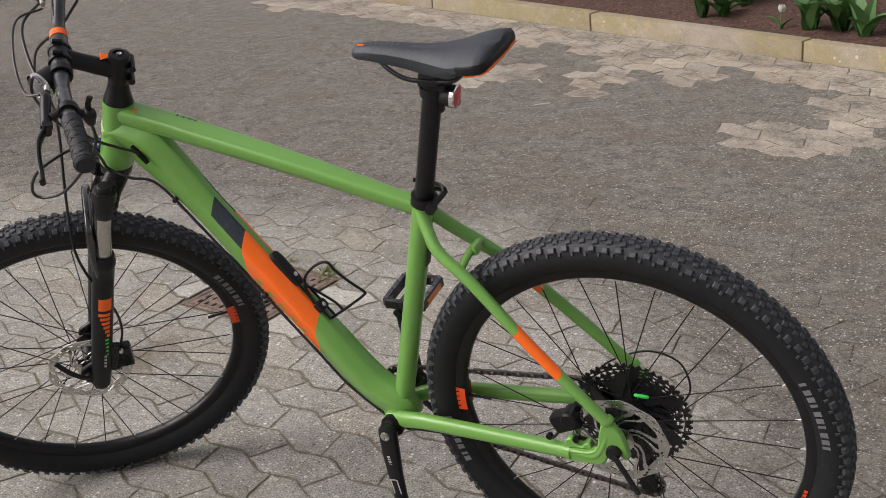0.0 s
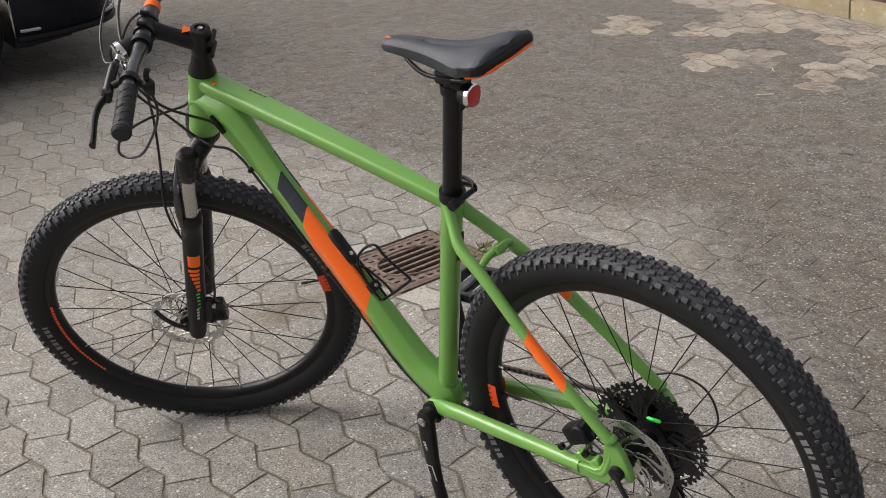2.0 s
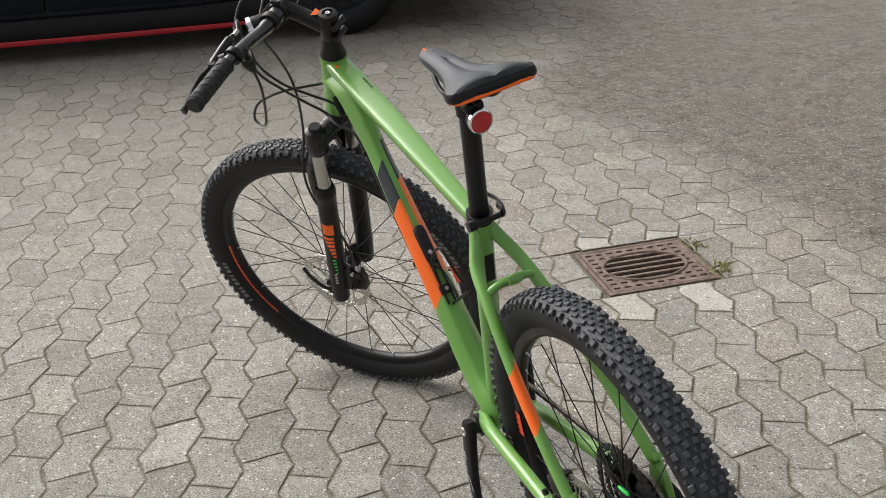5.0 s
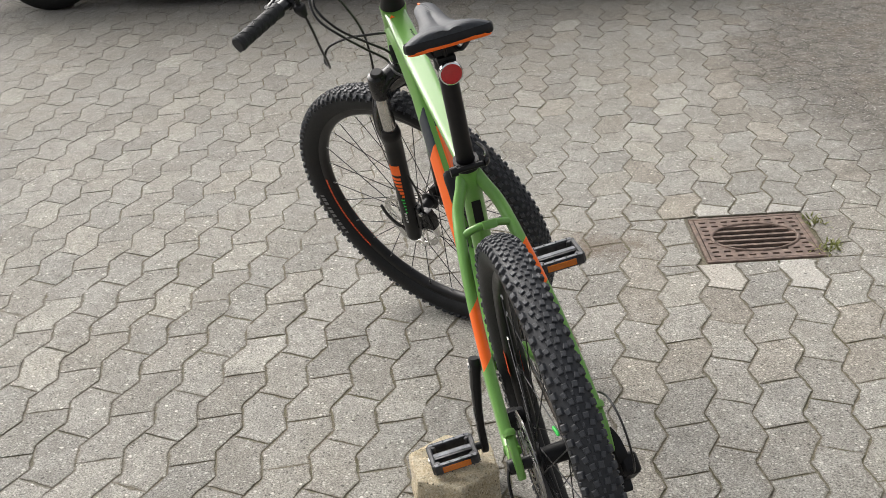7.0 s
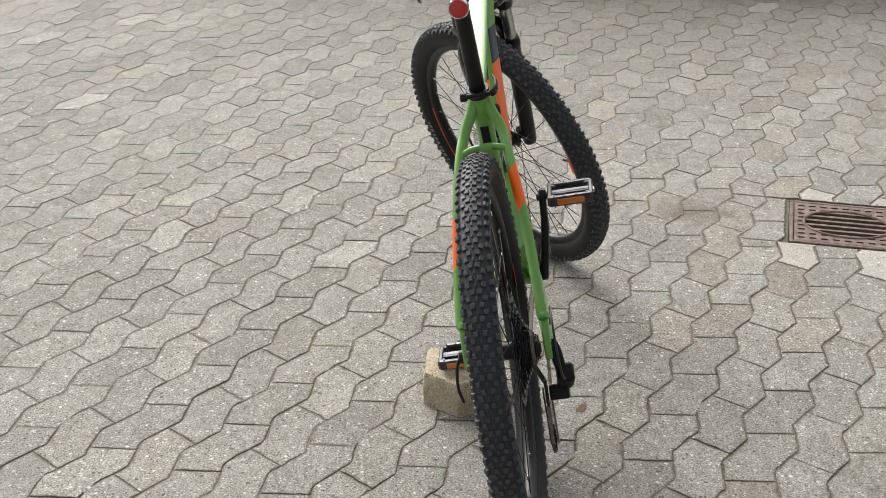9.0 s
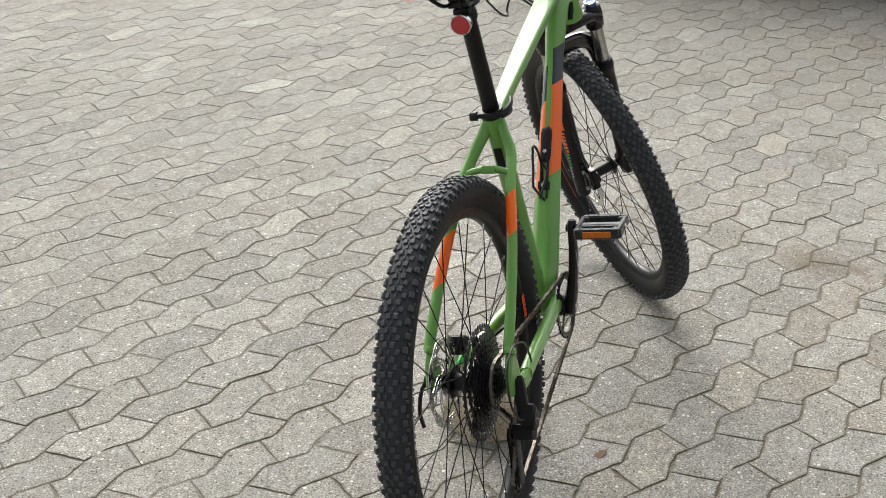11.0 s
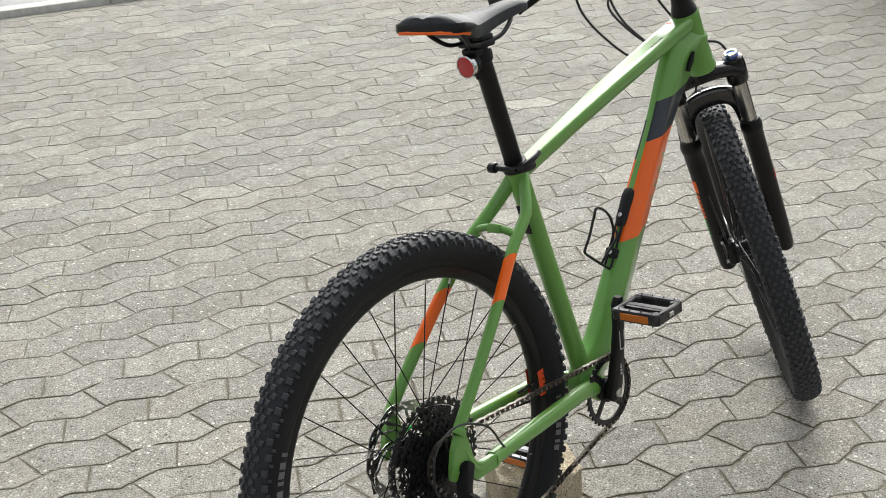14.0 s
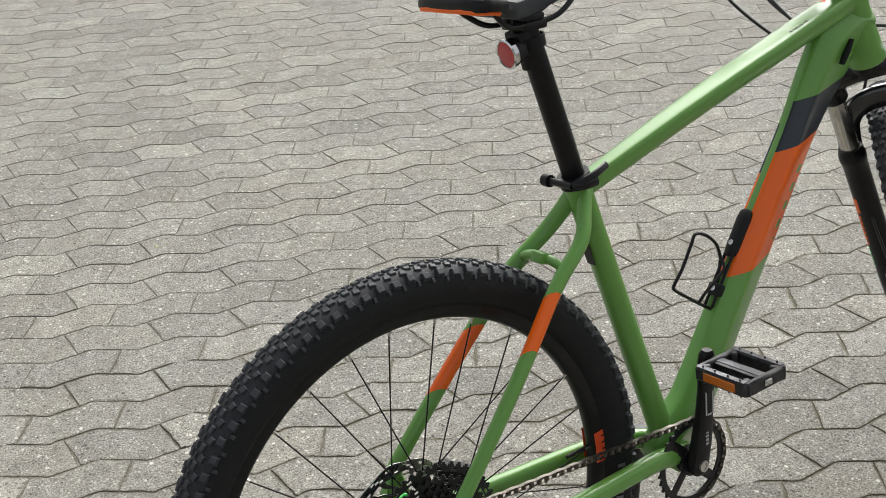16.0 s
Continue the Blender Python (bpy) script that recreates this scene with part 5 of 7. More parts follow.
def build_cockpit():
    # steerer: cone spacer, then the stem
    stem = part("stem", lathe([(0.052, 0.0), (0.052, 0.0170), (0.054, 0.0180), (0.098, 0.0180), (0.101, 0.0168), (0.101, 0.0)], "z", 28), M_BLACK, bike, "black stem with orange corner", STEERED)
    part("headset_cone", lathe([(0.0132, 0.0255), (0.018, 0.0245), (0.036, 0.0190), (0.052, 0.0172), (0.052, 0.0)], "z", 32), M_BLACK, stem, "black headset spacer")
    part("stem_arm", sweep([(0.010, 0, 0.077), (0.034, 0, 0.081), (0.062, 0, 0.089), (0.084, 0, 0.095)], [(0.0155, 0.0165), (0.0138, 0.0145), (0.0134, 0.0138), (0.0150, 0.0150)], 22, power=2.4), M_BLACK, stem)
    part("stem_print", prism([(0.024, -0.006), (0.046, -0.011), (0.046, 0.011)], 0.0006, "z", 0.0925, bm=None), M_ORANGE, stem, "orange corner print").matrix_basis = pose(0, 0, 0.0015, 0, -9, 0)
    part("faceplate", lathe([(-0.012, 0.0150), (-0.012, 0.0176), (0.012, 0.0176), (0.012, 0.0150)], "y", 28, closed=True, m=Matrix.Translation((BAR_X, 0, BAR_Z))), M_BLACK, stem, "black four-bolt faceplate")
    for e in (-1, 1):
        part("clamp_band", lathe([(-0.0045, 0.0150), (-0.0045, 0.0188), (-0.003, 0.0196), (0.003, 0.0196), (0.0045, 0.0188), (0.0045, 0.0150)], "y", 28, closed=True, m=Matrix.Translation((BAR_X, 0.0165 * e, BAR_Z))), M_BLACK, stem)
        for up in (-1, 1):
            part("faceplate_bolt", sweep([(BAR_X - 0.004, 0.0165 * e, BAR_Z + 0.0205 * up), (BAR_X + 0.012, 0.0165 * e, BAR_Z + 0.0205 * up)], 0.0042, 12, up=(0, 1, 0)), M_BLACK, stem)
            part("bolt_head", lathe([(0.012, 0.0), (0.012, 0.0030), (0.0135, 0.0028), (0.0135, 0.0)], "x", 10, m=Matrix.Translation((BAR_X, 0.0165 * e, BAR_Z + 0.0205 * up))), M_STEEL, stem, "steel bolt head")
    part("top_cap", lathe([(0.100, 0.0), (0.100, 0.0178), (0.105, 0.0172), (0.106, 0.011), (0.103, 0.0105), (0.103, 0.004), (0.1045, 0.0)], "z", 28), M_BLACK, stem)
    part("top_cap_bolt", lathe([(0.1025, 0.0), (0.1025, 0.005), (0.1065, 0.0045), (0.1065, 0.0025), (0.104, 0.0)], "z", 12), M_STEEL, stem, "steel bolt")
    for z in (0.063, 0.087):
        part("clamp_bolt", sweep([(-0.020, 0.020, z), (-0.020, -0.020, z)], 0.0058, 12), M_BLACK, stem)
    pts = smooth_path(BAR, 5)
    rad = []
    for p in pts:
        t = min(1, max(0, (abs(p.y) - 0.03) / 0.06))
        r = 0.0158 + (0.0115 - 0.0158) * t
        rad.append((r, r))
    bar = part("handlebar", sweep(pts, rad, 20), M_BAR, bike, "black riser handlebar with orange rings", STEERED)
    for s in (1, -1):
        i = min(range(len(pts)), key=lambda k: abs(pts[k].y - 0.062 * s))
        j = i + (1 if pts[i + 1].y * s < pts[i].y * s else -1)
        d = (pts[j] - pts[i]).normalized()
        if s < 0:
            part("bar_print", sweep([pts[i] - d * 0.008, pts[i] + d * 0.008], 0.0150, 20), M_ORANGE, bar, "orange ring print")
        # grip, end cap and collar
        g = [p for p in pts if p.y * s > 0.205]
        g = sorted(g, key=lambda p: -p.y * s)
        n = len(g) - 1
        bm = bmesh.new()
        fine = smooth_path(g, 4)
        m = len(fine) - 1
        sweep(fine, [(0.0140 + (0.0008 if k % 4 < 2 else 0.0) + (0.0012 if k > m - 3 or k < 3 else 0), 0.0140 + (0.0008 if k % 4 < 2 else 0.0) + (0.0012 if k > m - 3 or k < 3 else 0)) for k in range(m + 1)], 20, bm=bm)
        # raised diamond ribs
        ribs = []
        for w in (1, -1):
            for ph in range(3):
                pp = []
                for k in range(2, m - 1):
                    a = w * k * 0.35 + ph * 2.094
                    pp.append(fine[k] + Vector((0.0144 * math.cos(a), 0, 0.0144 * math.sin(a))))
                ribs.append(pp)
        part("grip", bm, M_GRIP, bar, "ribbed black rubber grip")
        for pp in ribs:
            part("grip_rib", sweep(pp, 0.0011, 5), M_GRIP, bar)
        e = g[0]
        part("grip_cap", lathe([(0.0, 0.0), (0.0, 0.0152), (0.006, 0.0152), (0.009, 0.0128), (0.009, 0.0)], "y", 20, m=Matrix.Translation(e - Vector((0, 0.003 * s if s > 0 else 0.006, 0)))), M_GRIP, bar)
        # brake lever with its clamp and reservoir
        c = Vector((0.0875, 0.186 * s, 0.1225))
        lev = part("brake_lever", lathe([(-0.006, 0.0112), (-0.006, 0.0160), (0.006, 0.0160), (0.006, 0.0112)], "y", 20, closed=True, m=Matrix.Translation(c)), M_BLACK, bar, "black hydraulic brake lever")
        part("lever_bracket", sweep([c + Vector((0.012, 0, -0.002)), c + Vector((0.026, 0.006 * s, -0.008))], [(0.006, 0.006)] * 2, 10, up=(0, 0, 1), power=3.0), M_BLACK, lev)
        cyl = [c + Vector((0.030, -0.052 * s, -0.002)), c + Vector((0.032, -0.035 * s, -0.004)), c + Vector((0.033, 0.002 * s, -0.010)), c + Vector((0.032, 0.024 * s, -0.014))]
        part("master_cylinder", sweep(smooth_path(cyl, 4), [(0.0055, 0.0055)] * 3 + [(0.0085, 0.0085)] * 7 + [(0.0095, 0.0090)] * 3, 14), M_BLACK_GLOSS, lev)
        part("hose_collar", sweep([c + Vector((0.029, -0.066 * s, -0.001)), c + Vector((0.030, -0.050 * s, -0.002))], 0.0042, 10), M_STEEL, lev, "bright hose collar")
        part("lever_pivot", lathe([(-0.010, 0.0), (-0.010, 0.0075), (0.010, 0.0075), (0.010, 0.0)], "z", 14, m=Matrix.Translation(c + Vector((0.032, 0.024 * s, -0.015)))), M_BLACK_GLOSS, lev)
        blade = [c + Vector((0.034, 0.022 * s, -0.018)), c + Vector((0.044, 0.044 * s, -0.026)), c + Vector((0.045, 0.070 * s, -0.034)), c + Vector((0.042, 0.098 * s, -0.041)), c + Vector((0.041, 0.116 * s, -0.045))]
        part("lever_blade", sweep(smooth_path(blade, 4), [(0.0042, 0.0070)] * 15 + [(0.0046, 0.0078)] * 2, 10, up=(0, 0, 1), power=2.8), M_BLACK, lev, "black lever blade")
        # control pod behind the bar, with its thumb paddle
        q = c + Vector((-0.030, 0.002 * s, -0.006))
        part("pod_band", sweep([c + Vector((-0.010, 0.0, 0.0)), q + Vector((0.008, 0, 0))], [(0.006, 0.007)] * 2, 10, up=(0, 0, 1)), M_BLACK, lev)
        part("shifter", sweep(smooth_path([q + Vector((-0.002, 0, 0.010)), q, q + Vector((-0.004, -0.004 * s, -0.018))], 3), [(0.008, 0.007), (0.011, 0.010), (0.0125, 0.011), (0.012, 0.011), (0.010, 0.010), (0.0085, 0.008), (0.006, 0.006)], 14, power=2.6), M_BLACK_MATT, lev, "black control pod")
        part("shift_paddle", sweep(smooth_path([q + Vector((0.0, 0, 0.008)), q + Vector((0.002, 0.001 * s, 0.022)), q + Vector((-0.001, 0.001 * s, 0.034))], 3), [(0.0032, 0.0048)] * 5 + [(0.0036, 0.0055)] * 2, 8), M_BLACK_MATT, lev)
    # front lamp clamped beside the stem
    lamp_at = pose(0.113, 0.049, 0.084, 0, 14, 42)
    lamp = part("front_lamp", lathe([(-0.022, 0.0), (-0.021, 0.013), (-0.015, 0.0190), (0.012, 0.0225), (0.016, 0.0225)], "x", 24, m=lamp_at), M_BLACK_MATT, bike, "small black front lamp with a chrome bezel", STEERED)
    part("bezel", lathe([(0.014, 0.0215), (0.014, 0.0245), (0.022, 0.0245), (0.0245, 0.0205), (0.020, 0.0195)], "x", 28, m=lamp_at), M_CHROME, lamp, "chrome bezel ring")
    part("lens", lathe([(0.0205, 0.0198), (0.025, 0.012), (0.0265, 0.0)], "x", 28, m=lamp_at), M_LENS, lamp, "clear lamp lens")
    part("lamp_strap", lathe([(-0.007, 0.0150), (-0.007, 0.0185), (0.007, 0.0185), (0.007, 0.0150)], "y", 20, closed=True, m=Matrix.Translation((BAR_X, 0.048, BAR_Z + 0.001))), M_BLACK_MATT, lamp)
    return bar


cockpit = build_cockpit()


def build_saddle():
    post_dir = SEAT_DIR
    foot, head = SEAT_TOP - post_dir * 0.05, Vector((0.2485, 0, 0.966))
    post = part("seat_post", sweep([foot, head], 0.0152, 24), M_BLACK, bike, "black aluminium seat post")
    part("seat_clamp", lathe([(-0.004, 0.0185), (-0.004, 0.0215), (0.011, 0.0215), (0.011, 0.0160)], "z", 28, closed=True, m=Matrix.Translation(SEAT_TOP) @ Vector((0, 0, 1)).rotation_difference(post_dir).to_matrix().to_4x4()), M_BLACK, post, "black quick-release seat clamp")
    c = SEAT_TOP + post_dir * 0.003
    bm = sweep([c + Vector((-0.024, 0.022, 0)), c + Vector((-0.024, -0.024, 0))], 0.0048, 12, up=(0, 0, 1))
    lathe([(-0.006, 0.0), (-0.006, 0.0085), (0.006, 0.0085), (0.006, 0.0)], "y", 14, bm, m=Matrix.Translation(c + Vector((-0.024, 0.026, 0))))
    sweep(smooth_path([c + Vector((-0.024, -0.024, 0.0)), c + Vector((-0.016, -0.034, 0.006)), c + Vector((0.008, -0.036, 0.012)), c + Vector((0.030, -0.030, 0.016))], 4), [(0.0028, 0.005)] * 13, 8, bm=bm)
    part("clamp_lever", bm, M_BLACK, post, "black clamp lever")
    arc = [c + Vector((-0.026 + 0.024 * (1 - math.cos(a)), -0.026 - 0.010 * math.sin(a), 0.001)) for a in (0.0, 0.5, 1.0, 1.5, 2.0)]
    part("clamp_cam", sweep(smooth_path(arc, 3), [(0.0030, 0.0065)] * 13, 8), M_BLACK_GLOSS, post, "glossy black cam plate of the clamp")
    # saddle shell: stations of (x, half width, top height, sag at the sides, skirt depth)
    st = [(0.3760, 0.0035, 1.0050, 0.003, 0.004), (0.3735, 0.0090, 1.0105, 0.005, 0.008), (0.3670, 0.0140, 1.0150, 0.007, 0.011), (0.345, 0.0185, 1.0188, 0.008, 0.014), (0.310, 0.0205, 1.018, 0.009, 0.017), (0.280, 0.0230, 1.016, 0.010, 0.019), (0.252, 0.0285, 1.015, 0.012, 0.021), (0.226, 0.0375, 1.016, 0.014, 0.021), (0.203, 0.0485, 1.019, 0.016, 0.020), (0.182, 0.0580, 1.024, 0.015, 0.015), (0.165, 0.0640, 1.028, 0.016, 0.013), (0.152, 0.0660, 1.030, 0.016, 0.012), (0.143, 0.0630, 1.030, 0.016, 0.011), (0.138, 0.0550, 1.029, 0.015, 0.010), (0.135, 0.0380, 1.028, 0.013, 0.010)]
    fine = []
    for i in range(len(st) - 1):
        for k in range(3):
            t = k / 3
            t = t * t * (3 - 2 * t) * 0.5 + t * 0.5
            fine.append(lerp(st[i], st[i + 1], t))
    fine.append(st[-1])
    bm = bmesh.new()
    rows = []
    cols = [-1.0, -0.97, -0.9, -0.78, -0.6, -0.4, -0.2, -0.07, 0, 0.07, 0.2, 0.4, 0.6, 0.78, 0.9, 0.97, 1.0]
    for x, w, z, sag, skirt in fine:
        row = [bm.verts.new((x, -w * 0.86, z - sag - skirt)), bm.verts.new((x, -w * 0.985, z - sag - skirt * 0.55))]
        for c2 in cols:
            dip = 0.0035 * math.exp(-(c2 / 0.16) ** 2) if x < 0.30 else 0
            row.append(bm.verts.new((x, c2 * w, z - sag * abs(c2) ** 3.2 - dip)))
        row += [bm.verts.new((x, w * 0.985, z - sag - skirt * 0.55)), bm.verts.new((x, w * 0.86, z - sag - skirt))]
        rows.append(row)
    for a, b in zip(rows, rows[1:]):
        for k in range(len(a) - 1):
            bm.faces.new((a[k], a[k + 1], b[k + 1], b[k]))
        bm.faces.new((a[-1], a[0], b[0], b[-1]))
    bm.faces.new(rows[0]), bm.faces.new(rows[-1][::-1])
    bmesh.ops.recalc_face_normals(bm, faces=bm.faces)
    M_SADDLE = rubber("saddle_cover", (0.026, 0.031, 0.039), 0.15, 0.50)
    saddle = part("saddle", bm, M_SADDLE, bike, "dark grey padded saddle with orange lower edge")
    # darker glossy rear panel lies along the tail edge, orange rim below
    rim_pts = [(x - 0.001, w * 0.93, z - sag - skirt) for x, w, z, sag, skirt in fine if x < 0.172]
    loop = rim_pts + [(0.1335, 0.0, 1.005)] + [(x, -y, z) for x, y, z in rim_pts[::-1]]
    part("saddle_rim", sweep(loop, [(0.0030, 0.0034)] * len(loop), 8), M_ORANGE, saddle, "orange rim under the saddle")
    tail = [(x - 0.0006, w * 1.004, z - sag * 1.0 - skirt * 0.35) for x, w, z, sag, skirt in fine if x < 0.185]
    loop = tail + [(0.1335, 0.020, 1.0112), (0.1330, 0.0, 1.0115), (0.1335, -0.020, 1.0112)] + [(x, -y, z) for x, y, z in tail[::-1]]
    part("saddle_bumper", sweep(loop, [(0.0018, 0.0070)] * len(loop), 8), M_BLACK, saddle, "smooth black scuff panel")
    part("nose_print", block((0.010, 0.004, 0.0008), pose(0.357, 0.006, 1.0175)), M_ORANGE, saddle, "orange nose mark")
    bm = bmesh.new()
    for k in range(6):
        block((0.0012, 0.007, 0.0004), pose(0.342 - 0.009 * k, 0.0, 1.0190 - 0.0003 * k), 0, bm)
    part("saddle_print", bm, M_TYRE_PRINT, saddle, "row of small grey print marks")
    for s in (1, -1):
        part("saddle_rail", sweep(smooth_path([(0.330, 0.010 * s, 0.997), (0.312, 0.017 * s, 0.986), (0.290, 0.021 * s, 0.975), (0.268, 0.021 * s, 0.970), (0.228, 0.021 * s, 0.969), (0.205, 0.024 * s, 0.973), (0.185, 0.032 * s, 0.988), (0.175, 0.036 * s, 0.999)], 4), 0.0036, 10), M_BLACK, saddle, "black steel saddle rail")
    bm = block((0.034, 0.050, 0.012), pose(0.248, 0, 0.967), 0.004, None, 0, 2)
    block((0.030, 0.048, 0.009), pose(0.248, 0, 0.977), 0.004, bm, 0, 2)
    sweep([(0.232, 0, 0.950), (0.232, 0, 0.992)], 0.0035, 8, bm=bm)
    part("saddle_clamp", bm, M_BLACK, saddle, "black saddle clamp")
    # rear lamp strapped to the post
    lm = pose(0.225, 0, 0.937, 0, -8, 0) @ Matrix.Diagonal((0.9, 0.88, 0.88, 1))
    lamp = part("rear_lamp", lathe([(0.020, 0.0), (0.019, 0.012), (0.010, 0.0185), (-0.004, 0.0195), (-0.005, 0.0195)], "x", 28), M_BLACK_MATT, bike, "round red rear lamp in a chrome ring", lm)
    part("bezel", lathe([(-0.002, 0.0190), (-0.003, 0.0215), (-0.010, 0.0215), (-0.0115, 0.0190), (-0.0095, 0.0180)], "x", 32), M_CHROME, lamp, "chrome ring")
    part("lens", lathe([(-0.0100, 0.0182), (-0.0112, 0.012), (-0.0118, 0.0)], "x", 32), M_RED_LENS, lamp, "red lens")
    part("lamp_bracket", block((0.030, 0.022, 0.026), pose(0.022, 0, 0.0), 0.005, None, 0, 2), M_BLACK_MATT, lamp)
    part("lamp_strap", lathe([(-0.008, 0.0158), (-0.008, 0.0178), (0.008, 0.0178), (0.008, 0.0158)], "z", 24, closed=True, m=Matrix.Translation(Vector((0.036, 0, 0.004))) @ Matrix.Diagonal((1.12, 1.12, 1, 1))), M_BLACK_MATT, lamp)
    part("lamp_clip", block((0.022, 0.034, 0.014), pose(0.016, 0, 0.019), 0.004, None, 0, 2), M_BLACK_MATT, lamp)
    part("lamp_tail", block((0.012, 0.012, 0.022), pose(0.020, 0, -0.022), 0.003, None, 0, 2), M_BLACK_MATT, lamp)
    return saddle


saddle = build_saddle()

# ---- drive train ----
CRANK_R, CRANK_L = Vector((0.441, -0.080, 0.471)), Vector((0.420, 0.084, 0.136))


def gear(r, depth, width, bm=None, y=0.0, holes=0):
    """A toothed ring: outer radius r, ring depth and thickness."""
    n = max(11, round(2 * math.pi * r / 0.0127))
    bm = bm or bmesh.new()
    out, inn = [], []
    for k in range(n):
        for t, q in ((0.0, r - 0.0045), (0.28, r - 0.003), (0.42, r), (0.58, r), (0.72, r - 0.003)):
            a = 2 * math.pi * (k + t) / n
            out.append((q, a))
            inn.append((r - depth, a))
    m = len(out)
    vs = [[bm.verts.new((q * math.cos(a), h, q * math.sin(a))) for q, a in ring] for h in (y - width / 2, y + width / 2) for ring in (out, inn)]
    o0, i0, o1, i1 = vs
    for k in range(m):
        j = (k + 1) % m
        bm.faces.new((o0[k], o0[j], i0[j], i0[k]))
        bm.faces.new((o1[j], o1[k], i1[k], i1[j]))
        bm.faces.new((o0[j], o0[k], o1[k], o1[j]))
        bm.faces.new((i0[k], i0[j], i1[j], i1[k]))
    return bm


def spokes_bar(bm, n, r0, r1, w, y, width, curl=0.0, phase=0.0):
    for k in range(n):
        a = phase + 2 * math.pi * k / n
        sweep([(r0 * math.cos(a), y, r0 * math.sin(a)), (r1 * math.cos(a + curl), y, r1 * math.sin(a + curl))], [(w, width / 2)] * 2, 4, up=(0, 1, 0), bm=bm, power=6)
    return bm


M_PIN = plain("dull_pin_steel", (0.10, 0.10, 0.105), 0.4, 0.8, 0.3, 120)
M_MECH = plain("dark_composite", (0.006, 0.006, 0.007), 0.45, 0.0, 0.25, 90, 0.1, 0.0, 0.22)
M_WORN = plain("worn_bright_alloy", (0.105, 0.110, 0.122), 0.38, 0.55, 0.5, 70)
M_PEDAL = plain("worn_black_alloy", (0.045, 0.045, 0.048), 0.34, 0.55, 0.5, 60, 0.1)


def build_pedal(parent, centre):
    """A cage pedal: body, bearing barrel, reflectors fore and aft, pins."""
    L, Wd, T = 0.096, 0.084, 0.020
    s = 1 if centre.y > 0 else -1
    m = Matrix.Translation(centre)
    bm = bmesh.new()
    for u in (-1, 1):
        block((0.011, L * 0.92, T), pose(u * (Wd / 2 - 0.006), 0, 0), 0.0025, bm)
        block((Wd - 0.016, 0.010, T), pose(0, u * (L / 2 - 0.006), 0), 0.0025, bm)
        for v in (-1, 1):
            block((0.020, 0.010, T), pose(u * (Wd / 2 - 0.012), v * (L / 2 - 0.010), 0) @ Matrix.Rotation(radians(45 * u * v), 4, "Z"), 0.002, bm)
    block((0.022, L - 0.014, 0.014), None, 0.004, bm, 0, 2)
    ped = part("pedal", bm, M_PEDAL, parent, "black cage pedal with amber reflectors", m)
    for u in (-1, 1):
        part("worn_edge", block((0.0085, L * 0.86, 0.0010), pose(u * (Wd / 2 - 0.006), 0, T / 2 + 0.0004), 0.0003), M_WORN, ped, "bright worn edge")
    part("worn_edge", block((0.0110, L * 0.80, 0.0010), pose(0, 0, 0.0074), 0.0003), M_WORN, ped, "bright worn edge")
    part("pedal_axle", sweep([(0, -s * 0.044, 0), (0, -s * 0.070, 0)], 0.0075, 14), M_BLACK, ped)
    for u in (-1, 1):
        part("reflector", block((0.003, 0.056, 0.013), pose(u * (Wd / 2 - 0.0004), 0, 0), 0.001), M_REFLECTOR, ped, "amber reflector")
        for v in (-0.34, -0.12, 0.12, 0.34):
            for up in (-1, 1):
                part("pin", sweep([(u * (Wd / 2 - 0.006), v * L, up * (T / 2 - 0.001)), (u * (Wd / 2 - 0.006), v * L, up * (T / 2 + 0.0035))], 0.0014, 6), M_PIN, ped)
        part("barrel_cap", block((0.014, 0.004, 0.008), pose(0, u * (L / 2 - 0.0005), 0), 0.001), M_STEEL, ped, "bright end plate") if u == s else None
    return ped


def crank_arm(a, b, w0=0.0170, w1=0.0128, t0=0.0105, t1=0.0078):
    """A forged arm: a stout boss, bowing outwards a little and thinning to the pedal eye."""
    d = (b - a).normalized()
    out = Vector((0, math.copysign(1.0, a.y), 0))
    at = [(-0.016, 0.55, 0.8, 0.0), (-0.010, 0.9, 1.0, 0.0), (0.0, 1.0, 1.0, 0.0)]
    pts = [a + d * u for u, *_ in at] + [a.lerp(b, 0.25) + out * 0.0030, a.lerp(b, 0.5) + out * 0.0042, a.lerp(b, 0.75) + out * 0.0032, b, b + d * 0.010, b + d * 0.015]
    rad = [(w0 * k, t0 * q) for _, k, q, _ in at] + [(w0 * 0.95, t0 * 0.95), (w1 * 1.06, t0 * 0.82), (w1 * 0.98, t1), (w1, t1), (w1 * 0.85, t1), (w1 * 0.5, t1 * 0.8)]
    return sweep(pts, rad, 18, up=(0, 1, 0), power=3.2)


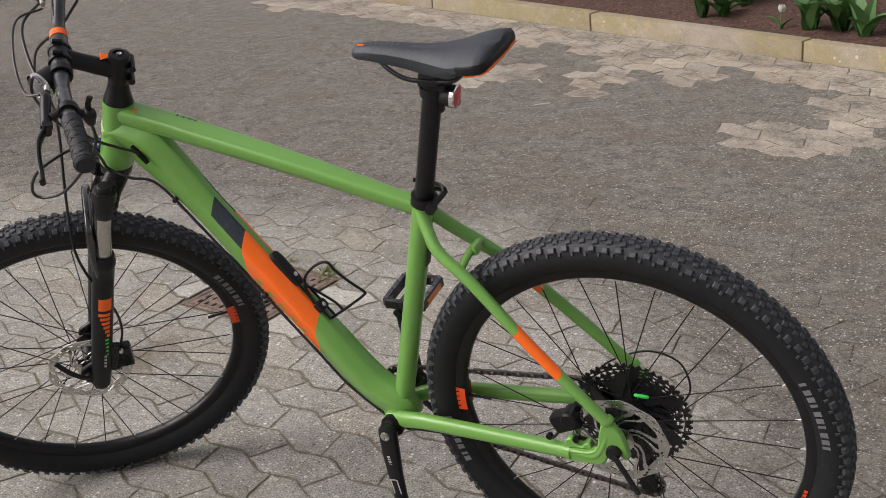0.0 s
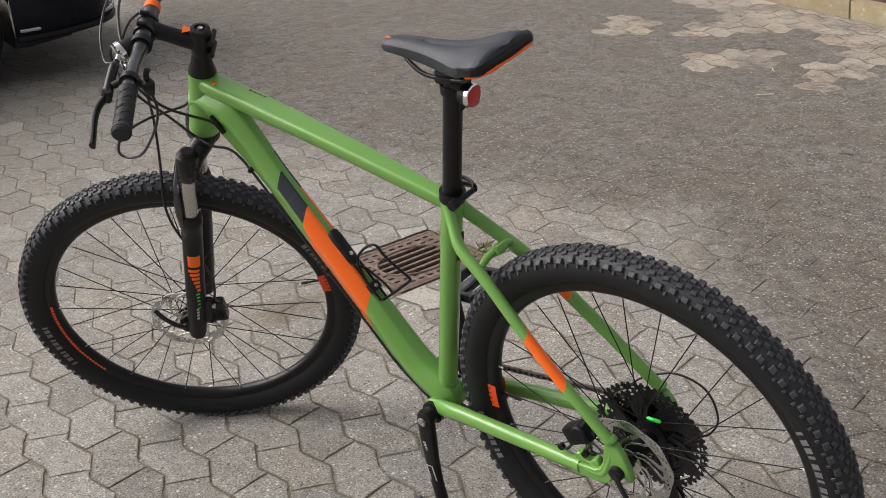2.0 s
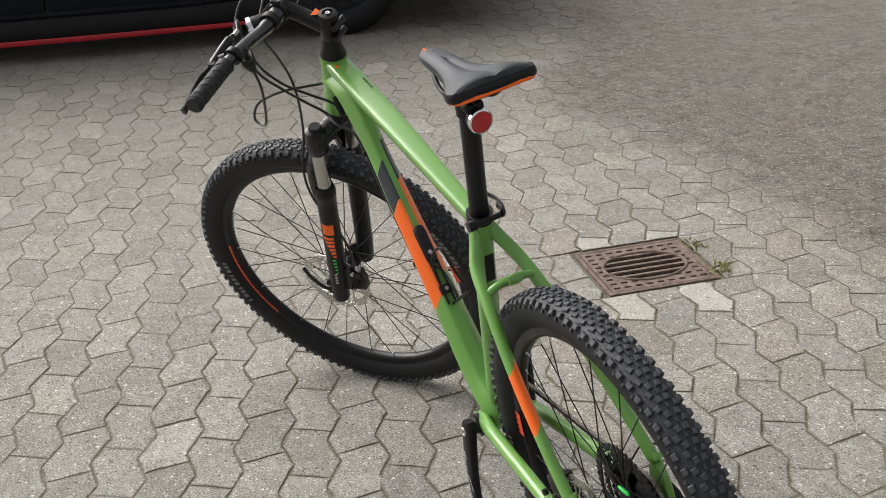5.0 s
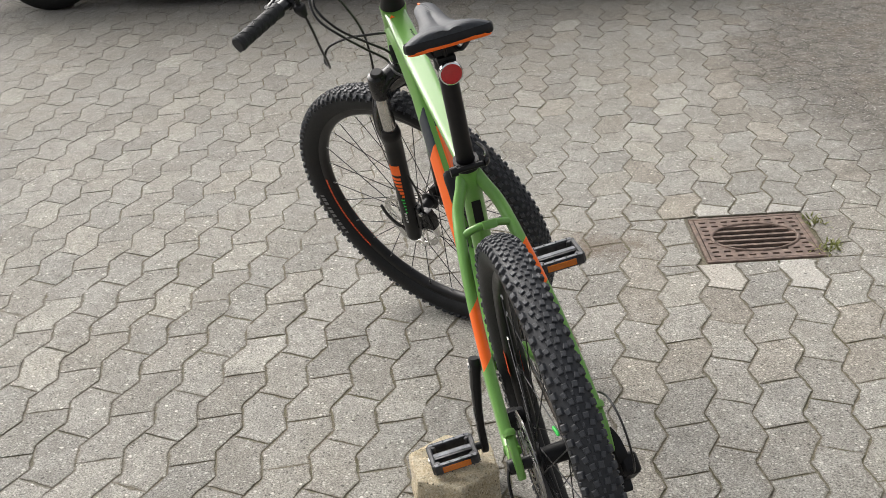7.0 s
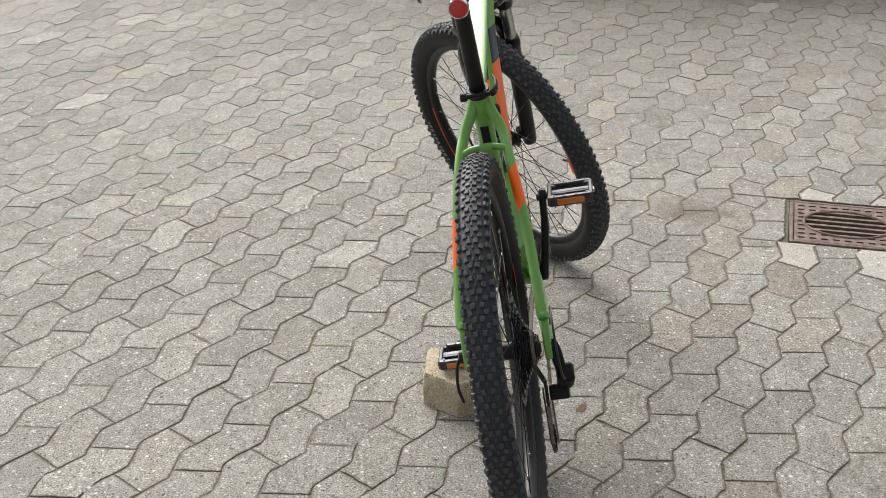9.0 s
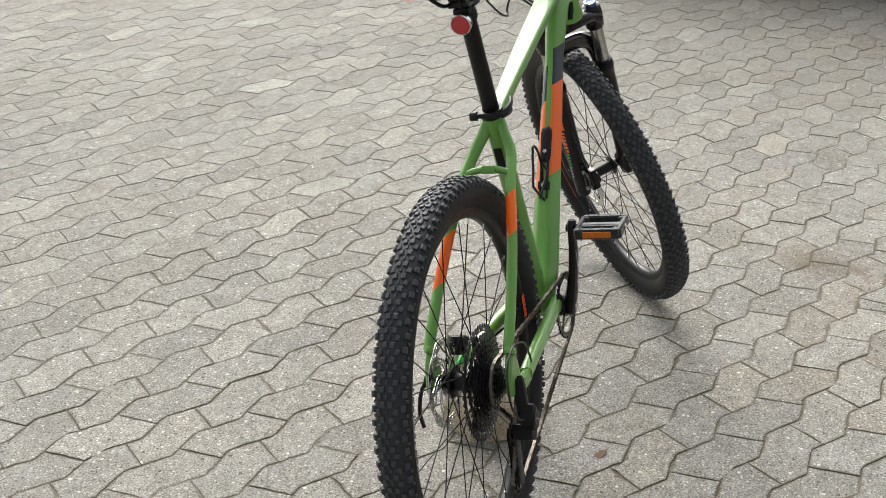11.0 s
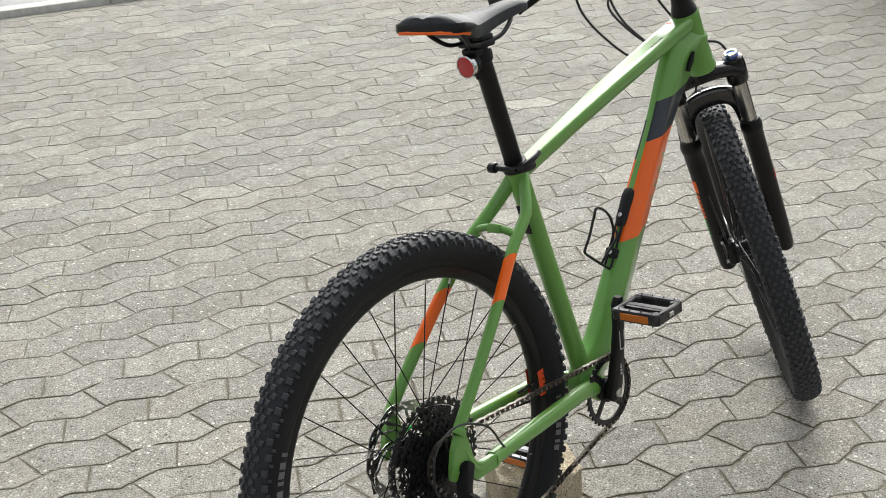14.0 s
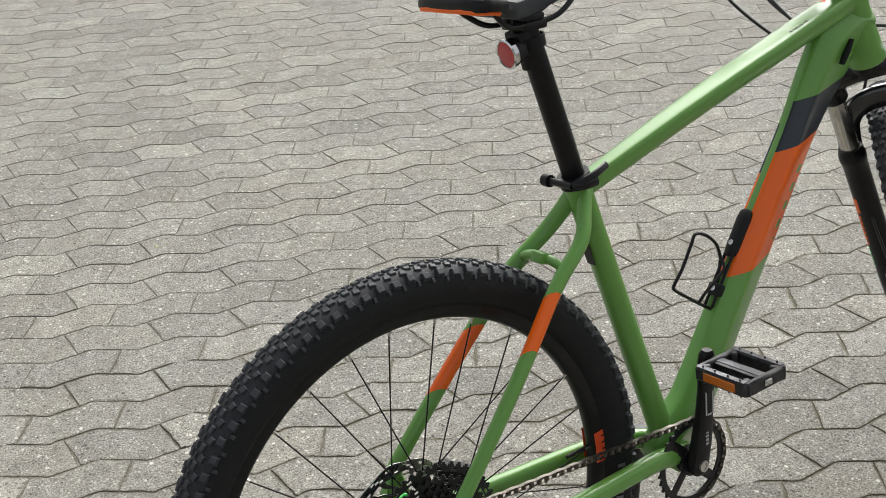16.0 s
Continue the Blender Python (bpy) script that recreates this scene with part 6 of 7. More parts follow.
def build_drive():
    left_a, right_a = BB + Vector((0, 0.062, 0)), BB + Vector((0, -0.060, 0))
    crank = part("crankset", lathe([(-0.066, 0.0), (-0.066, 0.010), (-0.050, 0.013), (-0.040, 0.021), (-0.037, 0.021), (-0.037, 0.0)], "y", 24, m=Matrix.Translation(BB)), M_BLACK, bike, "black one-ring crankset")
    part("bottom_bracket_cup", lathe([(0.0366, 0.0), (0.0366, 0.0215), (0.0450, 0.0215), (0.0465, 0.015), (0.056, 0.013), (0.056, 0.0)], "y", 28, m=Matrix.Translation(BB)), M_BLACK, crank)
    for a, b, s in ((left_a, CRANK_L, 1), (right_a, CRANK_R, -1)):
        # the section's broad side lies in the wheel plane
        arm = part("crank_arm", crank_arm(a, b), M_BLACK, crank, "black crank arm with grey print")
        part("crank_bolt", lathe([(0.0, 0.0), (0.0, 0.009), (0.003, 0.0085), (0.003, 0.0055), (0.0015, 0.005), (0.0015, 0.0)], "y", 18, m=Matrix.Translation(a + Vector((0, s * 0.0102, 0))) @ Matrix.Diagonal((1, s, 1, 1))), M_STEEL, crank, "bright crank bolt")
        d = (b - a).normalized()
        rot = Matrix.Rotation(math.atan2(d.x, d.z), 4, "Y")
        for at, size in ((0.30, (0.010, 0.0006, 0.026)), (0.62, (0.014, 0.0006, 0.038))):
            p = a.lerp(b, at) + Vector((0, s * (0.0134 if at < 0.5 else 0.0126), 0))
            bm = bmesh.new()
            if at < 0.5:
                for k in range(5):
                    block((0.0055, 0.0006, 0.0036), pose(0, 0, (k - 2) * 0.0058), 0, bm)
            else:
                for k in (-1, 1):
                    block((0.0025, 0.0006, 0.036), pose(k * 0.0065, 0, 0), 0, bm)
                block((0.0085, 0.0006, 0.0025), pose(0, 0, 0.0175), 0, bm)
                block((0.0085, 0.0006, 0.0025), pose(0, 0, -0.0175), 0, bm)
            part("crank_print", bm, M_WHITE_PRINT, crank, "grey bars of print", Matrix.Translation(p) @ rot, smooth=False)
    ring = gear(0.0665, 0.0125, 0.003)
    spokes_bar(ring, 4, 0.012, 0.057, 0.0075, 0, 0.004, 0.25, 0.5)
    lathe([(-0.003, 0.012), (-0.003, 0.022), (0.003, 0.022), (0.003, 0.012)], "y", 24, ring, closed=True)
    part("chainring", ring, M_CASSETTE, crank, "black toothed chainring", Matrix.Translation(BB + Vector((0, -0.048, 0))))
    build_pedal(bike, Vector((CRANK_R.x + 0.004, -0.138, CRANK_R.z - 0.003)))
    build_pedal(bike, Vector((CRANK_L.x, 0.148, CRANK_L.z)))
    # cassette: sprockets from large (inside) to small
    cass = part("cassette", lathe([(-0.060, 0.0), (-0.060, 0.016), (-0.022, 0.018), (-0.022, 0.0)], "y", 24), M_BLACK, bike, "wide black cassette", Matrix.Translation(AXLE_R))
    sizes = [0.1010, 0.0850, 0.0730, 0.0645, 0.0570, 0.0490, 0.0430, 0.0370, 0.0325, 0.0285, 0.0245, 0.0210]
    for k, r in enumerate(sizes):
        teeth = max(10, round(2 * math.pi * r / 0.0127))
        n, y = teeth * 6, -0.0225 - 0.0034 * k
        if r > 0.03:
            rings = [0.013, 0.020, 0.5 * (0.020 + r - 0.0135), r - 0.0135, r - 0.0112, r - 0.0072, r - 0.0052, r - 0.0026, r]
            arms = 6 if k < 3 else 5
            def rule(q, c, n=n, arms=arms, k=k):
                if q in (0, 3, 5):
                    return True
                if q == 4:  # lightening holes under the teeth
                    return k > 3 or c % 12 not in (4, 5, 6, 7)
                if q == 6:
                    return c % 6 in (1, 2, 3, 4)
                if q == 7:
                    return c % 6 in (2, 3)
                turn = (c / n + 0.05 * k) * arms
                return turn % 1.0 < 0.30
        else:
            rings = [0.011, r - 0.0048, r - 0.0024, r]
            def rule(q, c):
                return q == 0 or (c % 6 in (1, 2, 3, 4) if q == 1 else c % 6 in (2, 3))
        bm = pierced(rings, n, Cells(len(rings) - 1, rule), y, 0.0018)
        for v in bm.verts:  # arms lean back
            d = math.hypot(v.co.x, v.co.z)
            v.co = Matrix.Rotation(-0.45 * min(1.0, max(0.0, (d - 0.020) / max(0.005, r - 0.0335))), 3, "Y") @ v.co
        part("sprocket", bm, M_CASSETTE, cass, smooth=False)
    # chain over ring, cassette and the two pulleys
    p1, p2 = Vector((0.010, -0.056, 0.264)), Vector((0.000, -0.058, 0.176))
    path = []
    def arc(c, r, a0, a1, y, n=14):
        for k in range(n + 1):
            a = radians(a0 + (a1 - a0) * k / n)
            path.append(Vector((c.x + r * math.cos(a), y, c.z + r * math.sin(a))))
    arc(BB, 0.0645, 96, -82, -0.048)
    arc(p2, 0.0235, -80, -250, -0.055)
    arc(p1, 0.0225, -60, 60, -0.054)
    arc(AXLE_R, 0.0415, 215, 96, -0.0475)
    path.append(path[0].copy())
    total, seg = 0.0, []
    for a, b in zip(path, path[1:]):
        seg.append((total, a, b))
        total += (b - a).length
    count = int(total / 0.0127 / 2) * 2
    bm = bmesh.new()
    i = 0
    for k in range(count):
        s = (k + 0.5) * total / count
        while i + 1 < len(seg) and seg[i + 1][0] < s:
            i += 1
        s0, a, b = seg[i]
        d = (b - a).normalized()
        p = a + d * (s - s0)
        m = Matrix.Translation(p) @ d.to_track_quat("X", "Y").to_matrix().to_4x4()
        wide = 0.0036 if k % 2 else 0.0026
        for e in (-1, 1):
            pl = bmesh.new()
            for z in (-1, 1):
                vs = [pl.verts.new((u * 0.0062, e * wide + z * 0.0006, v * 0.0040)) for u, v in ((-1.05, 0), (-0.8, 0.85), (-0.3, 0.7), (0.3, 0.7), (0.8, 0.85), (1.05, 0), (0.8, -0.85), (0.3, -0.7), (-0.3, -0.7), (-0.8, -0.85))]
                pl.faces.new(vs if z > 0 else vs[::-1])
            bmesh.ops.transform(pl, matrix=m, verts=pl.verts)
            join(bm, pl)
        sweep([m @ Vector((0.006, -0.0035, 0)), m @ Vector((0.006, 0.0035, 0))], 0.0034, 6, bm=bm, up=(0, 0, 1))
    tagged(part("chain", bm, M_CHAIN, bike, "oily steel roller chain", smooth=False), kind="stuff")
    # rear derailleur: knuckle, swinging arm and pulley cage
    body = smooth_path([(0.016, -0.076, 0.366), (0.004, -0.083, 0.354), (-0.006, -0.087, 0.336), (-0.008, -0.090, 0.318)], 4)
    nb = len(body) - 1
    mech = part("rear_derailleur", sweep(body, [(0.0105 - 0.001 * k / nb, 0.0115 - 0.0015 * k / nb) for k in range(nb + 1)], 16, up=(0, 1, 0), power=5.0), M_MECH, bike, "boxy black rear derailleur")
    part("derailleur_hanger", prism([(0.030, 0.376), (0.012, 0.384), (-0.010, 0.376), (-0.012, 0.352), (0.004, 0.339), (0.022, 0.344)], 0.007, "y", -0.0735, 0.002), M_BLACK, mech)
    part("swing_arm", block((0.050, 0.030, 0.036), Matrix.Translation((-0.004, -0.0945, 0.306)) @ Matrix.Rotation(0.8, 4, "Y") @ Matrix.Rotation(0.12, 4, "Z"), 0.005, None, 0, 1), M_MECH, mech)
    part("lower_knuckle", block((0.034, 0.036, 0.028), Matrix.Translation((0.010, -0.079, 0.266)) @ Matrix.Rotation(0.5, 4, "Y"), 0.005, None, 0, 2), M_MECH, mech)
    for y in (-0.0495, -0.0635):
        cg = bmesh.new()
        pts = [p1 + (p2 - p1) * t for t in (-0.12, 0.0, 0.3, 0.7, 1.0, 1.12)]
        sweep([(q.x, y, q.z) for q in pts], [(0.008, 0.0014), (0.016, 0.0014), (0.012, 0.0014), (0.012, 0.0014), (0.016, 0.0014), (0.008, 0.0014)], 12, up=(0, 1, 0), bm=cg)
        part("pulley_cage", cg, M_BLACK, mech)
    for c, r in ((p1, 0.0235), (p2, 0.0245)):
        bm = gear(r, 0.009, 0.003)
        spokes_bar(bm, 6, 0.004, r - 0.007, 0.002, 0, 0.003)
        part("jockey_wheel", bm, M_BLACK_MATT, mech, "", Matrix.Translation(c), smooth=False)
    part("cable_clamp", sweep([(-0.020, -0.108, 0.314), (-0.002, -0.112, 0.300)], 0.0012, 6), M_STEEL, mech, "bright cable end")
    # rear caliper between the stays, axle ends
    bm = block((0.050, 0.026, 0.034), Matrix.Translation((0.092, 0.050, 0.390)) @ Matrix.Rotation(0.45, 4, "Y"), 0.007, None, 0, 2)
    lathe([(-0.016, 0.0), (-0.016, 0.013), (-0.013, 0.015), (0.013, 0.015), (0.016, 0.012), (0.016, 0.0)], "y", 20, bm, m=Matrix.Translation((0.084, 0.050, 0.398)))
    part("rear_brake_caliper", bm, M_MECH, bike, "black hydraulic disc brake caliper")
    for x, z in ((0.118, 0.366), (0.072, 0.368)):
        part("caliper_bolt", lathe([(0.0, 0.0), (0.0, 0.0058), (0.007, 0.0058), (0.007, 0.003), (0.005, 0.0)], "y", 12, m=Matrix.Translation((x, 0.066, z))), M_BLACK, bike)
    bm = lathe([(0.074, 0.0), (0.0745, 0.013), (0.083, 0.012), (0.085, 0.006), (0.085, 0.0)], "y", 18, m=Matrix.Translation(AXLE_R))
    sweep(smooth_path([AXLE_R + Vector((0, 0.083, 0)), AXLE_R + Vector((-0.014, 0.090, -0.016)), AXLE_R + Vector((-0.030, 0.092, -0.046)), AXLE_R + Vector((-0.036, 0.086, -0.072))], 4), [(0.0055, 0.003)] * 13, 8, up=(0, 1, 0), bm=bm)
    part("quick_release", bm, M_BLACK, bike, "black quick-release lever")
    part("axle_nut", lathe([(-0.074, 0.0), (-0.0745, 0.012), (-0.084, 0.010), (-0.086, 0.0)], "y", 16, m=Matrix.Translation(AXLE_R)), M_BLACK, bike)
    part("spoke_tag", sweep([(-0.009, 0.0065, 0.4232), (-0.012, 0.0063, 0.4230), (-0.030, 0.0048, 0.4212), (-0.033, 0.0046, 0.4210)], [(0.0016, 0.0016), (0.0030, 0.0034), (0.0030, 0.0034), (0.0016, 0.0016)], 10), M_GREEN_NEON, bike, "bright green sleeve on a spoke")


build_drive()


def build_bottle_cage():
    base_a, base_b = 0.308, 0.382  # stations down the tube
    def on(u, h, y=0.0):
        return DOWN_A + DOWN_DIR * u + DOWN_UP * h + Vector((0, y, 0))
    pts = [on(base_a + (base_b - base_a) * t, 0.0395) for t in (0, 0.05, 0.2, 0.5, 0.8, 0.95, 1)]
    cage = part("bottle_cage", sweep(pts, [(0.006, 0.004), (0.0102, 0.0062), (0.0118, 0.0075), (0.0112, 0.0075), (0.0112, 0.0072), (0.0098, 0.006), (0.006, 0.004)], 14, up=DOWN_UP, power=2.6), M_BLACK_MATT, bike, "black wire bottle cage on a plastic base")
    part("cage_foot", block((0.018, 0.024, 0.012), Matrix.Translation(on(0.434, 0.0405)) @ Matrix.Rotation(math.atan2(-DOWN_DIR.z, DOWN_DIR.x), 4, "Y"), 0.003, None, 0, 2), M_BLACK_MATT, cage)
    for e in (-1, 1):
        part("cage_wire", sweep([on(base_b - 0.004, 0.042, 0.007 * e), on(0.462, 0.042, 0.007 * e)], 0.0024, 8), M_BLACK, cage)
    # one wire hoop standing off the tube, and the brace along the base
    corners = [(0.5705, 0.006, 0.5610), (0.5640, 0.006, 0.5830), (0.5460, 0.004, 0.6020), (0.5270, 0.002, 0.6130), (0.5150, 0.001, 0.6140), (0.5085, 0.000, 0.6050), (0.5030, 0.000, 0.5970), (0.4820, -0.004, 0.5740), (0.4610, -0.007, 0.5560), (0.4630, -0.007, 0.5480), (0.4850, -0.005, 0.5310), (0.5097, -0.003, 0.5127), (0.5420, -0.001, 0.4905), (0.5510, 0.001, 0.4900), (0.5560, 0.003, 0.5000), (0.5620, 0.005, 0.5300), (0.5705, 0.006, 0.5610)]
    part("cage_wire", sweep(smooth_path(corners, 4), 0.0026, 8), M_BLACK, cage, "black bent wire hoop")
    brace = [(0.5100, -0.004, 0.5125), (0.5250, -0.006, 0.5260), (0.5460, -0.007, 0.5380), (0.5640, -0.006, 0.5500), (0.5700, 0.004, 0.5610)]
    part("cage_wire", sweep(smooth_path(brace, 4), 0.0024, 8), M_BLACK, cage)
    for u in (0.362, 0.434):
        part("cage_bolt", lathe([(0.0, 0.0), (0.0, 0.0042), (0.003, 0.0042), (0.003, 0.002), (0.002, 0.0)], "z", 10, m=Matrix.Translation(on(u, 0.0450)) @ DOWN_UP.to_track_quat("Z", "Y").to_matrix().to_4x4()), M_STEEL, cage)


build_bottle_cage()


def build_cables():
    def st(x, y, z):
        return STEERED @ Vector((x, y, z))
    def cable(points, r=0.0025, label="black cable housing", name="cable"):
        return part(name, sweep(smooth_path(points, 7), r, 8), M_CABLE, bike, label)
    under = [DOWN_A + DOWN_DIR * u - DOWN_UP * h + Vector((0, 0.009, 0)) for u, h in ((0.09, 0.045), (0.2, 0.0385), (0.35, 0.0385), (0.5, 0.0390), (0.59, 0.0380))]
    # front brake: from the far lever round the stem, then down before the head to the leg
    cable([st(0.118, -0.140, 0.118), st(0.150, -0.080, 0.105), st(0.140, 0.000, 0.085), st(0.115, 0.050, 0.060), st(0.102, 0.032, 0.000), st(0.096, 0.012, -0.060), st(0.092, 0.004, -0.120), st(0.086, 0.014, -0.200), st(0.076, 0.052, -0.270), st(0.052, 0.066, -0.330), st(0.004, 0.062, -0.420), st(-0.012, 0.058, -0.480), st(-0.010, 0.056, -0.535)], 0.0026, "black front brake hose")
    # rear brake: from the near lever back past the head and under the down tube
    cable([st(0.117, 0.120, 0.121), st(0.135, 0.090, 0.118), st(0.138, 0.080, 0.080), st(0.115, 0.110, 0.060), st(0.080, 0.130, 0.040), st(0.050, 0.112, 0.000), st(0.030, 0.070, -0.060), st(0.016, 0.036, -0.106), Vector((0.858, 0.030, 0.770)), under[0], under[1], under[2], under[3], under[4], BB + Vector((0.0, 0.012, -0.026)), Vector((0.38, 0.036, 0.300)), Vector((0.28, 0.050, 0.316)), Vector((0.17, 0.058, 0.326)), Vector((0.12, 0.056, 0.350)), Vector((0.098, 0.052, 0.382))], 0.0026, "black rear brake hose")
    # gear cable: from the far pod round the front to the port in the head
    cable([st(0.058, -0.186, 0.092), st(0.090, -0.130, 0.070), st(0.130, -0.040, 0.080), st(0.128, 0.060, 0.075), st(0.095, 0.118, 0.062), st(0.052, 0.114, 0.018), st(0.008, 0.086, -0.022), st(-0.018, 0.070, -0.042), Vector((0.824, 0.028, 0.816))], 0.0026, "black gear cable housing")
    # lockout cable: near pod, a hanging loop, before the head to the far fork cap
    cable([st(0.054, 0.184, 0.100), st(0.047, 0.181, 0.060), st(0.060, 0.162, 0.000), st(0.090, 0.126, -0.080), st(0.122, 0.098, -0.118), st(0.142, 0.088, -0.114), st(0.136, 0.072, -0.088), st(0.100, 0.045, -0.072), st(0.065, 0.015, -0.073), st(0.040, -0.014, -0.080), st(0.034, -0.046, -0.092), st(0.030, -0.058, -0.112)], 0.0026, "black lockout cable housing")
    # second hose crossing ahead of the bar
    cable([st(0.118, -0.110, 0.120), st(0.160, -0.060, 0.125), st(0.164, 0.030, 0.110), st(0.150, 0.085, 0.085), st(0.128, 0.112, 0.100)], 0.0020, "thin black lead")
    # loop from the right stay to the derailleur
    cable([Vector((0.150, -0.066, 0.330)), Vector((0.110, -0.074, 0.350)), Vector((0.070, -0.082, 0.405)), Vector((0.015, -0.086, 0.436)), Vector((-0.024, -0.088, 0.440)), Vector((-0.060, -0.090, 0.420)), Vector((-0.072, -0.092, 0.370)), Vector((-0.052, -0.094, 0.330)), Vector((-0.024, -0.096, 0.312))], 0.0019, "black loop of gear cable")
    # clips under the down tube
    for u in (0.13, 0.36):
        p = DOWN_A + DOWN_DIR * u - DOWN_UP * 0.038 + Vector((0, 0.009, 0))
        part("cable_clip", block((0.012, 0.012, 0.008), Matrix.Translation(p) @ Matrix.Rotation(0.9, 4, "Y"), 0.002), M_BLACK_MATT, bike)


build_cables()
# small prints on the top tube: a row of dark bars and an orange dot
bm = bmesh.new()
for k in range(7):
    x = 0.752 - 0.0058 * k
    z = 0.8570 + (x - 0.752) * 0.235 + 0.0177
    block((0.0026, 0.0014 if k % 2 else 0.0046, 0.0006), Matrix.Translation((x, -0.013, z)) @ Matrix.Rotation(-0.20, 4, "Y"), 0, bm)
part("top_tube_print", bm, M_BLACK_MATT, frame_part, "row of small dark print bars", smooth=False)
part("head_dot", prism([(-0.006, -0.005), (0.006, 0.0), (-0.006, 0.006)], 0.0006, "z", 0.0, bm=None), M_ORANGE, frame_part, "small orange print").matrix_basis = pose(0.822, 0.010, 0.8910, 0, -13.5, 0)

# ---- the block under the pedal ----


def block_material():
    n = Nodes("yellowish_concrete")
    pos = n.place()
    base = n.mix(n.grey(n.noise(pos, 14.0, 5, 0.65), 0.35, 0.65), (0.54, 0.425, 0.245), (0.78, 0.66, 0.455))
    base = n.mix(n.grey(n.noise(pos, 38.0, 5, 0.75), 0.46, 0.60, 0.0, 0.60), base, (0.64, 0.585, 0.455))
    base = n.mix(n.grey(n.noise(pos, 55.0, 5, 0.75, 0.4), 0.52, 0.66, 0.0, 0.60), base, (0.20, 0.155, 0.075))
    grain = n.noise(pos, 230.0, 4, 0.75)
    base = n.mix(n.grey(grain, 0.38, 0.62), n.mix(0.40, base, (0.16, 0.125, 0.07)), n.mix(0.35, base, (0.84, 0.79, 0.66)))
    base = speckle(n, pos, base, 150.0, (0.80, 0.76, 0.66), (0.07, 0.055, 0.035), 0.22, 0.20, 0.36, 0.85)
    n.color(base)
    n.put(Roughness=0.92, Specular_IOR_Level=0.22)
    n.bump(n.math("ADD", grain, n.noise(pos, 70.0, 4, 0.75)), 0.9, 0.006)
    return n.mat


def rough_block(rx, ry, height, per_side=14):
    """A cast hexagonal block: worn edges, pitted faces, its outline slightly out of true."""
    corner = [Vector((rx * math.cos(radians(60 * k)), ry * math.sin(radians(60 * k)))) for k in range(6)]
    line = [corner[k].lerp(corner[(k + 1) % 6], (i + 0.5) / per_side) for k in range(6) for i in range(per_side)]
    levels = [(0.0, 1.0)] + [(height * (0.03 + 0.87 * i / 9), 1.0) for i in range(10)] + [(height * 0.955, 0.990), (height * 0.99, 0.965), (height, 0.935)] + [(height, 0.85 - 0.11 * i) for i in range(8)]
    bm = bmesh.new()
    rings = []
    for z, k in levels:
        ring = []
        for p in line:
            q = Vector((p.x * k, p.y * k, z))
            out = Vector((p.x, p.y, 0)).normalized() if k > 0.97 else Vector((0, 0, 1))
            d = 0.0030 * noise.noise(q * 30) + 0.0022 * noise.noise(q * 85) + 0.0012 * noise.noise(q * 210)
            worn = -0.004 * max(0.0, noise.noise(q * 45)) if 0.93 < k < 0.995 else 0.0
            ring.append(bm.verts.new(q + out * ((d + worn) if z > 0 else 0.0)))
        rings.append(ring)
    n = len(line)
    for a, b in zip(rings, rings[1:]):
        for i in range(n):
            bm.faces.new((a[i], a[(i + 1) % n], b[(i + 1) % n], b[i]))
    bm.faces.new(rings[0][::-1]), bm.faces.new(rings[-1])
    return bm


own = rough_block(0.099, 0.095, 0.082)
stone_block = mesh_object("stone_block", own, block_material())
stone_block.matrix_basis = pose(0.437, 0.166, 0.0, 0, 0, -2)
tagged(stone_block, "yellowish hexagonal concrete paving block under the bicycle pedal", "stone block")

# ---- parked car beside the yard ----
M_CAR = plain("dark_car_paint", (0.004, 0.006, 0.012), 0.14, 0.0, 0.15, 30, 0.0, 0.0, 0.22)
M_CAR_TRIM = plain("black_car_plastic", (0.008, 0.008, 0.009), 0.5, 0.0, 0.2, 60, 0.1, 0.0, 0.25)
M_CAR_TYRE = rubber("car_tyre", (0.009, 0.009, 0.009), 0.3)
M_CAR_RIM = plain("black_steel_rim", (0.009, 0.010, 0.012), 0.45, 0.0, 0.3, 40, 0.0, 0.0, 0.25)
M_RUST = plain("rusty_hub", (0.10, 0.035, 0.02), 0.8, 0.3, 0.4, 80)
M_GLASS = plain("car_glass", (0.01, 0.012, 0.014), 0.05, 0.0, 0.1, 20)
M_STRIPE = plain("red_stripe", (0.42, 0.012, 0.02), 0.35, 0.0, 0.1, 30)
M_SILVER = plain("silver_trim", (0.45, 0.46, 0.48), 0.25, 0.9, 0.1, 40)


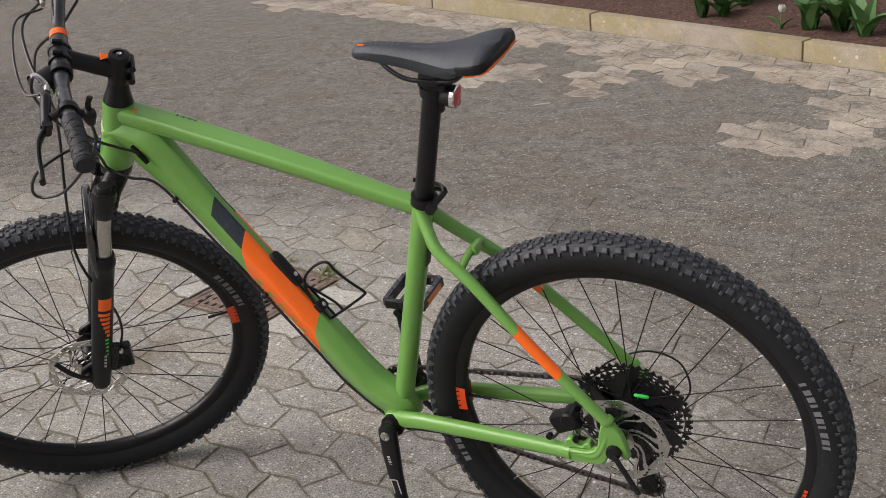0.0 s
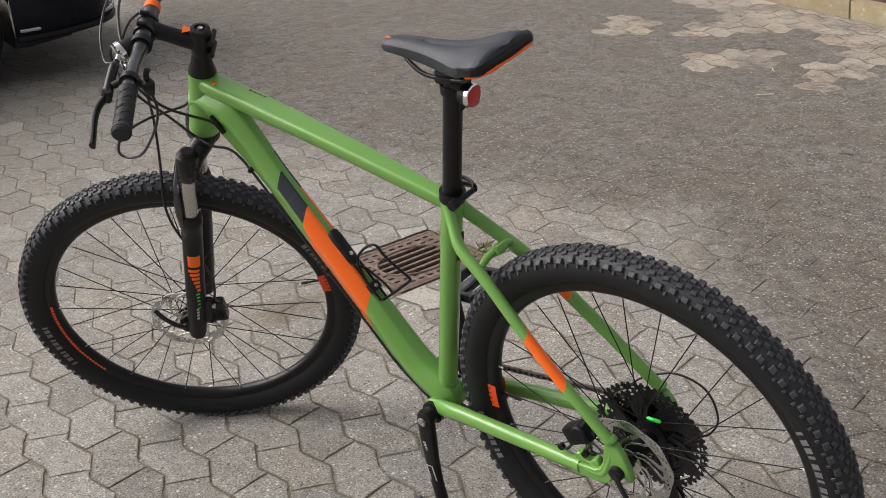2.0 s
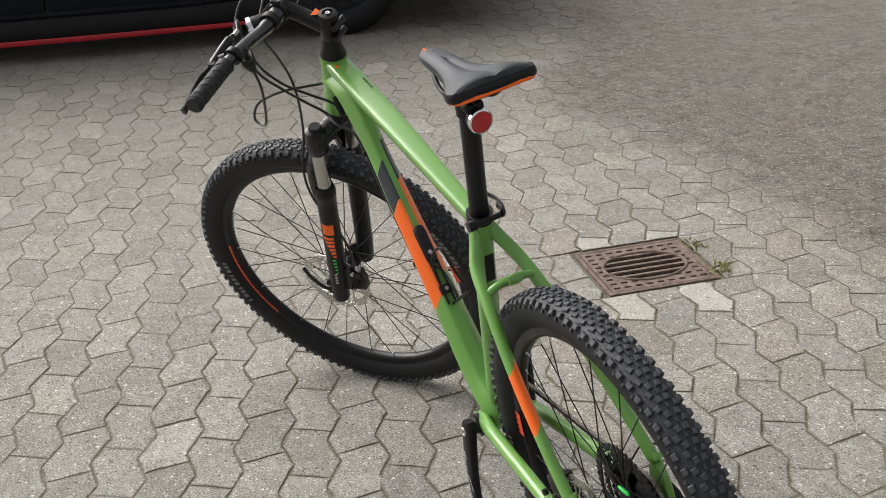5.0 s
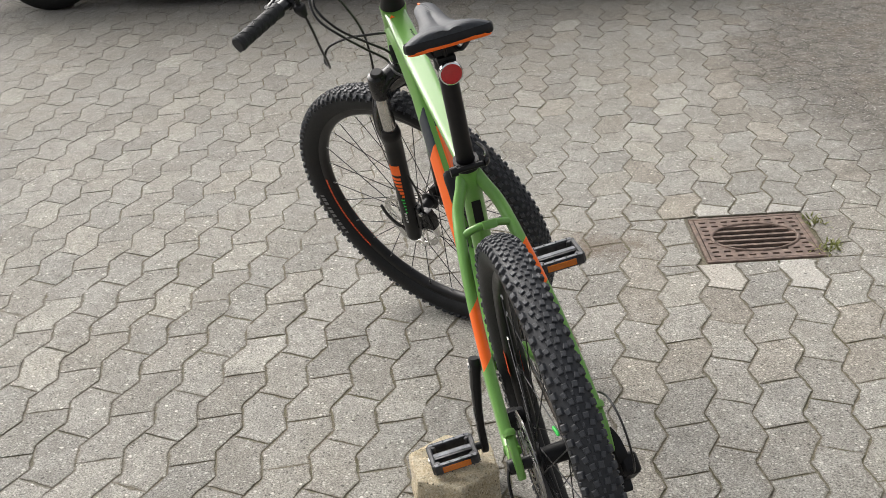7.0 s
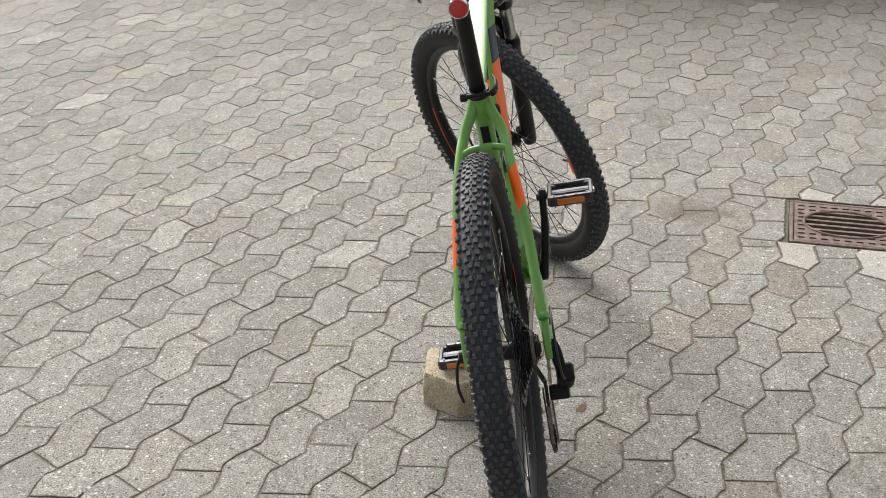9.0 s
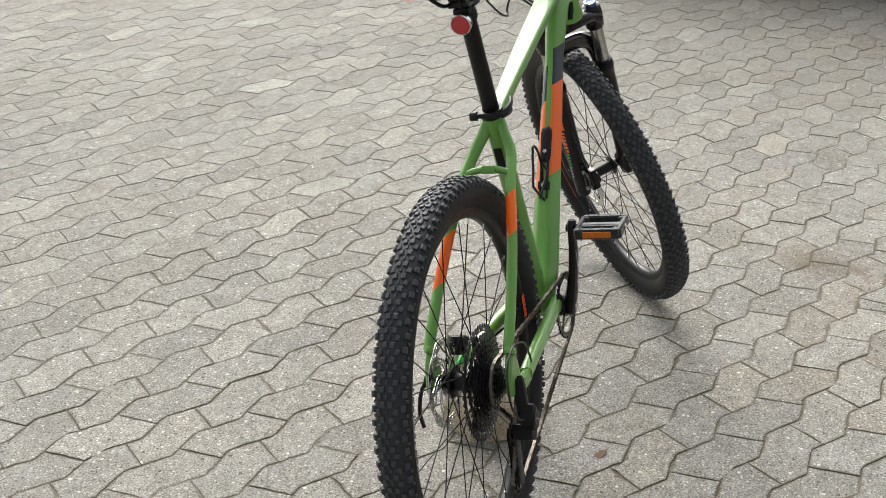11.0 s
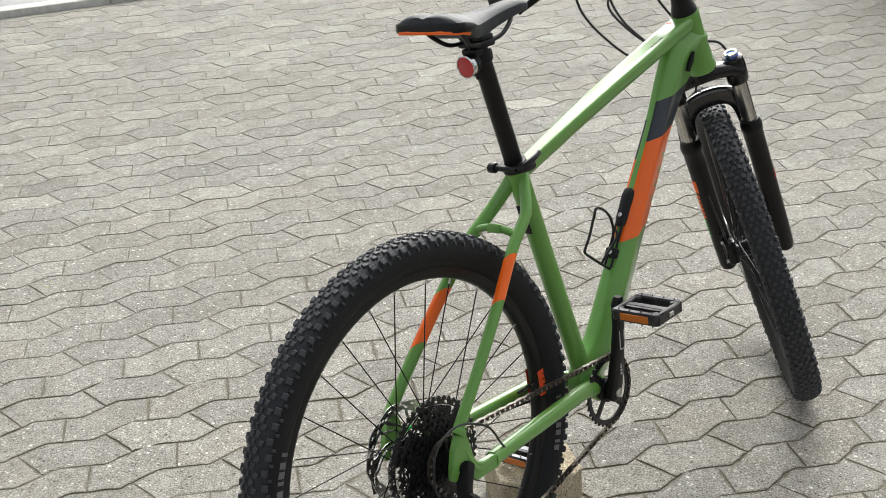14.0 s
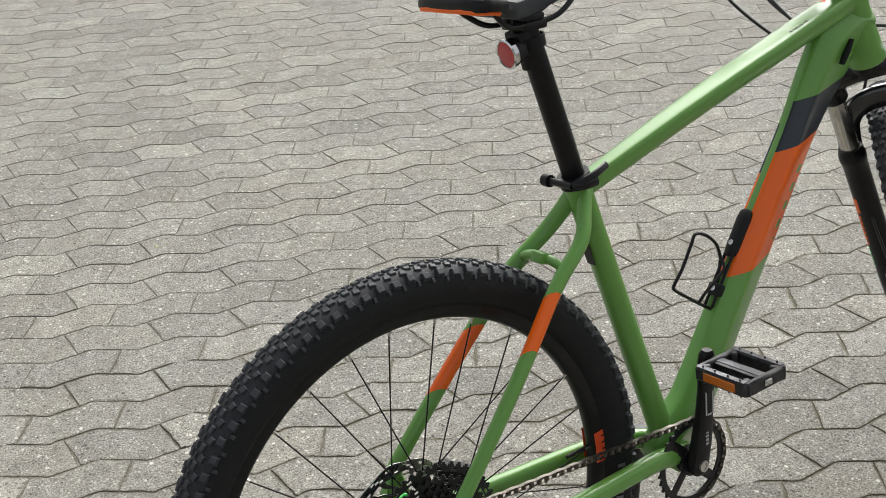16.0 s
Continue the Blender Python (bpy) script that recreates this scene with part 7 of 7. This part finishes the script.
def build_car():
    """Axes: x to the car's front, y to its left, z up; the near front wheel's outer face stands at the origin."""
    car = new("car")
    car.matrix_basis = pose(4.68, -1.20, 0, 0, 0, -108.0)
    tagged(car, "dark parked car with a red sill stripe and black steel wheels", "car")
    wb, width = 2.78, 1.70
    def arch(cx, r, a0, a1, n=14):
        return [(cx + r * math.cos(radians(a0 + (a1 - a0) * k / n)), 0.31 + r * math.sin(radians(a0 + (a1 - a0) * k / n))) for k in range(n + 1)]
    outline = [(0.62, 0.20), (0.40, 0.18)] + arch(0, 0.365, -20, 200) + [(-0.42, 0.165), (-wb + 0.42, 0.165)] + arch(-wb, 0.365, -20, 200) + [(-wb - 0.42, 0.22), (-wb - 0.66, 0.35), (-wb - 0.68, 0.70), (-wb - 0.60, 0.90), (-2.2, 0.94), (-1.0, 0.92), (-0.2, 0.90), (0.55, 0.76), (0.78, 0.62), (0.82, 0.40)]
    bm = prism(outline, width - 0.06, "y", width / 2)
    part("body", bm, M_CAR, car, "glossy dark bodywork")
    # doors: slightly proud panels with a crease
    for x0, x1 in ((-0.44, -1.46), (-1.48, -2.38)):
        bm = block((abs(x1 - x0), 0.03, 0.60), pose((x0 + x1) / 2, 0.018, 0.55), 0.012, None, 0, 2)
        door = part("door", bm, M_CAR, car, "glossy dark door")
        part("door_trim", block((abs(x1 - x0) - 0.02, 0.016, 0.055), pose((x0 + x1) / 2, 0.000, 0.36), 0.006, None, 0, 2), M_CAR_TRIM, door)
    part("sill", sweep([(-0.40, 0.030, 0.180), (-0.8, 0.022, 0.165), (-2.36, 0.022, 0.165)], [(0.030, 0.060)] * 3, 14, power=3.0), M_CAR_TRIM, car, "black side skirt")
    part("sill_stripe", sweep([(-0.44, -0.012, 0.122), (-0.60, -0.014, 0.114), (-1.2, -0.014, 0.110), (-2.34, -0.014, 0.110)], [(0.004, 0.006), (0.007, 0.013), (0.007, 0.014), (0.007, 0.014)], 8), M_STRIPE, car, "red stripe along the skirt")
    part("sill_clip", block((0.05, 0.006, 0.02), pose(-0.44, -0.010, 0.265), 0.002), M_SILVER, car, "small bright badge plate")
    # cabin
    cab = [(-0.25, 0.90), (-0.95, 1.36), (-1.5, 1.43), (-2.3, 1.38), (-2.95, 0.94)]
    part("cabin", prism(cab, width - 0.36, "y", width / 2, 0.03), M_GLASS, car, "dark glazed cabin")
    part("car_roof", prism([(-0.98, 1.37), (-1.5, 1.445), (-2.3, 1.395), (-2.28, 1.37), (-1.5, 1.41), (-1.0, 1.34)], width - 0.40, "y", width / 2), M_CAR, car)
    # front bumper wrapping round the corner, lip and bright line
    plan = [(0.40, -0.02), (0.57, -0.03), (0.74, 0.02), (0.86, 0.12), (0.94, 0.36), (0.97, width / 2), (0.94, width - 0.36), (0.86, width - 0.12), (0.74, width - 0.02), (0.57, width), (0.40, width - 0.015)]
    sp = [Vector((x, y, 0)) for x, y in plan]
    sp = smooth_path(sp, 4)
    part("front_bumper", sweep([p + Vector((-0.05, 0.02, 0.43)) for p in sp], [(0.05, 0.20)] * len(sp), 16, power=3.0), M_CAR, car, "dark front bumper")
    part("front_lip", sweep([p * 1.0 + Vector((-0.04, 0.03, 0.235)) for p in sp], [(0.05, 0.022)] * len(sp), 12, power=2.6), M_CAR_TRIM, car, "black front lip")
    part("bumper_line", sweep([p + Vector((0.0, 0.02, 0.275)) if 2 < i < len(sp) - 3 else p + Vector((-0.03, -0.020, 0.275)) for i, p in enumerate(sp[:18])], [(0.008, 0.010)] * 18, 8), M_SILVER, car, "bright line round the bumper")
    for cx in (0.0, -wb):
        for s, y in ((-1, 0.0), (1, width)):
            flip = Matrix.Translation((cx, y, 0.31)) @ Matrix.Diagonal((1, -s, 1, 1))
            wheel = part("wheel", lathe([(0.0, 0.0), (0.012, 0.05), (0.010, 0.075), (0.030, 0.090), (0.036, 0.13), (0.034, 0.17), (0.012, 0.185), (0.006, 0.20), (0.010, 0.208), (0.18, 0.208)], "y", 48), M_CAR_RIM, car, "black steel wheel", flip)
            part("car_tyre", lathe([(0.012, 0.196), (0.004, 0.205), (0.0, 0.235), (0.006, 0.27), (0.018, 0.296), (0.035, 0.308), (0.06, 0.311), (0.15, 0.311), (0.175, 0.305), (0.19, 0.28), (0.19, 0.205)], "y", 56), M_CAR_TYRE, wheel, "worn black tyre")
            part("wheel_hub", lathe([(-0.004, 0.0), (-0.004, 0.026), (0.006, 0.032), (0.012, 0.032)], "y", 24), M_RUST, wheel, "rusty hub centre")
            for k in range(12):
                a = 2 * math.pi * k / 12
                part("rim_hole", lathe([(0.0, 0.0), (0.0, 0.017), (0.004, 0.018)], "y", 14, m=Matrix.Translation((0.150 * math.cos(a), 0.0335, 0.150 * math.sin(a)))), M_PIT, wheel)
            bm = bmesh.new()
            for k in range(3):
                arc_bar(0.236, 0.252, 3.30 + 0.075 * k, 3.35 + 0.075 * k, -0.001, bm, 2)
            part("tyre_print", bm, M_SILVER, wheel, "short light bars of print", smooth=False)
    # wheel wells
    for cx in (0.0, -wb):
        part("wheel_well", block((0.80, width - 0.10, 0.30), pose(cx, width / 2, 0.72), 0.02), M_CAR_TRIM, car)
    part("underbody", block((3.0, width - 0.30, 0.06), pose(-wb / 2, width / 2, 0.24), 0.02), M_CAR_TRIM, car)


build_car()

# ---- planting: tulips in the bed, weeds by the grate ----


def leaf_material(name, a, b):
    n = Nodes(name)
    co = n.coords()
    rnd = n.t.nodes.new("ShaderNodeObjectInfo").outputs["Random"]
    c = n.mix(rnd, a, b)
    c = n.mix(n.math("MULTIPLY", n.noise(co, 40.0, 4), 0.35), c, tuple(v * 1.7 for v in b))
    n.color(c)
    n.put(Roughness=0.5, Specular_IOR_Level=0.4)
    n.b.inputs["Subsurface Weight"].default_value = 0.0
    n.b.inputs["Transmission Weight"].default_value = 0.0
    return n.mat


M_LEAF = leaf_material("tulip_leaf", (0.055, 0.135, 0.035), (0.10, 0.20, 0.065))
M_WEED = leaf_material("weed_leaf", (0.11, 0.14, 0.03), (0.24, 0.25, 0.07))
M_PETAL = plain("white_petal", (0.78, 0.77, 0.72), 0.55, 0.0, 0.06, 40)


def leaf_bm(length, width, bend, fold=0.35, steps=9):
    """A pointed, channelled leaf rising from the origin and bending over towards +x."""
    bm = bmesh.new()
    rows = []
    for k in range(steps + 1):
        t = k / steps
        a = bend * t * t
        x = length * (math.sin(a) * t * 0.9 + 0.12 * t)
        z = length * t * math.cos(a * 0.7)
        w = width * (math.sin(math.pi * min(1, t ** 0.75)) ** 0.8 if t < 1 else 0) + 0.0015
        wave = 0.05 * width * math.sin(9 * t + bend)
        rows.append([bm.verts.new((x - fold * w * 0.5 * abs(e) + wave * e, e * w / 2, z + fold * w * 0.35 * abs(e))) for e in (-1, -0.5, 0, 0.5, 1)])
    for p, q in zip(rows, rows[1:]):
        for i in range(4):
            bm.faces.new((p[i], p[i + 1], q[i + 1], q[i]))
    bmesh.ops.solidify(bm, geom=bm.faces[:], thickness=0.0012)
    return bm


LEAVES = []
for k in range(6):
    ob = mesh_object("leaf", leaf_bm(0.17 + 0.022 * k, 0.062 + 0.014 * (k % 3), 0.35 + 0.20 * (k % 4), 0.5), M_LEAF)
    LEAVES.append(ob.data)
    bpy.data.objects.remove(ob)


def tulip(x, y, z, count, flower, size=1.0, seed=0):
    r = random.Random(seed)
    top = new("tulip")
    top.matrix_basis = pose(x, y, z, 0, 0, r.uniform(0, 360)) @ Matrix.Diagonal((size, size, size, 1))
    tagged(top, "tulip with broad green leaves" + (", white flower" if flower else "") + " in soil", "plant", "tulips in the bed")
    for k in range(count):
        o = new("leaf", r.choice(LEAVES))
        o.parent = top
        s = r.uniform(0.75, 1.1)
        o.matrix_basis = pose(r.uniform(-0.012, 0.012), r.uniform(-0.012, 0.012), 0, r.uniform(-8, 8), r.uniform(-5, 22), 360 * k / count + r.uniform(-25, 25)) @ Matrix.Diagonal((s, s, s, 1))
    if flower:
        part("stem", sweep(smooth_path([(0, 0, 0), (0.006, 0.004, 0.08), (0.004, 0.0, 0.15)], 4), 0.0035, 8), M_LEAF, top)
        for k in range(6):
            a = math.pi / 3 * k
            rr = 1.0 if k % 2 else 0.92
            bm = bmesh.new()
            rows = []
            for i in range(7):
                t = i / 6
                rad = 0.006 + 0.024 * rr * math.sin(math.pi * min(1, 0.15 + t * 0.62))
                w = 0.030 * math.sin(math.pi * (0.12 + 0.86 * t)) ** 0.7
                rows.append([bm.verts.new(((rad - 0.006 * abs(e)) * math.cos(a) - e * w / 2 * math.sin(a), (rad - 0.006 * abs(e)) * math.sin(a) + e * w / 2 * math.cos(a), 0.15 + 0.055 * t)) for e in (-1, 0, 1)])
            for p, q in zip(rows, rows[1:]):
                for i in range(2):
                    bm.faces.new((p[i], p[i + 1], q[i + 1], q[i]))
            bmesh.ops.solidify(bm, geom=bm.faces[:], thickness=0.0008)
            part("petal", bm, M_PETAL, top)
    return top


for k, (along, back, count, flower, size) in enumerate([(-0.13, 0.13, 8, False, 0.72), (-0.20, 0.20, 7, False, 0.78), (-0.58, 0.12, 2, True, 0.62), (-0.72, 0.13, 8, False, 0.98), (-0.84, 0.20, 8, False, 1.05), (-0.98, 0.14, 7, False, 0.9), (-0.78, 0.34, 7, False, 1.0), (-1.2, 0.22, 8, False, 0.95), (-1.5, 0.20, 8, False, 1.0), (-0.16, 0.42, 7, True, 0.9), (1.32, 0.17, 7, False, 0.75), (1.25, 0.34, 7, False, 0.8), (0.55, 0.62, 7, False, 0.8)]):
    p = KERB_AT + KERB_DIR * (along + 0.82) + KERB_OUT * (KERB_W + back)
    tulip(p.x, p.y, 0.055, count, flower, size, 20 + k)


def tuft(x, y, blades, height, seed):
    r = random.Random(seed)
    bm = bmesh.new()
    for k in range(blades):
        b = leaf_bm(height * r.uniform(0.5, 1.2), 0.0035, r.uniform(0.3, 1.4), 0.3, 4)
        bmesh.ops.transform(b, matrix=pose(r.gauss(0, 0.016), r.gauss(0, 0.016), 0, 0, r.uniform(0, 25), r.uniform(0, 360)), verts=b.verts)
        join(bm, b)
    ob = mesh_object("weed_tuft", bm, M_WEED)
    ob.matrix_basis = pose(x, y, -0.008)
    return tagged(ob, "small yellowish-green tuft of weeds growing in a paving joint", "weed", "weeds in the joints", "stuff")


for k, (x, y, n, h) in enumerate([(1.272, -1.056, 26, 0.028), (1.258, -1.035, 16, 0.022), (1.445, -1.098, 22, 0.024), (1.48, -1.092, 12, 0.018), (1.30, -1.075, 12, 0.018), (0.62, -0.92, 10, 0.014), (0.33, 1.72, 12, 0.016), (0.22, 1.02, 10, 0.014), (0.75, 0.34, 8, 0.012), (2.05, -1.02, 10, 0.015)]):
    tuft(x, y, n, h, 40 + k)


# ---- the paving stones near the bicycle, each a piece of its own ----
vr = random.Random(11)
LIGHT = [Vector(p) for p in ((1.626, -0.850), (1.578, -1.068), (1.205, -0.714), (1.168, -0.925))]  # newer, paler stones round the drain
for poly, c in near_pavers + cut_pavers:
    middle = sum(poly, Vector((0, 0))) / len(poly)
    light = min((middle - q).length for q in LIGHT) < 0.085
    local = [p - middle for p in poly]
    stone = paver_bm(local, vr, None, vr.uniform(-0.0003, 0.0012), (vr.uniform(-0.005, 0.005), vr.uniform(-0.005, 0.005)), cuts=4)
    part("paver", stone, [M_PAVER_LIGHT if light else M_PAVER, M_PAVER_EDGE, M_SAND], paving, m=Matrix.Translation((middle.x, middle.y, 0)), smooth=False)
